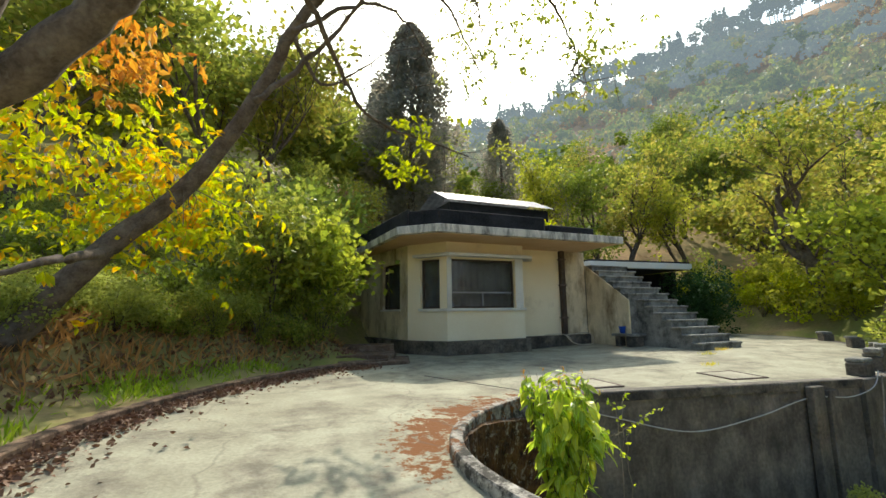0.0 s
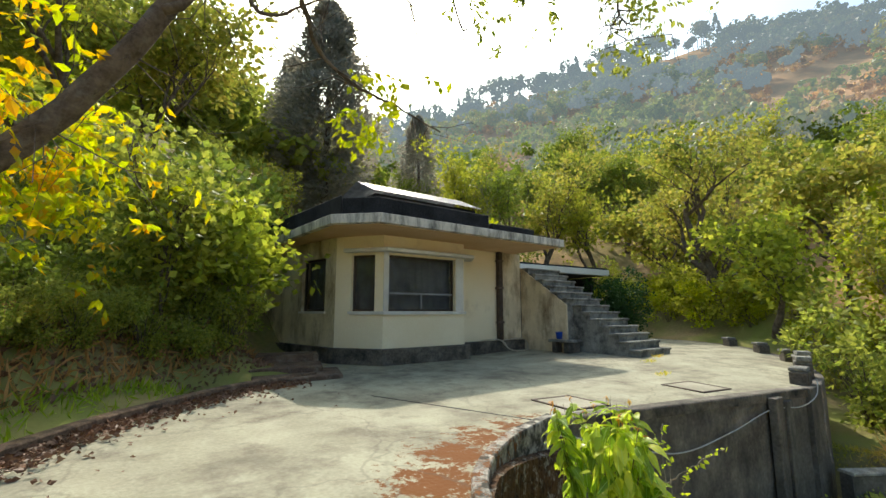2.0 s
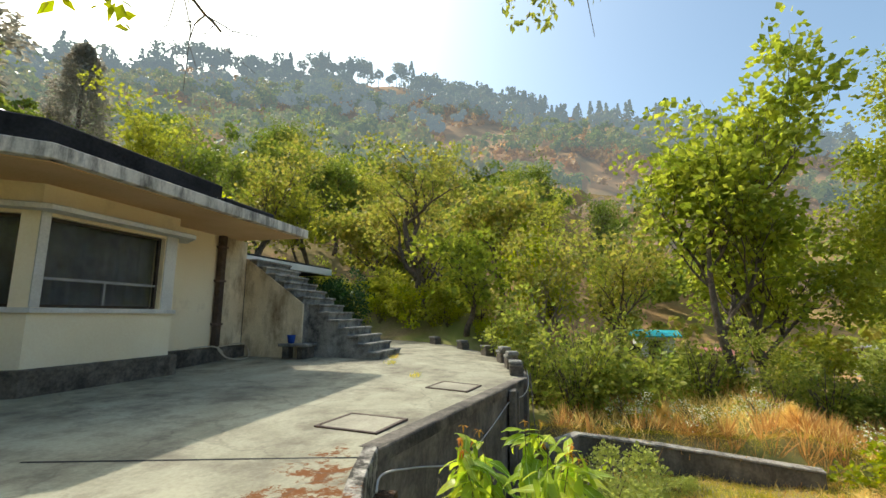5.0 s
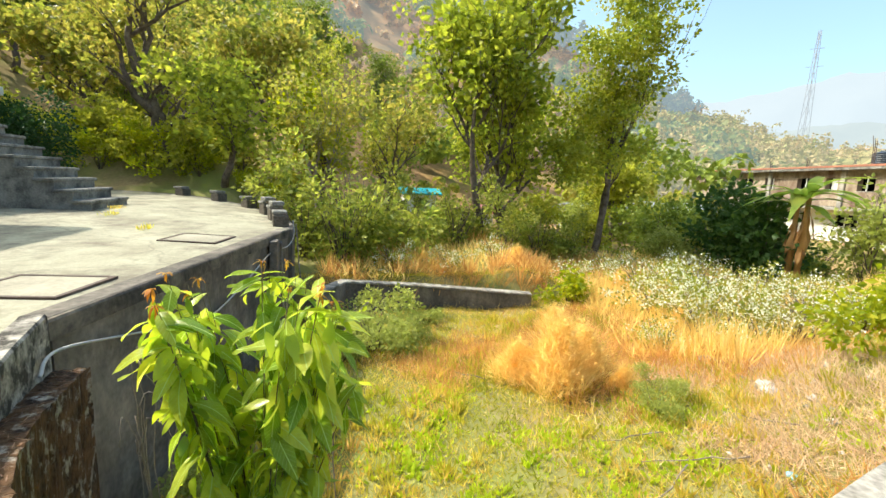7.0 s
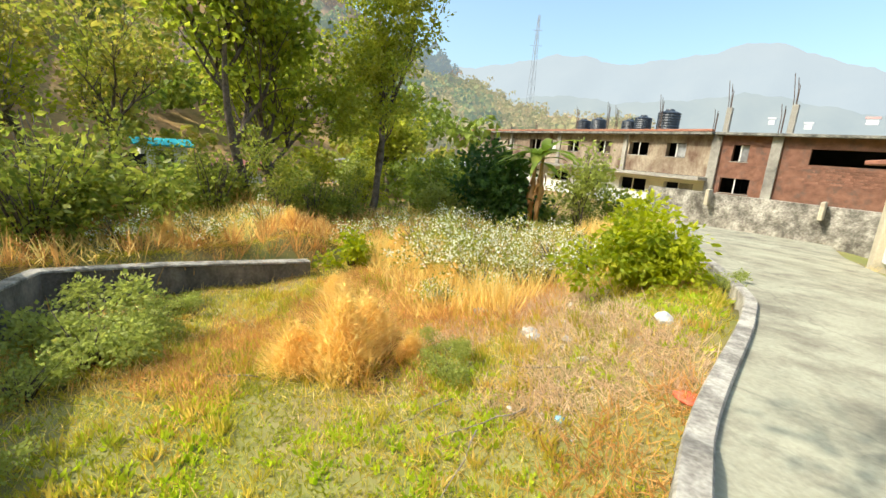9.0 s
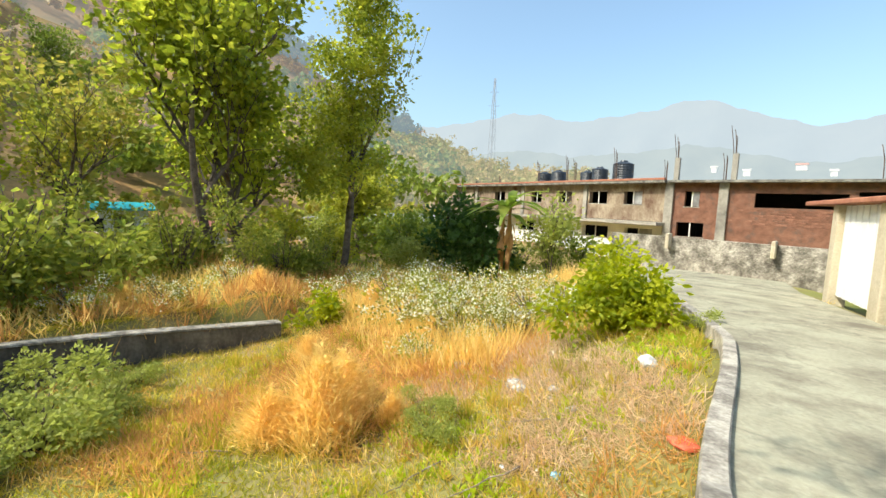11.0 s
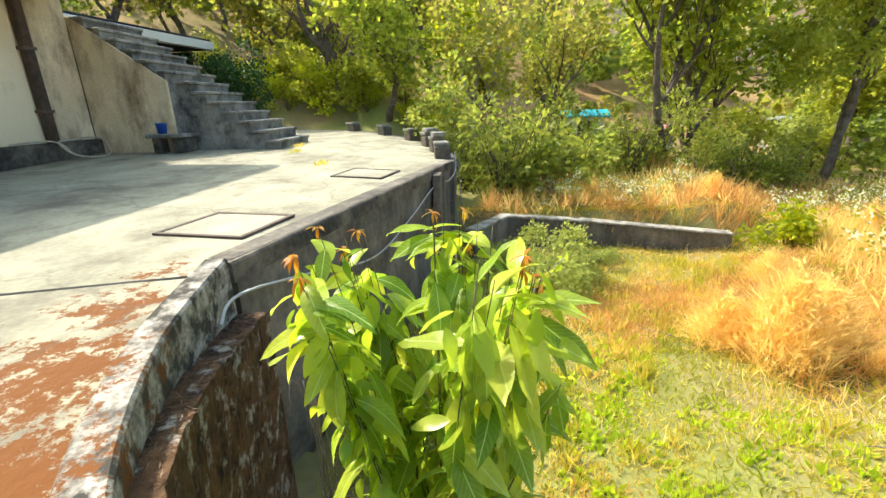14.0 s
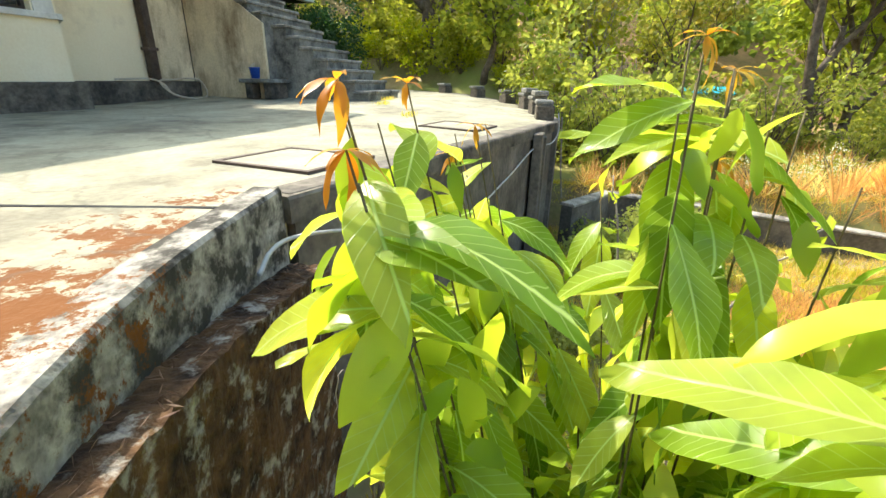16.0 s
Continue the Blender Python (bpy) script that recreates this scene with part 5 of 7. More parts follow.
for s in range(44):
    a = s * 2.4 + rl.uniform(-0.3, 0.3)
    out = 0.06 + 0.36 * math.sqrt((s * 0.618) % 1.0)
    far = max(0.0, math.cos(a + 0.7))
    out *= 1 + 0.5 * far
    top = H - 0.16 * (out / 0.42) ** 2 - 0.14 * max(0.0, -math.sin(a)) * out / 0.42 - rl.uniform(0.0, 0.14)
    P = spline([(0.03 * math.cos(a), 0.03 * math.sin(a), -0.1), (0.25 * out * math.cos(a), 0.25 * out * math.sin(a), top * 0.4), (0.65 * out * math.cos(a + 0.1), 0.65 * out * math.sin(a + 0.1), top * 0.75), (out * math.cos(a + 0.2), out * math.sin(a + 0.2), top)], 5)
    if any((SAP + p - q).length < 0.31 for p in P for q in LEAN_LINE):
        continue
    part("stem", tube_data([[(p, 0.0038 - 0.0025 * i / (len(P) - 1)) for i, p in enumerate(P)]], 5), M_STEM, sap, smooth=True)
    for k in range(15):
        t = 0.26 + 0.70 * (k + rl.uniform(0, 0.9)) / 15
        i = min(int(t * (len(P) - 1)), len(P) - 2)
        p = P[i].lerp(P[i + 1], t * (len(P) - 1) - i)
        yaw = a * 57.3 + k * 137.5 + rl.uniform(-20, 20)
        big = int(rl.integers(4, 12)) if t < 0.93 else int(rl.integers(1, 7))
        m = Matrix.Translation(p) @ Euler((rl.uniform(-0.5, 0.5), radians(rl.uniform(-5, 85)) if t < 0.9 else radians(rl.uniform(-45, 45)), radians(yaw))).to_matrix().to_4x4()
        if in_way(m, 0.115 + 0.0105 * big, 0.21):
            continue
        o = new("leaf", leaf_meshes[big])
        o.parent = sap
        o.matrix_local = m
    for k in range(13):
        t = 0.2 + 0.75 * rl.uniform(0, 1)
        i = min(int(t * (len(P) - 1)), len(P) - 2)
        p = P[i].lerp(P[i + 1], t * (len(P) - 1) - i) + Vector(rl.normal(size=3)) * 0.04
        L = rl.uniform(0.07, 0.16)
        m = Matrix.Translation(p) @ Euler((rl.uniform(-0.6, 0.6), radians(rl.uniform(10, 75)), rl.uniform(0, 6.28))).to_matrix().to_4x4()
        if in_way(m, L, 0.23):
            continue
        v, f = blade_leaf(L, L * rl.uniform(0.15, 0.2), rl.uniform(0.05, 0.6), rl)
        extra.append(([tuple(m @ Vector(q)) for q in v], f))
    if s % 3 == 0:
        sp = []
        for k in range(7):
            m = Matrix.Translation(P[-1]) @ Euler((0, radians(rl.uniform(-40, 60)), rl.uniform(0, 6.28))).to_matrix().to_4x4()
            L = rl.uniform(0.025, 0.055)
            v, f = blade_leaf(L, L * 0.12, 0.5, rl)
            sp.append(([tuple(m @ Vector(q)) for q in v], f))
        part("sprout", merge(sp), M_SPROUTS, sap, "young red sprouting leaves", smooth=True)["kind"] = "stuff"
# low outer growth, spreading away from the drive
for s in range(10):
    a = -1.5 + 2.4 * s / 9 + rl.uniform(-0.12, 0.12)
    out = rl.uniform(0.34, 0.5)
    top = H - rl.uniform(0.45, 0.75)
    P = spline([(0.03 * math.cos(a), 0.03 * math.sin(a), 0.2), (0.35 * out * math.cos(a), 0.35 * out * math.sin(a), top * 0.6), (0.8 * out * math.cos(a), 0.8 * out * math.sin(a), top * 0.92), (out * math.cos(a + 0.15), out * math.sin(a + 0.15), top)], 5)
    part("stem", tube_data([[(p, 0.0035 - 0.002 * i / (len(P) - 1)) for i, p in enumerate(P)]], 5), M_STEM, sap, smooth=True)
    for k in range(13):
        t = 0.4 + 0.6 * (k + rl.uniform(0, 0.9)) / 13
        i = min(int(t * (len(P) - 1)), len(P) - 2)
        m = Matrix.Translation(P[i].lerp(P[i + 1], t * (len(P) - 1) - i)) @ Euler((rl.uniform(-0.5, 0.5), radians(rl.uniform(-10, 70)), a + k * 2.4)).to_matrix().to_4x4()
        big = int(rl.integers(2, 11))
        if in_way(m, 0.115 + 0.0105 * big, 0.21):
            continue
        o = new("leaf", leaf_meshes[big])
        o.parent = sap
        o.matrix_local = m
M_BIGLEAF2 = leafmat("inner glossy leaves", [(0.13, 0.235, 0.018), (0.27, 0.38, 0.03), (0.50, 0.56, 0.055), (0.16, 0.26, 0.028), (0.62, 0.62, 0.085), (0.22, 0.33, 0.024)], 0.47, 0.28)
inner_leaves = part("foliage", merge(extra), M_BIGLEAF2, sap, "dense inner leaves", smooth=True)
inner_leaves["kind"] = "stuff"

# ---- wooded hillside, far ridge and mountains ----


def hill_cover(name, label, n, az0, az1, r0, r1, material, clump, per, tall, seed, gap=0.0, squash=1.0):
    rng = np.random.default_rng(seed)
    az = rng.uniform(az0, az1, n)
    r = np.sqrt(rng.uniform(r0 ** 2, r1 ** 2, n))
    x, y = EYE_C[0] + r * np.cos(np.radians(az)), EYE_C[1] + r * np.sin(np.radians(az))
    keep = rough(x, y, 0.06, 3) + 0.6 * rng.normal(size=n) > gap + 0.35 * (az < 12) * (r > 75) + 0.15 * (az < 20)
    x, y, r = x[keep], y[keep], r[keep]
    z = ground_z(x, y)
    h = tall * rng.uniform(0.5, 1.25, len(x))
    lobes = 5
    w = h * 0.34 * squash
    lob = rng.normal(size=(len(x), lobes, 3)) * np.array([0.55, 0.55, 0.3])
    k = np.repeat(np.arange(len(x)), per)
    m = rng.integers(0, lobes, len(k))
    d = rng.normal(size=(len(k), 3))
    d[:, 2] = np.where(d[:, 2] < -0.5, -d[:, 2], d[:, 2])
    d /= np.linalg.norm(d, axis=1, keepdims=True)
    q = lob[k, m] + d * rng.uniform(0.42, 0.62, (len(k), 1))
    c = np.stack([x[k] + q[:, 0] * w[k], y[k] + q[:, 1] * w[k], z[k] + h[k] * (0.58 + 0.36 * q[:, 2])], 1)
    ob = part(name, scales(c, d, clump, rng), material)
    return tagged(ob, label, "woodland", kind="stuff")


hill_cover("hillside_shrubs", "mixed scrub and small trees covering the lower slope", 620, -48, 66, 29, 62, M_LEAFO, 0.42, 90, 3.0, 111, 0.25)
hill_cover("hillside_shrubs", "green trees covering the lower slope", 620, -45, 70, 32, 75, M_LEAF, 0.5, 150, 5.8, 112, 0.2)
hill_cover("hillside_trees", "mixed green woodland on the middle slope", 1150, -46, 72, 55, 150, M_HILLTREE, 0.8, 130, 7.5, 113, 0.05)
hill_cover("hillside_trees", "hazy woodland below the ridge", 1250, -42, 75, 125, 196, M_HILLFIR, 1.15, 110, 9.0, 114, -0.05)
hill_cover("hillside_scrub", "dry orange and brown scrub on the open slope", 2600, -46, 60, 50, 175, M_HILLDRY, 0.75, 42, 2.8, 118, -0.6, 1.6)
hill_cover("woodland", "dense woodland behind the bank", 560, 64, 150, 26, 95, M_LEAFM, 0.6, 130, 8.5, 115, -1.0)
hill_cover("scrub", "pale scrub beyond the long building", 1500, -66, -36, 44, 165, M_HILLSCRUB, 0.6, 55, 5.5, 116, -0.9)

rp = np.random.default_rng(117)
ridge_parts = []
for i in range(170):
    az = float(rp.uniform(-14, 64))
    r = float(np.interp(az, [-60, 30, 60], [170, 190, 150])) - float(rp.uniform(0, 9))
    x, y = polar(az, r)
    z = gz(x, y)
    h = float(rp.uniform(5, 13)) * (0.75 if az < 15 else 1.0)
    ridge_parts.append(tube_data([[(Vector((x, y, z - 1)), 0.25), (Vector((x, y, z + h * 0.8)), 0.12)]], 4))
    n = 110
    d = rp.normal(size=(n, 3))
    d /= np.linalg.norm(d, axis=1, keepdims=True)
    if i % 3 and az > 10:
        c = np.array([x, y, z + h * 0.8]) + d * rp.uniform(0.4, 1, (n, 1)) * np.array([h * 0.27, h * 0.27, h * 0.26])
    else:
        t = rp.uniform(0.1, 1, n)
        c = np.stack([x + d[:, 0] * (1 - t) * h * 0.28, y + d[:, 1] * (1 - t) * h * 0.28, z + t * h * 1.1], 1)
    ridge_parts.append(scales(c, d, 1.0, rp))
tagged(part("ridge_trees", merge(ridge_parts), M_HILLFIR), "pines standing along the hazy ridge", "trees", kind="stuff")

MT_AZ = [-140, -120, -105, -95, -90.5, -88.4, -86, -80.8, -78.2, -75, -71.9, -67.9, -62.4, -59, -55, -51.7, -44.5, -35, -20, 0]
MT_EL = [6, 8, 10, 10.4, 9.8, 9.3, 9.3, 11.0, 12.2, 12.6, 11.8, 11.2, 10.6, 11.4, 11.6, 10.7, 9.6, 9, 8, 6]


def range_mesh(dist, scale, seed, lower):
    vs, fs = [], []
    n, m = 220, 14
    for i in range(n + 1):
        az = -140 + 140 * i / n
        el = float(np.interp(az, MT_AZ, MT_EL)) * scale + 0.10 * math.sin(az * 1.7 + seed) + 0.06 * math.sin(az * 4.3 + seed) + 0.04 * math.sin(az * 9.1)
        for k in range(m + 1):
            t = k / m
            r = dist * (0.6 + 0.4 * t)
            wob = math.sin(az * 0.9 + t * 6 + seed) * 0.03 * dist * t * (1 - t) * 4
            h = math.tan(radians(el)) * dist * t ** 1.15
            x, y = polar(az, r + wob)
            vs.append((x, y, -40 * (1 - t) + h + lower))
    for i in range(n):
        for k in range(m):
            a = i * (m + 1) + k
            fs.append((a, a + m + 1, a + m + 2, a + 1))
    return vs, fs


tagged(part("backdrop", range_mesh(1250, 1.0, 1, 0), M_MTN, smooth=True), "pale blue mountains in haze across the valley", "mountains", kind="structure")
# haze on the lower slopes is emission as well
M_MTN2 = hazed("nearer mountain and haze glow", (0.10, 0.11, 0.09), (0.20, 0.19, 0.14), 0.02, (0.55, 0.65, 0.68), 0.8)
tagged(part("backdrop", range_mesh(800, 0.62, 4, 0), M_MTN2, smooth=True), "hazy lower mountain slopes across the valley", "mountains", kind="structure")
# haze over the far houses is a glow in their own materials
M_FARWALL = hazed("far wall and haze glow", (0.6, 0.6, 0.58), (0.75, 0.75, 0.72), 0.2, (0.62, 0.70, 0.72), 0.5)
M_FARROOF = hazed("far roof and haze glow", (0.5, 0.2, 0.15), (0.6, 0.3, 0.22), 0.2, (0.62, 0.70, 0.72), 0.45)
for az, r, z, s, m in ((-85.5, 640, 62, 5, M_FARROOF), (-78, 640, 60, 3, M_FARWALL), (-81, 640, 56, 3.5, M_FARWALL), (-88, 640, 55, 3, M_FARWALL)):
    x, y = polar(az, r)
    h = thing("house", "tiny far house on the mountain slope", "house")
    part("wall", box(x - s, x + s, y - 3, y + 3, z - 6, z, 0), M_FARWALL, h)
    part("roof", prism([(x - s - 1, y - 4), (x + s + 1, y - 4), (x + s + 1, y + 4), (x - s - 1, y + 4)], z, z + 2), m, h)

# lattice pylon
pyl = thing("pylon", "grey steel lattice transmission pylon in the haze", "pylon")
# half of the pylon's colour is emission for haze
M_PYLON = hazed("steel and haze glow", (0.2, 0.2, 0.2), (0.3, 0.3, 0.3), 1, HAZE_GLOW, 0.5)
PX, PY = 148.0, -188.0
tiers = [(12 + 7.0 * i, 1.7 - 0.17 * i) for i in range(9)]
bars = []
for (z0, w0), (z1, w1) in zip(tiers, tiers[1:]):
    for sx, sy in ((1, 1), (1, -1), (-1, 1), (-1, -1)):
        bars.append([(Vector((PX + sx * w0, PY + sy * w0, z0)), 0.13), (Vector((PX + sx * w1, PY + sy * w1, z1)), 0.13)])
        bars.append([(Vector((PX + sx * w0, PY + sy * w0, z0)), 0.07), (Vector((PX - sx * w1, PY + sy * w1, z1)), 0.07)])
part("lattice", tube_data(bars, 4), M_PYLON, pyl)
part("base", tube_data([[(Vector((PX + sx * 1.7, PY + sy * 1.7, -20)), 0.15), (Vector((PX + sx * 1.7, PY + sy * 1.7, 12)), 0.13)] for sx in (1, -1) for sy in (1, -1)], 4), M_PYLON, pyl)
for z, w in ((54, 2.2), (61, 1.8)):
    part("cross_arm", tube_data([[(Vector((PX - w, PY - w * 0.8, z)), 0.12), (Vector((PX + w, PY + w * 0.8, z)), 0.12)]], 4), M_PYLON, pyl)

# ---- the long unfinished building ----
long_b = thing("long_building", "long unfinished two-storey brick and plaster building", "building")
B0, B1, B2, RZ = (-3.0, -23.4), (10.8, -23.3), (38.0, -30.6), 2.95


def facade(a, b, name, z0, z1, holes, m, t=0.3):
    return part(name, wall_between(a, b, z0, z1, t, holes, -1), m, long_b)


brick_holes = [(0.6, 2.6, 1.7, 2.5), (3.6, 6.2, 1.7, 2.55), (6.5, 9.9, 1.75, 2.45), (12.3, 13.0, 1.7, 2.5), (12.0, 13.3, 0.1, 0.85)]
facade(B0, B1, "wall", -3.5, RZ, brick_holes, M_BRICK)
LB = seg(B1, B2)
up_holes, low_holes = [], []
u = 1.6
rb = np.random.default_rng(121)
while u < LB - 2:
    w = float(rb.uniform(0.7, 1.5))
    up_holes.append((u, u + w, 1.75, 2.5))
    u += w + float(rb.uniform(0.9, 1.9))
u = 0.8
while u < LB - 2:
    w = float(rb.uniform(0.9, 2.2))
    low_holes.append((u, u + w, -0.35, 0.35))
    u += w + float(rb.uniform(0.8, 2.0))
facade(B1, B2, "wall", 0.8, RZ, up_holes, M_OCHRE)
facade(B1, B2, "wall", -3.5, 0.6, low_holes, M_WHITEWASH)
dv = (Vector((*B2, 0)) - Vector((*B1, 0))).normalized()
nv2 = Vector((-dv.y, dv.x, 0))
if nv2.y < 0:
    nv2 = -nv2


def strip(a, b, n0, n1, z0, z1, name, m, label="", u0=0.0, u1=None):
    a3, b3 = Vector((*a, 0)), Vector((*b, 0))
    d = (b3 - a3).normalized()
    n = Vector((-d.y, d.x, 0))
    if n.y < 0:
        n = -n
    L = (b3 - a3).length
    u1 = L if u1 is None else u1
    q = [a3 + d * u0 + n * n0, a3 + d * u1 + n * n0, a3 + d * u1 + n * n1, a3 + d * u0 + n * n1]
    return part(name, prism([(p.x, p.y) for p in q], z0, z1, 0.01), m, long_b, label)


strip(B1, B2, -0.32, 0.95, 0.6, 0.78, "ledge", M_GREYPL, "projecting grey concrete ledge")
strip(B1, B2, -8.5, 0.55, RZ, RZ + 0.14, "roof", M_STEP, "flat grey roof slab")
strip(B0, B1, -8.5, 0.45, RZ, RZ + 0.13, "roof", M_STEP)
strip(B1, B2, 0.35, 0.57, RZ + 0.145, RZ + 0.26, "brick_edge", M_COPE, "loose brick edging on the roof")
for uu in (0.0, 2.9, 11.0, 13.55):
    strip(B0, B1, 0.003, 0.16, -3.4, RZ - 0.01, "pilaster", M_GREYPL, "", uu, uu + 0.42)
for k in range(4):
    strip(B1, B2, 0.003, 0.12, 0.79, RZ - 0.01, "pilaster", M_GREYPL, "", 5.5 + 6 * k, 5.8 + 6 * k)
# near-black walls behind the openings carry the rooms' shade in their colour
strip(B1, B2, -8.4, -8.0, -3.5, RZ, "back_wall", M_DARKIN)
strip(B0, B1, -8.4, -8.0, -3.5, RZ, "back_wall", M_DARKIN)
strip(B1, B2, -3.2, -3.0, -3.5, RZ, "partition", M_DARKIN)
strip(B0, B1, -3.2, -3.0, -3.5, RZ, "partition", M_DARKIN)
M_SHUT = [M_GALV, M_FRAME, M_WHITEWASH, M_OCHRE]
for a, b, holes in ((B1, B2, up_holes), (B1, B2, low_holes), (B0, B1, brick_holes[3:])):
    for i, (h0, h1, z0, z1) in enumerate(holes):
        if i % 2 == 0:
            strip(a, b, -0.16, -0.12, z0 + 0.02, z1 - 0.02, "shutter", M_SHUT[i // 2 % 4], "", h0 + 0.03, (h0 + h1) / 2)
        strip(a, b, -0.1, 0.02, z0 - 0.05, z0 - 0.002, "window_sill", M_GREYPL, "", h0 - 0.05, h1 + 0.05)
        strip(a, b, -0.11, -0.05, z0, z1, "window_post", M_WHITEWASH, "", (h0 + h1) / 2 - 0.03, (h0 + h1) / 2 + 0.03)
# courses of brick standing proud on the brick front
brick_mesh = bpy.data.meshes.new("brick")
bb = box(-0.14, 0.14, -0.035, 0.035, -0.045, 0.045, 0.006)
bb.to_mesh(brick_mesh)
bb.free()
brick_mesh.materials.append(M_BRICK)
brick_wall = [o for o in long_b.children if o.name.startswith("wall")][0]
for i in range(280):
    z = 0.95 + 0.13 * (i % 6)
    xx = 10.1 - 0.21 * (i // 6) + (0.1 if i % 2 else 0)
    uu = xx - B0[0]
    if any(h[0] - 0.2 < uu < h[1] + 0.2 and h[2] - 0.06 < z < h[3] + 0.06 for h in brick_holes) or 8.0 - 0.1 < xx < 8.6:
        continue
    o = new("brick", brick_mesh)
    o.parent = brick_wall
    o.matrix_world = pose(xx, -23.375 + 0.02 * rb.uniform(0, 1), z, 0, 0, rb.uniform(-2, 2))


def post_at(az, back, h, lean, group="roof reinforcement bars"):
    d = Vector((math.cos(radians(az)), math.sin(radians(az)), 0))
    o = Vector((3.15, 2.83, 0))
    if az < -73.5:
        s = (-23.3 - o.y - back) / d.y
    else:
        n = nv2
        s = ((Vector((*B1, 0)) - n * back) - o).dot(n) / d.dot(n)
    p = o + d * s
    ob = thing("rebar_post", "bundle of rusty reinforcing bars standing on the roof", "rebar", group, at=pose(p.x, p.y, RZ + 0.13))
    for k in range(3):
        a = k * 2.1
        q = Vector((0.07 * math.cos(a), 0.07 * math.sin(a), 0))
        part("bar", tube_data([[(q, 0.022), (q + Vector((lean * 0.4, 0, h * (0.6 + 0.1 * k))), 0.02), (q * 2 + Vector((lean, 0.05 * k, h * (1 - 0.08 * k))), 0.016)]], 5), M_STEEL, ob)
    if h > 2.3:
        part("column_stub", box(-0.13, 0.13, -0.13, 0.13, 0, h * 0.5, 0.02), M_GREYPL, ob)
    return p


for az, h, lean in ((-58.8, 1.9, 0.1), (-62.2, 2.1, 0.05), (-63.2, 1.8, 0.12), (-67.8, 2.3, 0.1), (-74.3, 2.7, 0.15), (-73.2, 1.3, 0.0), (-79.0, 1.5, 0.05), (-79.8, 2.9, 0.2), (-54, 0.9, 0.0), (-51, 0.8, 0.0), (-91.5, 1.6, 0.1), (-47, 0.8, 0)):
    post_at(az, 1.2, h, lean)


def water_tank(az, r, h, m=None):
    d = Vector((math.cos(radians(az)), math.sin(radians(az)), 0))
    o = Vector((3.15, 2.83, 0))
    s = ((Vector((*B1, 0)) - nv2 * 2.0) - o).dot(nv2) / d.dot(nv2)
    p = o + d * s
    ob = thing("water_tank", "ribbed black plastic water tank on the flat roof", "water tank", "roof water tanks", at=pose(p.x, p.y, RZ + 0.135))
    prof = []
    for k in range(17):
        z = h * 0.86 * k / 16
        prof.append((r * (1.0 - 0.05 * (k % 2)), z))
    prof += [(r * 0.9, h * 0.9), (r * 0.45, h * 0.97), (r * 0.4, h)]
    vs, fs, n = [], [], 20
    for q, z in prof:
        vs += [(q * math.cos(2 * math.pi * i / n), q * math.sin(2 * math.pi * i / n), z) for i in range(n)]
    for k in range(len(prof) - 1):
        fs += [(k * n + i, k * n + (i + 1) % n, (k + 1) * n + (i + 1) % n, (k + 1) * n + i) for i in range(n)]
    fs.append(tuple(range((len(prof) - 1) * n, len(prof) * n)))
    part("body", (vs, fs), M_TANK, ob, smooth=False)
    part("lid", tube_data([[(Vector((0, 0, h)), r * 0.38), (Vector((0, 0, h + 0.06)), r * 0.34)]], 14), M_TANK, ob)


for az, r, h in ((-59.5, 0.55, 1.05), (-61.2, 0.55, 1.1), (-64.6, 0.5, 0.95), (-66.0, 0.55, 1.15), (-68.6, 0.66, 1.45)):
    water_tank(az, r, h)

# ---- compound wall and gate ----
cw = part("wall_compound", wall_between((2.2, -14.2), (10.5, -15.2), -1.4, 0.42, 0.22, (), -1), M_RUBBLE)
tagged(cw, "rough grey rubble and cement compound wall", "wall", kind="structure")
for x in (5.0, 8.2):
    part("pier", box(x - 0.06, x + 0.06, -14.6 - 0.12 * (x - 5), -14.3 - 0.12 * (x - 5) + 0.13, 0.0, 0.55, 0.02), M_PILLAR, cw)
G0, G1 = Vector((3.45, -10.5, 0)), Vector((1.85, -5.3, 0))
gd = (G1 - G0).normalized()
gn = Vector((gd.y, -gd.x, 0))


def gbox(u0, u1, n0, n1, z0, z1, bevel=0.01):
    q = [G0 + gd * u0 + gn * n0, G0 + gd * u1 + gn * n0, G0 + gd * u1 + gn * n1, G0 + gd * u0 + gn * n1]
    return prism([(p.x, p.y) for p in q], z0, z1, bevel)


for u, w in ((0.0, 0.32), (2.35, 0.42)):
    ob = thing("gate_pillar", "square beige plastered gate pillar", "pillar", "gate pillars")
    part("shaft", gbox(u, u + w, -0.16, 0.16, -0.7, 1.62, 0.015), M_PILLAR, ob)
lin = thing("gate_canopy", "brick red coping slab over the gate pillars", "canopy")
part("slab", gbox(-1.6, 6.2, -0.3, 0.3, 1.625, 1.73, 0.015), M_COPE, lin)
side = thing("sheet_gate", "white ribbed metal sheet gate between pillars", "gate")
for i in range(13):
    part("panel", gbox(0.335 + i * 0.1545, 0.335 + i * 0.1545 + 0.147, 0.0 + 0.02 * (i % 2), 0.035 + 0.02 * (i % 2), -0.38, 1.6, 0.004), M_GATEW, side)
barg = thing("barred_gate", "white painted steel gate with upright bars", "gate")
for i in range(16):
    part("bar", gbox(2.86 + i * 0.13, 2.90 + i * 0.13, -0.02, 0.02, -0.22, 1.5, 0.004), M_GATEW, barg)
for z in (-0.22, 0.55, 1.48):
    part("rail", gbox(2.80, 4.9, -0.03, 0.03, z, z + 0.06, 0.004), M_GATEW, barg)
part("lower_sheet", gbox(2.82, 4.9, -0.05, -0.035, -0.2, 0.5, 0.0), M_DARKIN, barg)
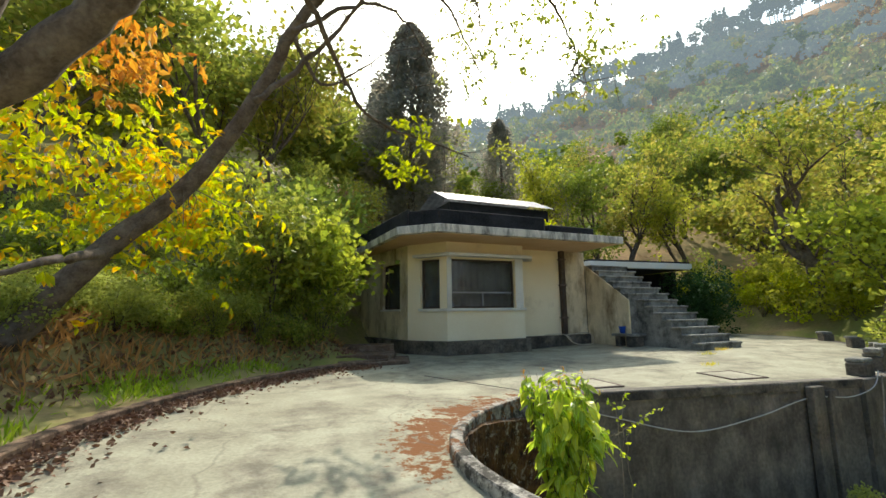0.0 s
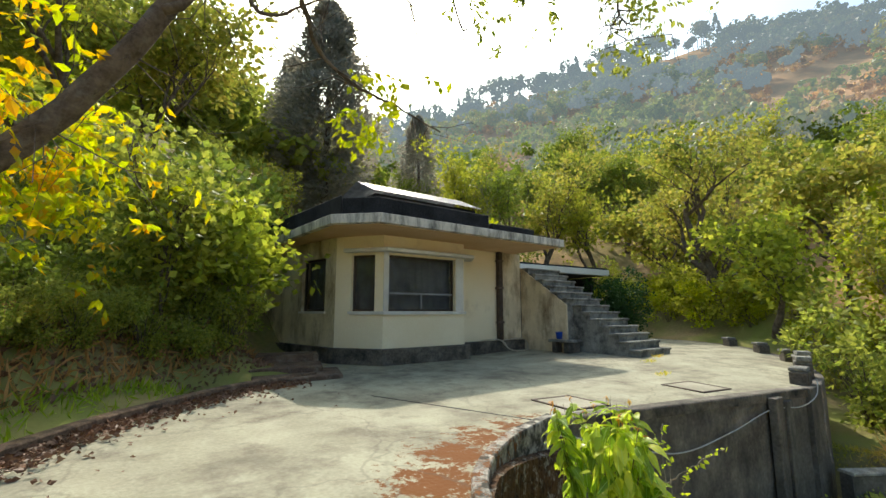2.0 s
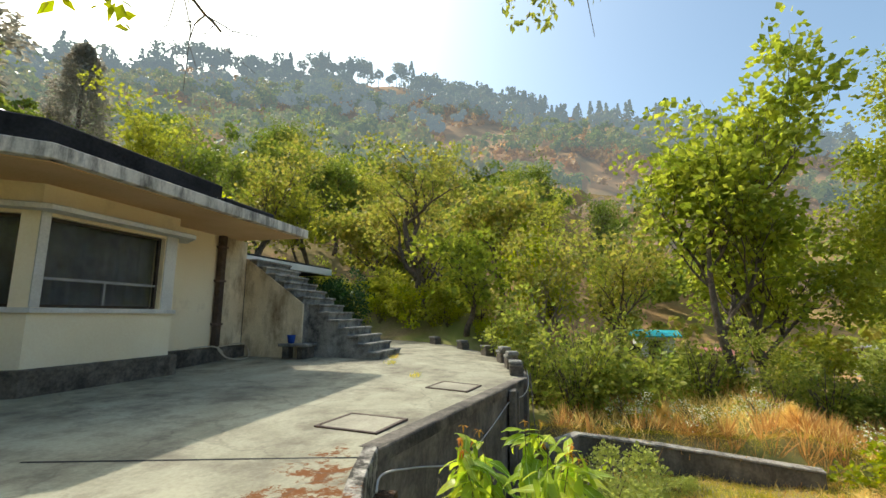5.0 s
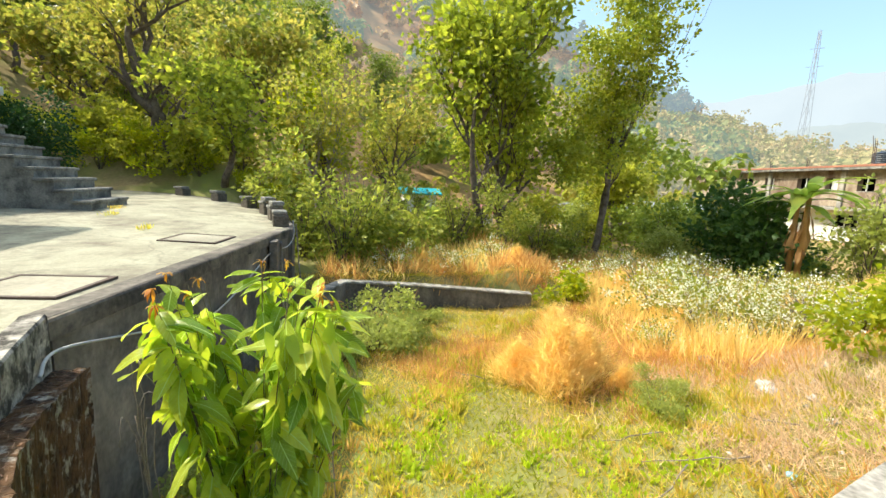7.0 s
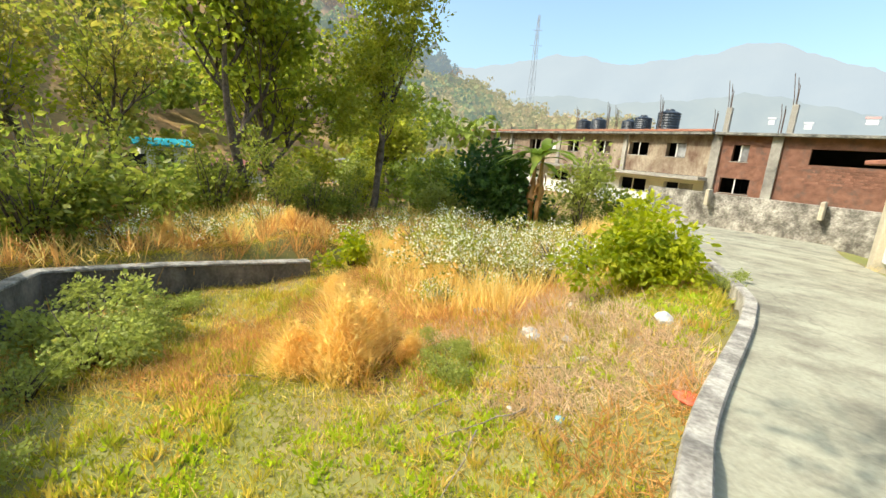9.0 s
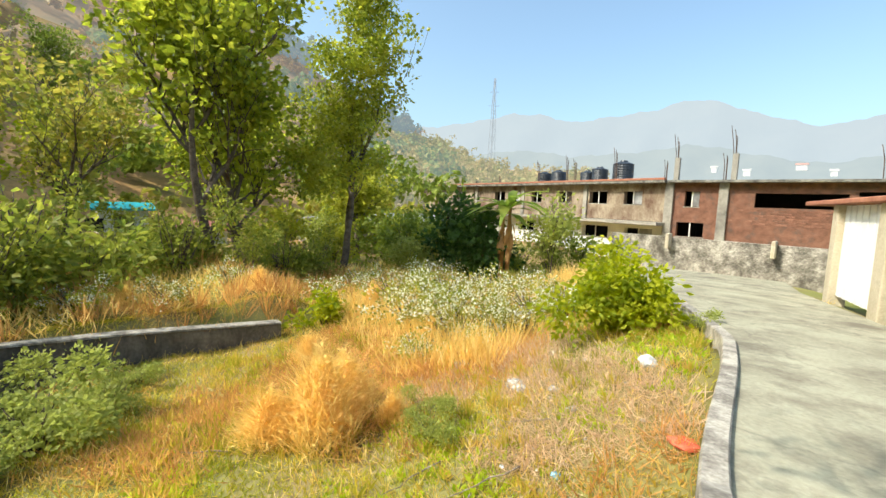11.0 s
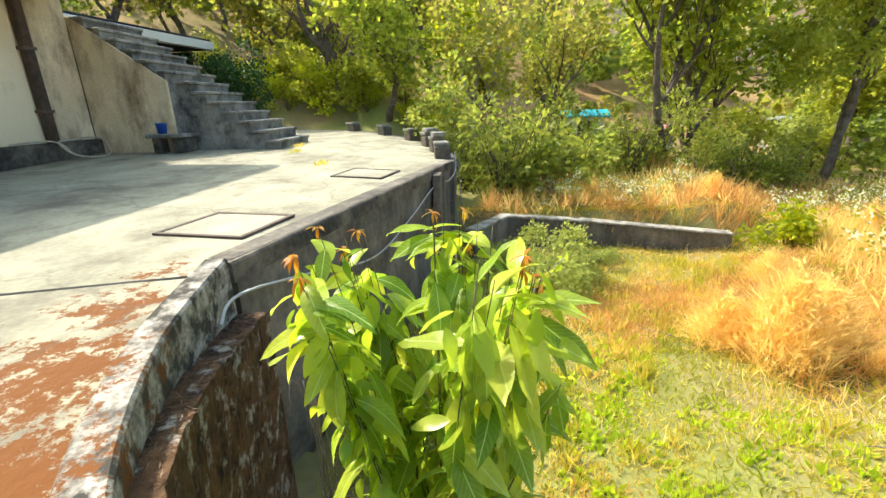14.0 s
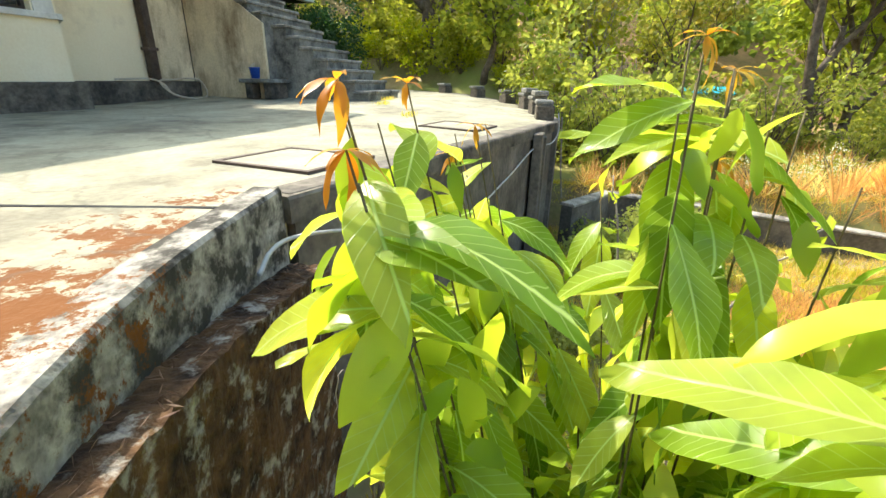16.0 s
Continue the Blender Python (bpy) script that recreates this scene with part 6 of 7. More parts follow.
yard = part("wall_gate", gbox(3.9, 8.0, 0.12, 0.34, -0.6, 0.45, 0.02), M_GREYPL)
tagged(yard, "low grey plastered wall beside the barred gate", "wall", kind="structure")
back = part("wall_yard", gbox(-1.5, 9.0, -2.6, -2.4, -0.9, 1.5, 0.01), M_GREYPL)
tagged(back, "plain grey wall behind the gate", "wall", kind="structure")

# ---- small buildings beyond the trees ----


def hut(x, y, z, w, d, h, wall, roof, label):
    ob = thing("hut", label, "house")
    base = gz(x, y) - 0.3
    part("wall", box(x - w / 2, x + w / 2, y - d / 2, y + d / 2, base, z, 0.01), wall, ob)
    rb2 = bmesh.new()
    pts = [(-w / 2 - 0.3, 0), (0, h), (w / 2 + 0.3, 0), (w / 2 + 0.3, 0.08), (0, h + 0.08), (-w / 2 - 0.3, 0.08)]
    f0 = [rb2.verts.new((x + a, y - d / 2 - 0.3, z + b)) for a, b in pts]
    f1 = [rb2.verts.new((x + a, y + d / 2 + 0.3, z + b)) for a, b in pts]
    rb2.faces.new(f0)
    rb2.faces.new(f1[::-1])
    for i in range(6):
        rb2.faces.new((f0[i], f0[(i + 1) % 6], f1[(i + 1) % 6], f1[i]))
    bmesh.ops.recalc_face_normals(rb2, faces=rb2.faces)
    part("roof", rb2, roof, ob)
    part("door", box(x - w / 2 - 0.03, x - w / 2 + 0.005, y - 0.4, y + 0.4, base, z - 0.2, 0.005), M_FRAME, ob)
    part("window", box(x - w / 2 - 0.03, x - w / 2 + 0.005, y + 0.8, y + 1.5, z - 1.0, z - 0.4, 0.005), M_DARKIN, ob)


hut(29.5, -2.2, 0.35, 1.2, 2.0, 0.3, M_WHITEWASH, M_TEAL, "small hut under a teal tarpaulin roof")
hut(28.5, -5.2, -0.6, 1.7, 2.6, 0.4, M_WHITEWASH, M_REDROOF, "low hut with a faded red roof")
hut(26.5, -12.6, -0.2, 3.0, 3.5, 0.4, M_GREYPL, M_GALV, "white house with a grey sheet roof behind trees")
hut(25.0, -17.0, 0.0, 4.0, 4.0, 0.5, M_GREYPL, M_GALV, "grey house with a sheet roof behind trees")

# ---- lawn and wild garden ----


def grass(name, label, n, x0, x1, y0, y1, size, m, seed, wide=0.05, test=None, lean=0.5):
    rng = np.random.default_rng(seed)
    x, y = rng.uniform(x0, x1, n), rng.uniform(y0, y1, n)
    d = plan_distance(x, y)
    keep = d < -0.12
    if test is not None:
        keep &= test(x, y, rng)
    x, y = x[keep], y[keep]
    c = np.stack([x, y, ground_z(x, y) - 0.015], 1)
    dd = rng.normal(size=c.shape) * lean + [0, 0, 1]
    ob = part(name, leaves(c, dd, size, wide, rng, 0.0, 0.1), m)
    return tagged(ob, label, "grass", kind="stuff")


def patch(k, lo):
    return lambda x, y, rng: rough(x, y, 0.9, k) + 0.5 * rng.normal(size=x.shape) > lo


def near(spots, soft=0.35):
    """Ragged patches round plan spots (x, y, radius)."""
    def test(x, y, rng):
        hit = np.zeros(x.shape, bool)
        for cx, cy, r in spots:
            e = np.hypot(x - cx, y - cy) + soft * r * rough(x, y, 3.1 / r, cx) * 0.6 + soft * r * rng.normal(size=x.shape) * 0.5
            hit |= e < r
        return hit
    return test


def tussocks(name, label, n, x0, x1, y0, y1, per, size, m, seed, wide, test, spread=0.5):
    """Grass growing in separate tufts."""
    rng = np.random.default_rng(seed)
    x, y = rng.uniform(x0, x1, n), rng.uniform(y0, y1, n)
    keep = (plan_distance(x, y) < -0.2) & test(x, y, rng)
    x, y = np.repeat(x[keep], per), np.repeat(y[keep], per)
    big = np.repeat(rng.uniform(0.55, 1.3, int(keep.sum())), per)
    o = rng.normal(size=(len(x), 2)) * 0.035
    c = np.stack([x + o[:, 0], y + o[:, 1], ground_z(x, y) - 0.015], 1)
    d = np.concatenate([o * 11 * spread + rng.normal(size=o.shape) * 0.25, np.ones((len(x), 1))], 1)
    return tagged(part(name, leaves(c, d, size * big, wide, rng, 0.0, 0.15), m), label, "grass", kind="stuff")


FRESH = [(5.5, -0.3, 0.4), (5.4, 0.5, 0.45), (5.0, -1.3, 0.3), (6.4, 1.0, 0.4), (6.4, -0.5, 0.45), (4.7, 1.4, 0.5), (4.6, -2.6, 0.5), (5.3, 2.2, 0.6), (6.6, 2.3, 0.45), (7.6, 1.9, 0.4), (4.3, 0.4, 0.3)]
PALE = [(4.6, -1.5, 0.55), (5.3, -0.9, 0.5), (5.9, -1.9, 0.5), (6.6, -2.6, 0.6), (5.4, -2.1, 0.4), (7.2, -1.4, 0.5)]
RUSTY = [(4.3, -0.4, 0.42), (8.3, -1.9, 0.9), (7.4, -3.1, 0.9), (7.3, -0.6, 0.6), (8.6, 1.6, 0.6), (9.3, 0.6, 0.7), (6.9, -2.2, 0.5), (9.6, -0.9, 0.8), (10.4, -2.2, 0.9), (4.15, -1.2, 0.2)]
grass("lawn_grass", "short yellow green lawn grass", 190000, 3.0, 13.0, -8.0, 4.6, 0.09, M_GRASS, 131, 0.065, lambda x, y, rng: ~near(PALE, 0.5)(x, y, rng) | (rng.uniform(size=x.shape) < 0.2), 0.9)
tussocks("grass_tufts", "yellow green tufts scattered over the lawn", 2600, 3.2, 11.5, -6.0, 4.2, 20, 0.14, M_GRASS, 132, 0.06, lambda x, y, rng: rough(x, y, 1.3, 2) + 0.4 * rng.normal(size=x.shape) > 0.05)
tussocks("fresh_tufts", "brighter tufts of fresh green grass and leafy weeds", 4200, 3.2, 9.0, -5.0, 4.2, 14, 0.075, M_FRESHWEED, 137, 0.22, near(FRESH, 0.7), 1.1)
tussocks("fresh_tufts", "small bright green weeds dotted over the lawn", 700, 3.2, 10.5, -6.0, 4.2, 12, 0.07, M_FRESHWEED, 140, 0.22, lambda x, y, rng: rough(x, y, 0.9, 6) > 0.1, 0.9)
grass("dry_grass", "dry straw lying over the lawn", 45000, 3.4, 13.5, -10.0, 3.4, 0.19, M_DRY, 133, 0.022, patch(4, 0.05), 1.6)
grass("brown_grass", "rusty brown dead grass in patches on the lawn", 120000, 3.8, 12.0, -6.0, 2.8, 0.21, M_RUSTGRASS, 139, 0.026, near(RUSTY, 0.7), 1.5)
grass("dry_grass", "dry orange brush behind the low wall", 22000, 8.0, 17.5, -9.5, 3.4, 0.42, M_DRY, 134, 0.025, lambda x, y, rng: ((x > 12.3) | (y < -1.5 - 0.35 * (x - 8))) & (rough(x, y, 0.8, 4) > -0.3), 0.7)
tussocks("rusty_brush", "rust brown dead stalks behind the low wall", 1500, 8.0, 17.0, -9.0, 3.4, 14, 0.5, M_RUSTGRASS, 141, 0.02, lambda x, y, rng: (x > 12.4) & (rough(x, y, 0.8, 4) < 0.2), 0.7)
tussocks("dry_stalks", "dry straw stalks among the flowering shrubs", 1500, 6.8, 14.0, -8.5, -2.0, 12, 0.55, M_DRY, 143, 0.014, lambda x, y, rng: (y < -1.6 - 0.3 * (x - 7)) & (rough(x, y, 1.1, 5) > -0.2), 0.6)
grass("straw_litter", "flattened pink and pale straw over bare soil", 90000, 3.7, 9.0, -4.5, 0.4, 0.2, M_PALESTRAW, 138, 0.022, near(PALE, 0.5), 3.2)
grass("bank_grass", "lush grass along the drive edge", 20000, -3.5, 3.2, 2.0, 9.0, 0.19, M_VERGE, 135, 0.06, lambda x, y, rng: (plan_distance(x, y) > -1.0) & (rough(x, y, 1.6, 2) + 0.3 * rng.normal(size=x.shape) > -0.4), 0.7)
grass("bank_dry", "brown dry undergrowth on the bank", 26000, -5.0, 4.0, 3.0, 13.5, 0.26, M_HUSK, 136, 0.06, lambda x, y, rng: (plan_distance(x, y) < -0.95) & (rough(x, y, 1.3, 7) > -0.4), 1.2)
grass("bank_litter", "dark brown dead leaves over the earth bank", 26000, -4.0, 4.0, 2.5, 12.0, 0.10, M_LITTERLEAF, 142, 0.3, lambda x, y, rng: (plan_distance(x, y) < -0.75) & (plan_distance(x, y) > -3.0), 3.0)

dry = thing("straw_tuft", "tall tuft of golden dry grass on the lawn", "grass tuft", at=pose(7.5, 0.2, gz(7.5, 0.2)))
rd = np.random.default_rng(141)
n = 2300
a, q = rd.uniform(0, 6.28, n), rd.uniform(0, 1, n) ** 0.7
z = rd.uniform(0, 1, n) ** 1.3
c = np.stack([np.cos(a) * q * (0.5 - 0.28 * z) + 0.12 * z, np.sin(a) * q * (0.45 - 0.25 * z), z * 0.85 * (1.15 - 0.7 * q)], 1)
d = np.stack([np.cos(a) * q * 0.2, np.sin(a) * q * 0.2, np.ones(n)], 1) + rd.normal(size=(n, 3)) * 0.55
part("straw", leaves(c, d, 0.42, 0.010, rd, 0.0, 0.1), M_DRY, dry)
n = 900
a, q = rd.uniform(0, 6.28, n), rd.uniform(0, 1, n) ** 0.7
z = rd.uniform(0.25, 1.2, n)
c = np.stack([np.cos(a) * q * 0.55 * (1.2 - z * 0.7), np.sin(a) * q * 0.5 * (1.2 - z * 0.7), z * (1.1 - q * 0.5)], 1)
part("seed_head", leaves(c, rd.normal(size=(n, 3)) + [0, 0, 0.6], 0.10, 0.12, rd, 0.0, 0.1), M_DRY, dry, "feathery golden seed heads")["kind"] = "stuff"
for i, (x, y, s) in enumerate(((7.9, -0.4, 0.75), (7.9, 0.6, 0.6), (8.8, -0.6, 0.5), (10.2, -1.2, 0.5), (7.2, -0.6, 0.35), (9.2, -3.4, 0.55), (10.9, -4.5, 0.6), (10.0, -5.8, 0.55), (12.2, -6.4, 0.6), (12.2, -4.2, 0.6), (8.7, -5.6, 0.45), (13.4, -1.8, 0.5), (14.6, -3.2, 0.55), (13.8, 0.8, 0.45))):
    copy_thing(dry, pose(x, y, gz(x, y), 0, 0, 70 * i) @ Matrix.Diagonal((s * 1.3, s * 1.3, s, 1)))

flowers = [shrub("flower_bush", "sprawling shrub with masses of small white flowers", (9.6, -4.3, gz(9.6, -4.3)), (0.95, 0.85, 0.5), M_LEAFL, 900, 0.085, 151, group="white flower shrubs", flowers=840, stems=34, hollow=0.0, lumps=16), shrub("flower_bush", "straggly olive shrub dotted with white flowers", (8.8, -3.6, gz(8.8, -3.6)), (0.95, 0.85, 0.46), M_LEAFO, 800, 0.085, 152, group="white flower shrubs", flowers=640, stems=34, hollow=0.0, lumps=16)]
for i, (x, y, s) in enumerate(((8.6, -2.4, 0.55), (7.4, -3.9, 0.7), (7.0, -4.6, 0.75), (7.8, -4.8, 0.8), (8.0, -3.9, 0.7), (10.4, -3.9, 0.9), (10.6, -5.2, 1.1), (9.2, -5.3, 0.9), (11.6, -4.6, 1.0), (11.8, -6.0, 1.1), (10.4, -6.6, 1.0), (12.8, -5.2, 0.9), (12.8, -7.0, 1.0), (8.4, -4.9, 0.7), (11.4, -7.6, 0.9), (9.4, -6.8, 0.8), (13.6, 1.6, 0.7), (13.4, 0.2, 0.6), (14.2, -1.4, 0.6), (13.2, -3.4, 0.8), (8.3, -6.3, 0.7), (13.9, -8.2, 0.9), (14.5, -5.6, 0.8))):
    copy_thing(flowers[i % 2], pose(x, y, gz(x, y), 0, 0, 53 * i) @ Matrix.Diagonal((s, s, s * 1.05, 1)))
for x, y, s, k in ((22.5, -10.6, 1.0, "b"), (22.0, -12.6, 0.9, "a"), (20.8, -14.0, 0.9, "b"), (23.6, -14.8, 0.9, "d"), (24.5, -6.6, 0.7, "a"), (16.8, -12.4, 0.7, "d"), (18.4, -13.8, 0.8, "b")):
    plant_bush(k, x, y, s)
shrub("bush", "dense bright yellow green bush beside the drive", (5.5, -3.35, gz(5.5, -3.35) - 0.05), (0.52, 0.52, 0.56), M_LEAFB, 5200, 0.105, 161, wide=0.3, lumps=14, droop=0.35, hollow=0.5)
shrub("bush", "small yellow green bush in dry grass", (11.9, -2.6, gz(11.9, -2.6)), (0.5, 0.5, 0.45), M_LEAFB, 900, 0.11, 162)
weeds = shrub("weed_bush", "pale green weedy shrub by the low wall", (9.7, 2.5, gz(9.7, 2.5)), (0.85, 0.6, 0.42), M_LEAFG, 2600, 0.07, 163, group="weedy shrubs", stems=16)
for i, (x, y, s) in enumerate(((10.8, 2.9, 0.9), (8.9, 3.1, 0.6), (10.3, 1.7, 0.6), (11.3, 1.2, 0.5), (6.45, -0.5, 0.42), (6.9, -0.9, 0.35), (5.9, 3.9, 0.5), (7.6, 3.4, 0.5), (4.6, -3.6, 0.3))):
    copy_thing(weeds, pose(x, y, gz(x, y), 0, 0, 80 * i) @ Matrix.Diagonal((s, s, s, 1)))
shrub("bush", "dark rounded tree before the long building", (13.6, -10.2, gz(13.6, -10.2)), (1.4, 1.3, 1.6), M_LEAFD, 4200, 0.2, 171, lumps=10, hollow=0.6)
tree("tree", "young sapling before the long building", (10.9, -11.0, gz(10.9, -11.0)), 3.0, 0.5, 0.04, M_LEAFG, 1400, 0.14, 172, puff=0.25)

ban = thing("banana_plant", "clump of banana plants with dry hanging leaves", "plant", at=pose(12.3, -10.4, gz(12.3, -10.4)))
rn = np.random.default_rng(181)
for k in range(4):
    bx, by, h = rn.uniform(-0.4, 0.4), rn.uniform(-0.4, 0.4), rn.uniform(2.2, 2.9)
    part("stem", tube_data([[(Vector((bx, by, -0.1)), 0.09), (Vector((bx * 1.1, by * 1.1, h)), 0.055)]], 8), M_HUSK, ban, smooth=True)
    for j in range(6):
        m = Matrix.Translation((bx * 1.1, by * 1.1, h - 0.05)) @ Euler((0, radians(-rn.uniform(20, 65)), j * 1.05 + rn.uniform(-0.3, 0.3))).to_matrix().to_4x4()
        v, f = blade_leaf(rn.uniform(1.2, 1.6), 0.16, 0.8, rn)
        part("leaf", ([tuple(m @ Vector(q)) for q in v], f), M_BANANA, ban, smooth=True)
    for j in range(6):
        m = Matrix.Translation((bx, by, h * rn.uniform(0.5, 0.9))) @ Euler((0, radians(rn.uniform(60, 85)), rn.uniform(0, 6.28))).to_matrix().to_4x4()
        v, f = blade_leaf(rn.uniform(0.7, 1.1), 0.07, 0.1, rn)
        part("dry_leaf", ([tuple(m @ Vector(q)) for q in v], f), M_HUSK, ban, "dry brown hanging leaf")

# stones and litter on the lawn


def rock(name, label, cat, x, y, s, m, seed, group="", flat=0.6):
    rng = np.random.default_rng(seed)
    bm = bmesh.new()
    bmesh.ops.create_icosphere(bm, subdivisions=2, radius=s)
    for v in bm.verts:
        v.co = v.co * (1 + 0.35 * noise.noise(v.co * (1.4 / s) + Vector((seed, 0, 0))))
        v.co.z *= flat
    ob = part(name, bm, m)
    ob.matrix_world = pose(x, y, gz(x, y) + s * flat * 0.35, 0, 0, rng.uniform(0, 360))
    return tagged(ob, label, cat, group)


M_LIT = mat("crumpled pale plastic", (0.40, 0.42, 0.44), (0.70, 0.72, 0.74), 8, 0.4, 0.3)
M_LITB = mat("crumpled blue plastic", (0.15, 0.35, 0.5), (0.3, 0.55, 0.7), 8, 0.4, 0.3)
M_LITR = mat("red cloth", (0.55, 0.10, 0.05), (0.7, 0.18, 0.1), 8, 0.7, 0.3)
rk = np.random.default_rng(191)
for i, (x, y, s) in enumerate(((7.57, -2.39, 0.13), (6.2, -1.8, 0.12), (6.05, -1.7, 0.10), (5.6, -1.7, 0.07), (5.9, -2.1, 0.06), (5.5, -2.3, 0.05), (6.1, -2.6, 0.06), (5.2, -1.4, 0.05), (4.6, 1.0, 0.09))):
    rock("stone", "grey field stone in the grass", "stone", x, y, s, M_STONE, 200 + i, "field stones")
for i in range(26):
    x, y = 5.35 + rk.normal() * 0.4, -1.0 + rk.normal() * 0.45
    rock("rubble", "small pale rubble scrap in the grass", "rubble", x, y, rk.uniform(0.012, 0.03), (M_STONE, M_LIT, M_STONE)[i % 3], 230 + i, "scattered rubble", 0.45)
rock("plastic_bag", "crumpled pale blue plastic bag on the ground", "litter", 4.75, -2.2, 0.10, M_LIT, 260, flat=0.8)
rock("plastic_scrap", "blue plastic scrap in the grass", "litter", 4.95, -0.6, 0.05, M_LITB, 261)
rock("cloth", "red cloth lying in the grass", "litter", 4.12, -1.26, 0.14, M_LITR, 262, flat=0.25)

# ---- terrace details ----
for i, (x, y, w, h) in enumerate(((11.25, 4.12, 0.42, 0.22), (12.2, 4.3, 0.36, 0.24), (13.3, 4.6, 0.34, 0.25), (14.6, 5.2, 0.34, 0.22), (16.0, 6.2, 0.34, 0.22), (17.4, 7.5, 0.34, 0.2))):
    ob = thing("edge_block", "dark weathered concrete block on the terrace edge", "block", "terrace edge blocks", at=pose(x, y, deck(x, y), 0, 0, 8 + 9 * i))
    part("block", box(-w / 2, w / 2, -0.14, 0.14, -0.01, h, 0.02), M_PLINTH, ob)
    part("cap", box(-w / 2 + 0.04, w / 2 + 0.05, -0.12, 0.15, h + 0.002, h + 0.07, 0.015), M_STEP, ob)
    if i in (1, 2):
        part("cap", box(-w / 2 - 0.03, w / 2 - 0.05, -0.13, 0.12, h + 0.073, h + 0.16, 0.015), M_STEP, ob)

bench = thing("slab_bench", "stone slab bench on blocks against the stair wall", "bench")
bz = deck(12, 9.7)
part("slab", box(11.15, 11.78, 9.05, 9.75, bz + 0.26, bz + 0.33, 0.012), M_STEP, bench)
for y in (9.1, 9.5):
    part("leg", box(11.2, 11.72, y, y + 0.16, bz - 0.02, bz + 0.258, 0.01), M_PLINTH, bench)
buck = thing("bucket", "small blue plastic bucket standing on the slab bench", "bucket", at=pose(11.4, 9.55, bz + 0.332))
vs, fs, n = [], [], 18
for r, z in ((0.0, 0.004), (0.075, 0.004), (0.1, 0.19), (0.108, 0.2), (0.108, 0.185)):
    vs += [(r * math.cos(2 * math.pi * i / n), r * math.sin(2 * math.pi * i / n), z) for i in range(n)]
for k in range(4):
    fs += [(k * n + i, k * n + (i + 1) % n, (k + 1) * n + (i + 1) % n, (k + 1) * n + i) for i in range(n)]
part("body", (vs, fs), M_BLUE, buck, smooth=True)
part("handle", tube_data([[(Vector((0.105 * math.cos(t), 0.0, 0.19 + 0.07 * math.sin(t))), 0.004) for t in [math.pi * k / 10 for k in range(11)]]], 5), M_HOSE, buck)


def cable(name, label, pts, r, m, cat="hose"):
    ob = part(name, tube_data([[(p, r) for p in spline(pts, 8)]], 7), m, smooth=True)
    return tagged(ob, label, cat)


cable("hose", "pale grey hose draped along the terrace wall", [(4.95, 4.66, 0.17), (5.25, 4.72, 0.2), (6.2, 4.74, -0.05), (7.4, 4.5, -0.32), (8.6, 4.3, -0.2), (9.6, 4.1, 0.02), (10.4, 3.92, 0.0), (11.0, 3.86, 0.12), (11.3, 3.9, 0.35)], 0.0095, M_HOSE)
cable("hose", "thin dead vine hanging over the terrace wall", [(11.25, 3.84, 0.3), (11.1, 3.8, -0.1), (10.9, 3.76, -0.5), (10.8, 3.7, -0.9)], 0.012, M_PALEBARK, "vine")
M_HOSETAN = mat("faded tan hose", (0.42, 0.36, 0.27), (0.58, 0.51, 0.40), 10, 0.6, 0.1)
cable("hose", "coiled faded tan hose hanging over the plinth", [(9.6, 10.83, 0.725), (10.2, 10.82, 0.74), (10.42, 10.74, 0.66), (10.56, 10.7, 0.48), (10.8, 10.62, 0.415), (11.2, 10.6, 0.415), (11.36, 10.7, 0.55), (11.3, 10.78, 0.72), (11.05, 10.8, 0.75), (10.75, 10.82, 0.73), (10.4, 10.78, 0.7), (10.5, 10.66, 0.5), (10.75, 10.55, 0.415), (11.0, 10.5, 0.41)], 0.016, M_HOSETAN)
rw = np.random.default_rng(311)
for x, y in ((11.3, 6.9), (12.1, 7.15), (9.9, 5.9)):
    q = np.array([x, y, float(deck(x, y))]) + rw.normal(size=(60, 3)) * [0.12, 0.05, 0.0]
    tuft = part("dry_weed", leaves(q, rw.normal(size=q.shape) * 0.5 + [0, 0, 1], 0.09, 0.06, rw), M_GRASS)
    tagged(tuft, "small dry weed growing from a terrace crack", "weed", kind="stuff")
# brick landing by the bank
M_DIRTSTEP = mat("dirt on brick steps", (0.07, 0.045, 0.03), (0.19, 0.12, 0.08), 4, 0.95, 0.8, 30, (0.26, 0.22, 0.17), 0.62, 5)
lan = thing("brick_landing", "low red brick landing steps beside the house", "steps")
for pts, h in (([(3.2, 9.2), (4.75, 9.15), (5.1, 10.2), (3.5, 10.6)], 0.07), ([(3.3, 9.9), (4.6, 9.75), (4.9, 10.6), (3.5, 10.9)], 0.17), ([(3.6, 10.9), (4.9, 10.75), (5.1, 11.4), (3.7, 11.6)], 0.3)):
    part("slab", prism(pts, 0.1, lambda x, y, h=h: deck(x, y) + h, 0.015), M_DIRTSTEP, lan)

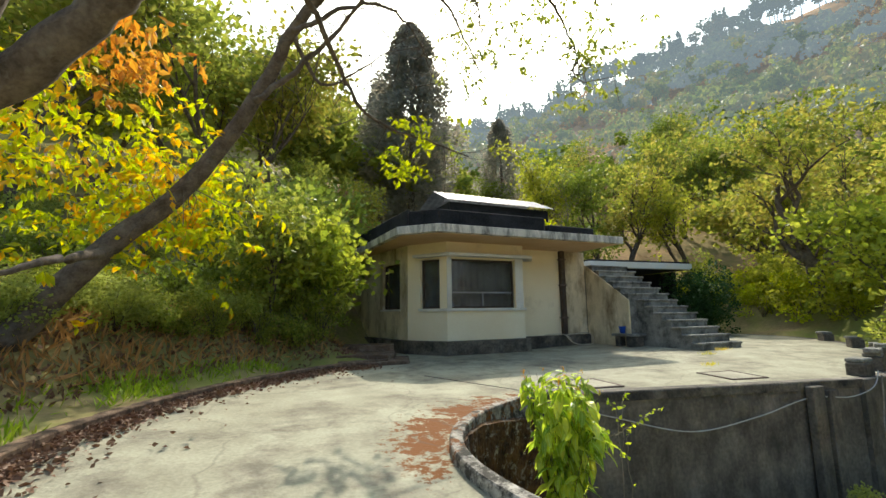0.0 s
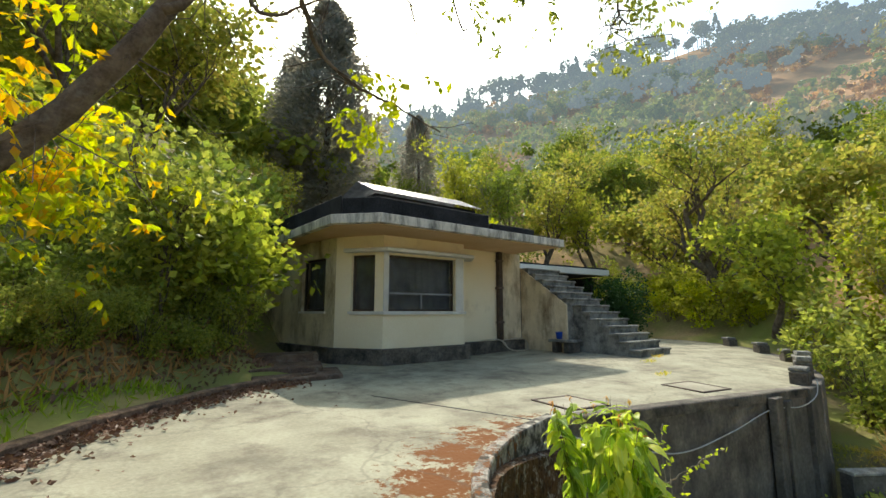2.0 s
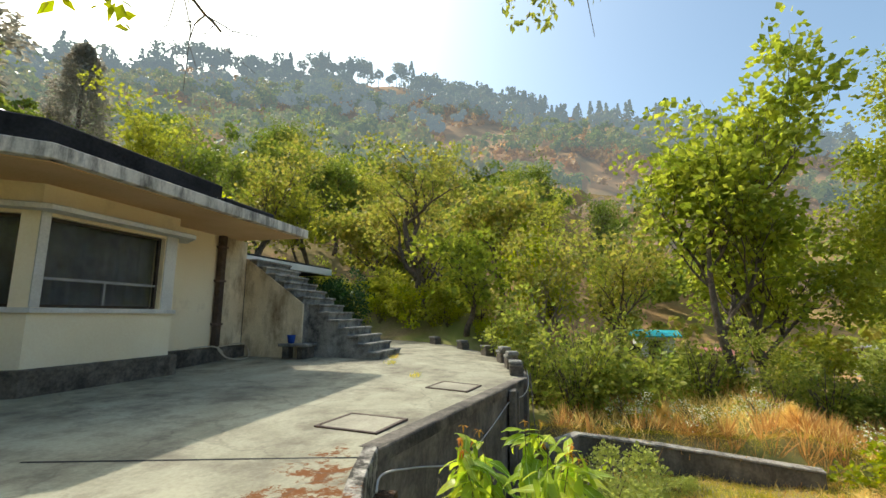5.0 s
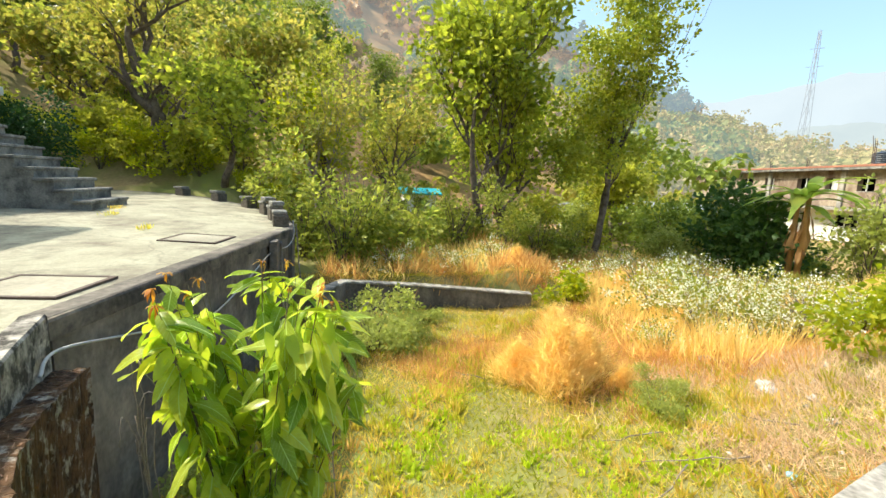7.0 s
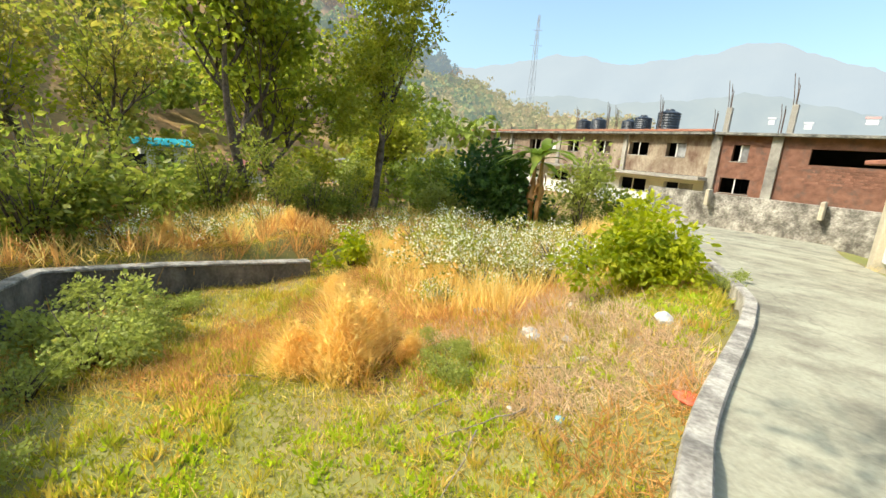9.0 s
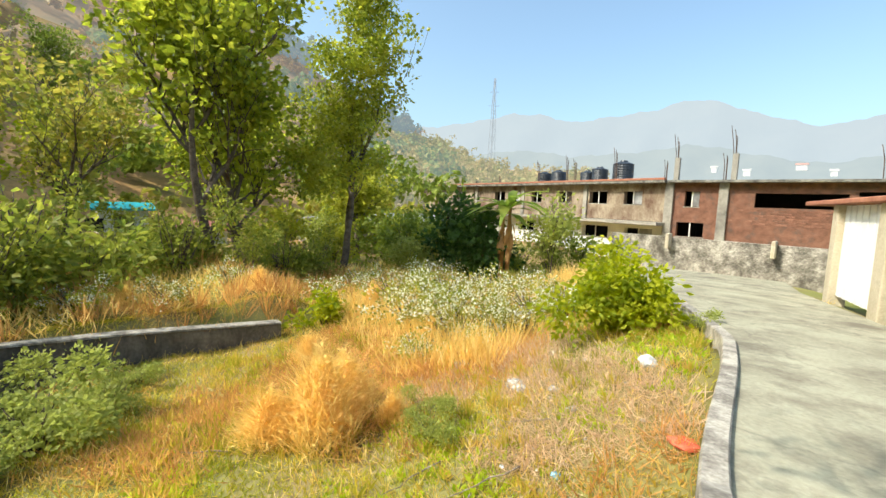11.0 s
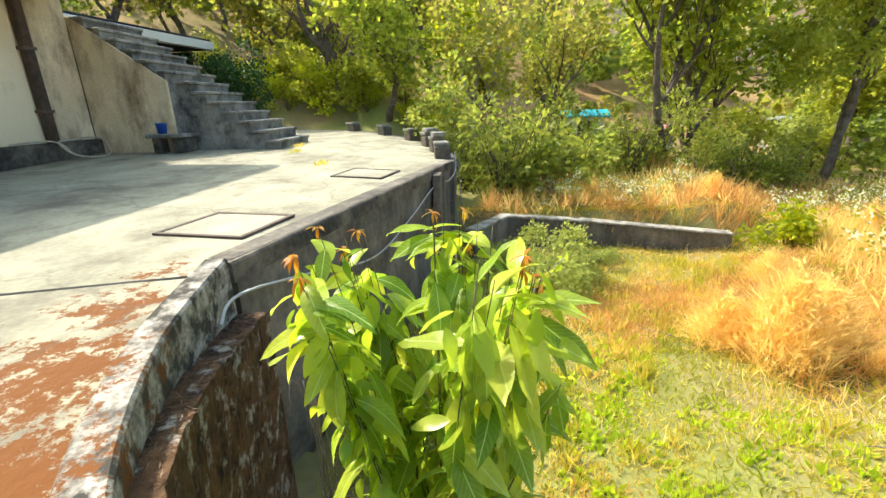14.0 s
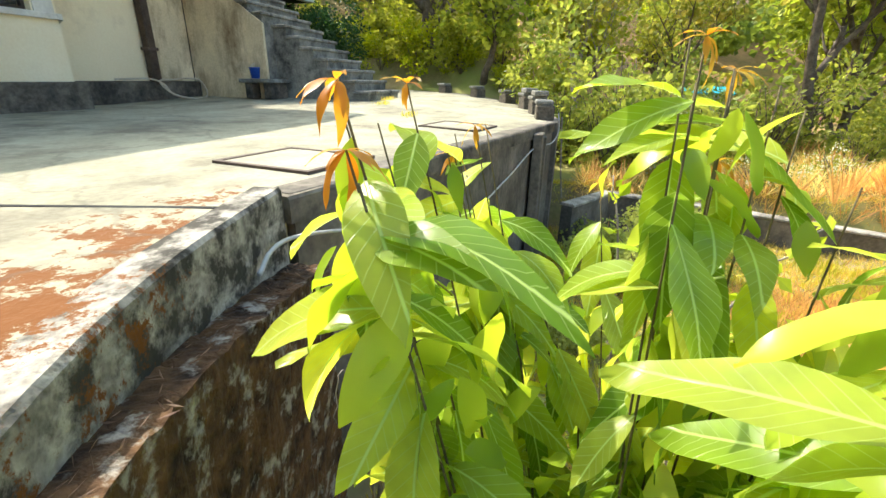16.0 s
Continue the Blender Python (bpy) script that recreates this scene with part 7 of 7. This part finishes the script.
# leaf litter and rust red dirt along the edges


def scatter_on_deck(name, label, n, line, spread, size, m, seed, wide=0.35):
    rng = np.random.default_rng(seed)
    L = np.array(line)
    k = rng.integers(0, len(L) - 1, n)
    t = rng.uniform(0, 1, n)[:, None]
    p = L[k] * (1 - t) + L[k + 1] * t
    d = L[k + 1] - L[k]
    nrm = np.stack([-d[:, 1], d[:, 0]], 1) / np.maximum(np.linalg.norm(d, axis=1, keepdims=True), 1e-6)
    p = p + nrm * (np.abs(rng.normal(size=(n, 1))) * spread)
    z = deck(p[:, 0], p[:, 1]) + 0.006 + rng.uniform(0, 0.03, n)
    c = np.concatenate([p, z[:, None]], 1)
    dd = rng.normal(size=c.shape) * [1, 1, 0.25]
    return tagged(part(name, leaves(c, dd, size, wide, rng, 0.0, 0.4), m), label, "leaf litter", kind="stuff")


scatter_on_deck("dead_leaves", "drift of brown dead leaves along the kerb", 5200, WEST_EDGE[2:26], 0.22, 0.07, M_LITTERLEAF, 301)
scatter_on_deck("dead_leaves", "scattered dead leaves on the drive", 320, WEST_EDGE[2:26], 0.55, 0.05, M_LITTERLEAF, 302)


# more trees up the near slope, with open crowns and dark trunks
slope_protos = [tree("tree", "slope tree with bare dark limbs and thin olive leaves", (30.0, 12.0, gz(30.0, 12.0)), 9.0, 0.7, 0.2, M_LEAFO, 2600, 0.2, 411, group="slope trees", puff=0.5, fork=0.3, wob=0.18),
                tree("tree", "slope tree with a light green open crown", (31.0, 4.0, gz(31.0, 4.0)), 8.0, 0.6, 0.18, M_LEAFL, 3000, 0.2, 412, group="slope trees", puff=0.5, fork=0.35),
                tree("tree", "dark green slope tree", (33.0, 20.0, gz(33.0, 20.0)), 9.0, 0.5, 0.2, M_LEAF, 4000, 0.22, 413, group="slope trees", puff=0.6, fork=0.3)]
r_sl = np.random.default_rng(414)
for i in range(44):
    az, r = float(r_sl.uniform(-24, 62)), float(r_sl.uniform(25, 58))
    x, y = polar(az, r)
    s = float(r_sl.uniform(0.6, 1.1))
    copy_thing(slope_protos[i % 3], pose(x, y, gz(x, y), 0, 0, float(r_sl.uniform(0, 360))) @ Matrix.Diagonal((s, s, s, 1)))

# straw and dead leaves lying on the stub's ledge
r_le = np.random.default_rng(415)
n = 150
k = r_le.integers(0, len(inner) - 1, n)
t = r_le.uniform(0, 1, (n, 1))
A, B = np.array(inner), np.array(outer)
u = r_le.uniform(0.35, 0.95, (n, 1))
p = (A[k] * (1 - t) + A[k + 1] * t) * (1 - u) + (B[k] * (1 - t) + B[k + 1] * t) * u
z = 0.262 - 0.14 * np.maximum(0.0, p[:, :1] - 3.8) + r_le.uniform(0.0, 0.012, (n, 1))
tagged(part("leaf_litter", leaves(np.concatenate([p, z], 1), r_le.normal(size=(n, 3)) * [1, 1, 0.15], 0.04, 0.07, r_le, 0.0, 0.3), M_LITTERLEAF), "dead leaves and straw on the ledge below the kerb", "leaf litter", kind="stuff")

# dry leafless vine beside the stub wall
vine = thing("dead_vine", "thin leafless pale vine tangled beside the stained wall", "vine", at=pose(4.78, 4.1, gz(4.78, 4.1)))
r_vi = np.random.default_rng(421)
top_z = 0.42 - gz(4.78, 4.1)
for i in range(9):
    a = r_vi.uniform(1.6, 4.6)
    reach = r_vi.uniform(0.1, 0.32)
    h = top_z * r_vi.uniform(0.75, 1.0)
    P = spline([(0, 0, -0.05), (0.05 * math.cos(a), 0.05 * math.sin(a), h * 0.5), (0.5 * reach * math.cos(a), 0.5 * reach * math.sin(a), h * 0.85), (reach * math.cos(a + 0.3), reach * math.sin(a + 0.3), h), (reach * 1.4 * math.cos(a + 0.6), reach * 1.4 * math.sin(a + 0.6), h * 0.93)], 6)
    part("stem", tube_data([[(p + Vector(r_vi.normal(size=3)) * 0.005, 0.0035 - 0.002 * k / len(P)) for k, p in enumerate(P)]], 5), M_PALEBARK, vine, smooth=True)

# pale thorny stems with a few young leaves, rising beside the sapling
thorn = thing("bramble", "pale zigzag thorny stems with a few small green leaves", "bramble", at=pose(4.82, 3.30, gz(4.82, 3.30)))
r_th = np.random.default_rng(431)
FORK = Vector((0.0, 0.0, 0.23 - gz(4.82, 3.30)))
twig_leaves, twig_dirs = [], []
for foot, via, tip in (((0.06, 0.02, -0.05), FORK, (-0.02, 0.10, FORK.z + 0.30)), (FORK, FORK + Vector((0.10, -0.12, 0.12)), (0.24, -0.30, FORK.z + 0.27)), ((0.03, -0.12, -0.05), (0.02, -0.08, FORK.z - 0.3), (0.03, -0.10, FORK.z + 0.08)), (FORK, FORK + Vector((-0.05, 0.09, -0.02)), (-0.06, 0.20, FORK.z - 0.01)), ((0.1, 0.15, -0.05), (0.2, 0.16, FORK.z - 0.1), (0.34, 0.22, FORK.z + 0.34))):
    P = [p + Vector(r_th.normal(size=3)) * 0.008 for p in spline([foot, via, tip], 8)]
    part("stem", tube_data([[(p, 0.0055 - 0.0035 * k / len(P)) for k, p in enumerate(P)]], 5), M_PALEBARK, thorn, smooth=True)
    thorns = [[(p, 0.0018), (p + Vector(r_th.normal(size=3)).normalized() * 0.014, 0.0004)] for p in P[4:]]
    part("thorn", tube_data(thorns, 4), M_PALEBARK, thorn)["kind"] = "stuff"
    for p in P[7::2]:
        for _ in range(3):
            twig_leaves.append(np.array(p) + r_th.normal(size=3) * 0.012)
            twig_dirs.append(r_th.normal(size=3) + [0, 0, 0.2])
part("foliage", leaves(np.array(twig_leaves), np.array(twig_dirs), 0.045, 0.34, r_th, 0.1), M_FRESHWEED, thorn, "small fresh leaves")["kind"] = "stuff"

# dead sticks lying in the grass
r_st = np.random.default_rng(441)
for x, y, turn, L in ((5.5, -0.15, 60, 0.9), (5.3, 0.4, 110, 1.0), (6.1, 0.1, 80, 0.7), (5.6, -1.1, 20, 0.5), (6.6, -1.9, 150, 0.6), (8.3, 1.3, 40, 0.8), (7.1, -1.5, 100, 0.6)):
    P = []
    for k in range(7):
        u = (k / 6 - 0.5) * L
        px, py = x + u * math.cos(radians(turn)), y + u * math.sin(radians(turn))
        P.append((Vector((px + r_st.normal() * 0.015, py + r_st.normal() * 0.015, gz(px, py) + 0.04 + 0.03 * abs(r_st.normal()))), 0.009 - 0.0008 * k))
    tagged(part("dead_stick", tube_data([P], 5), M_PALEBARK, smooth=True), "bleached dead stick lying in the grass", "stick", "dead sticks")
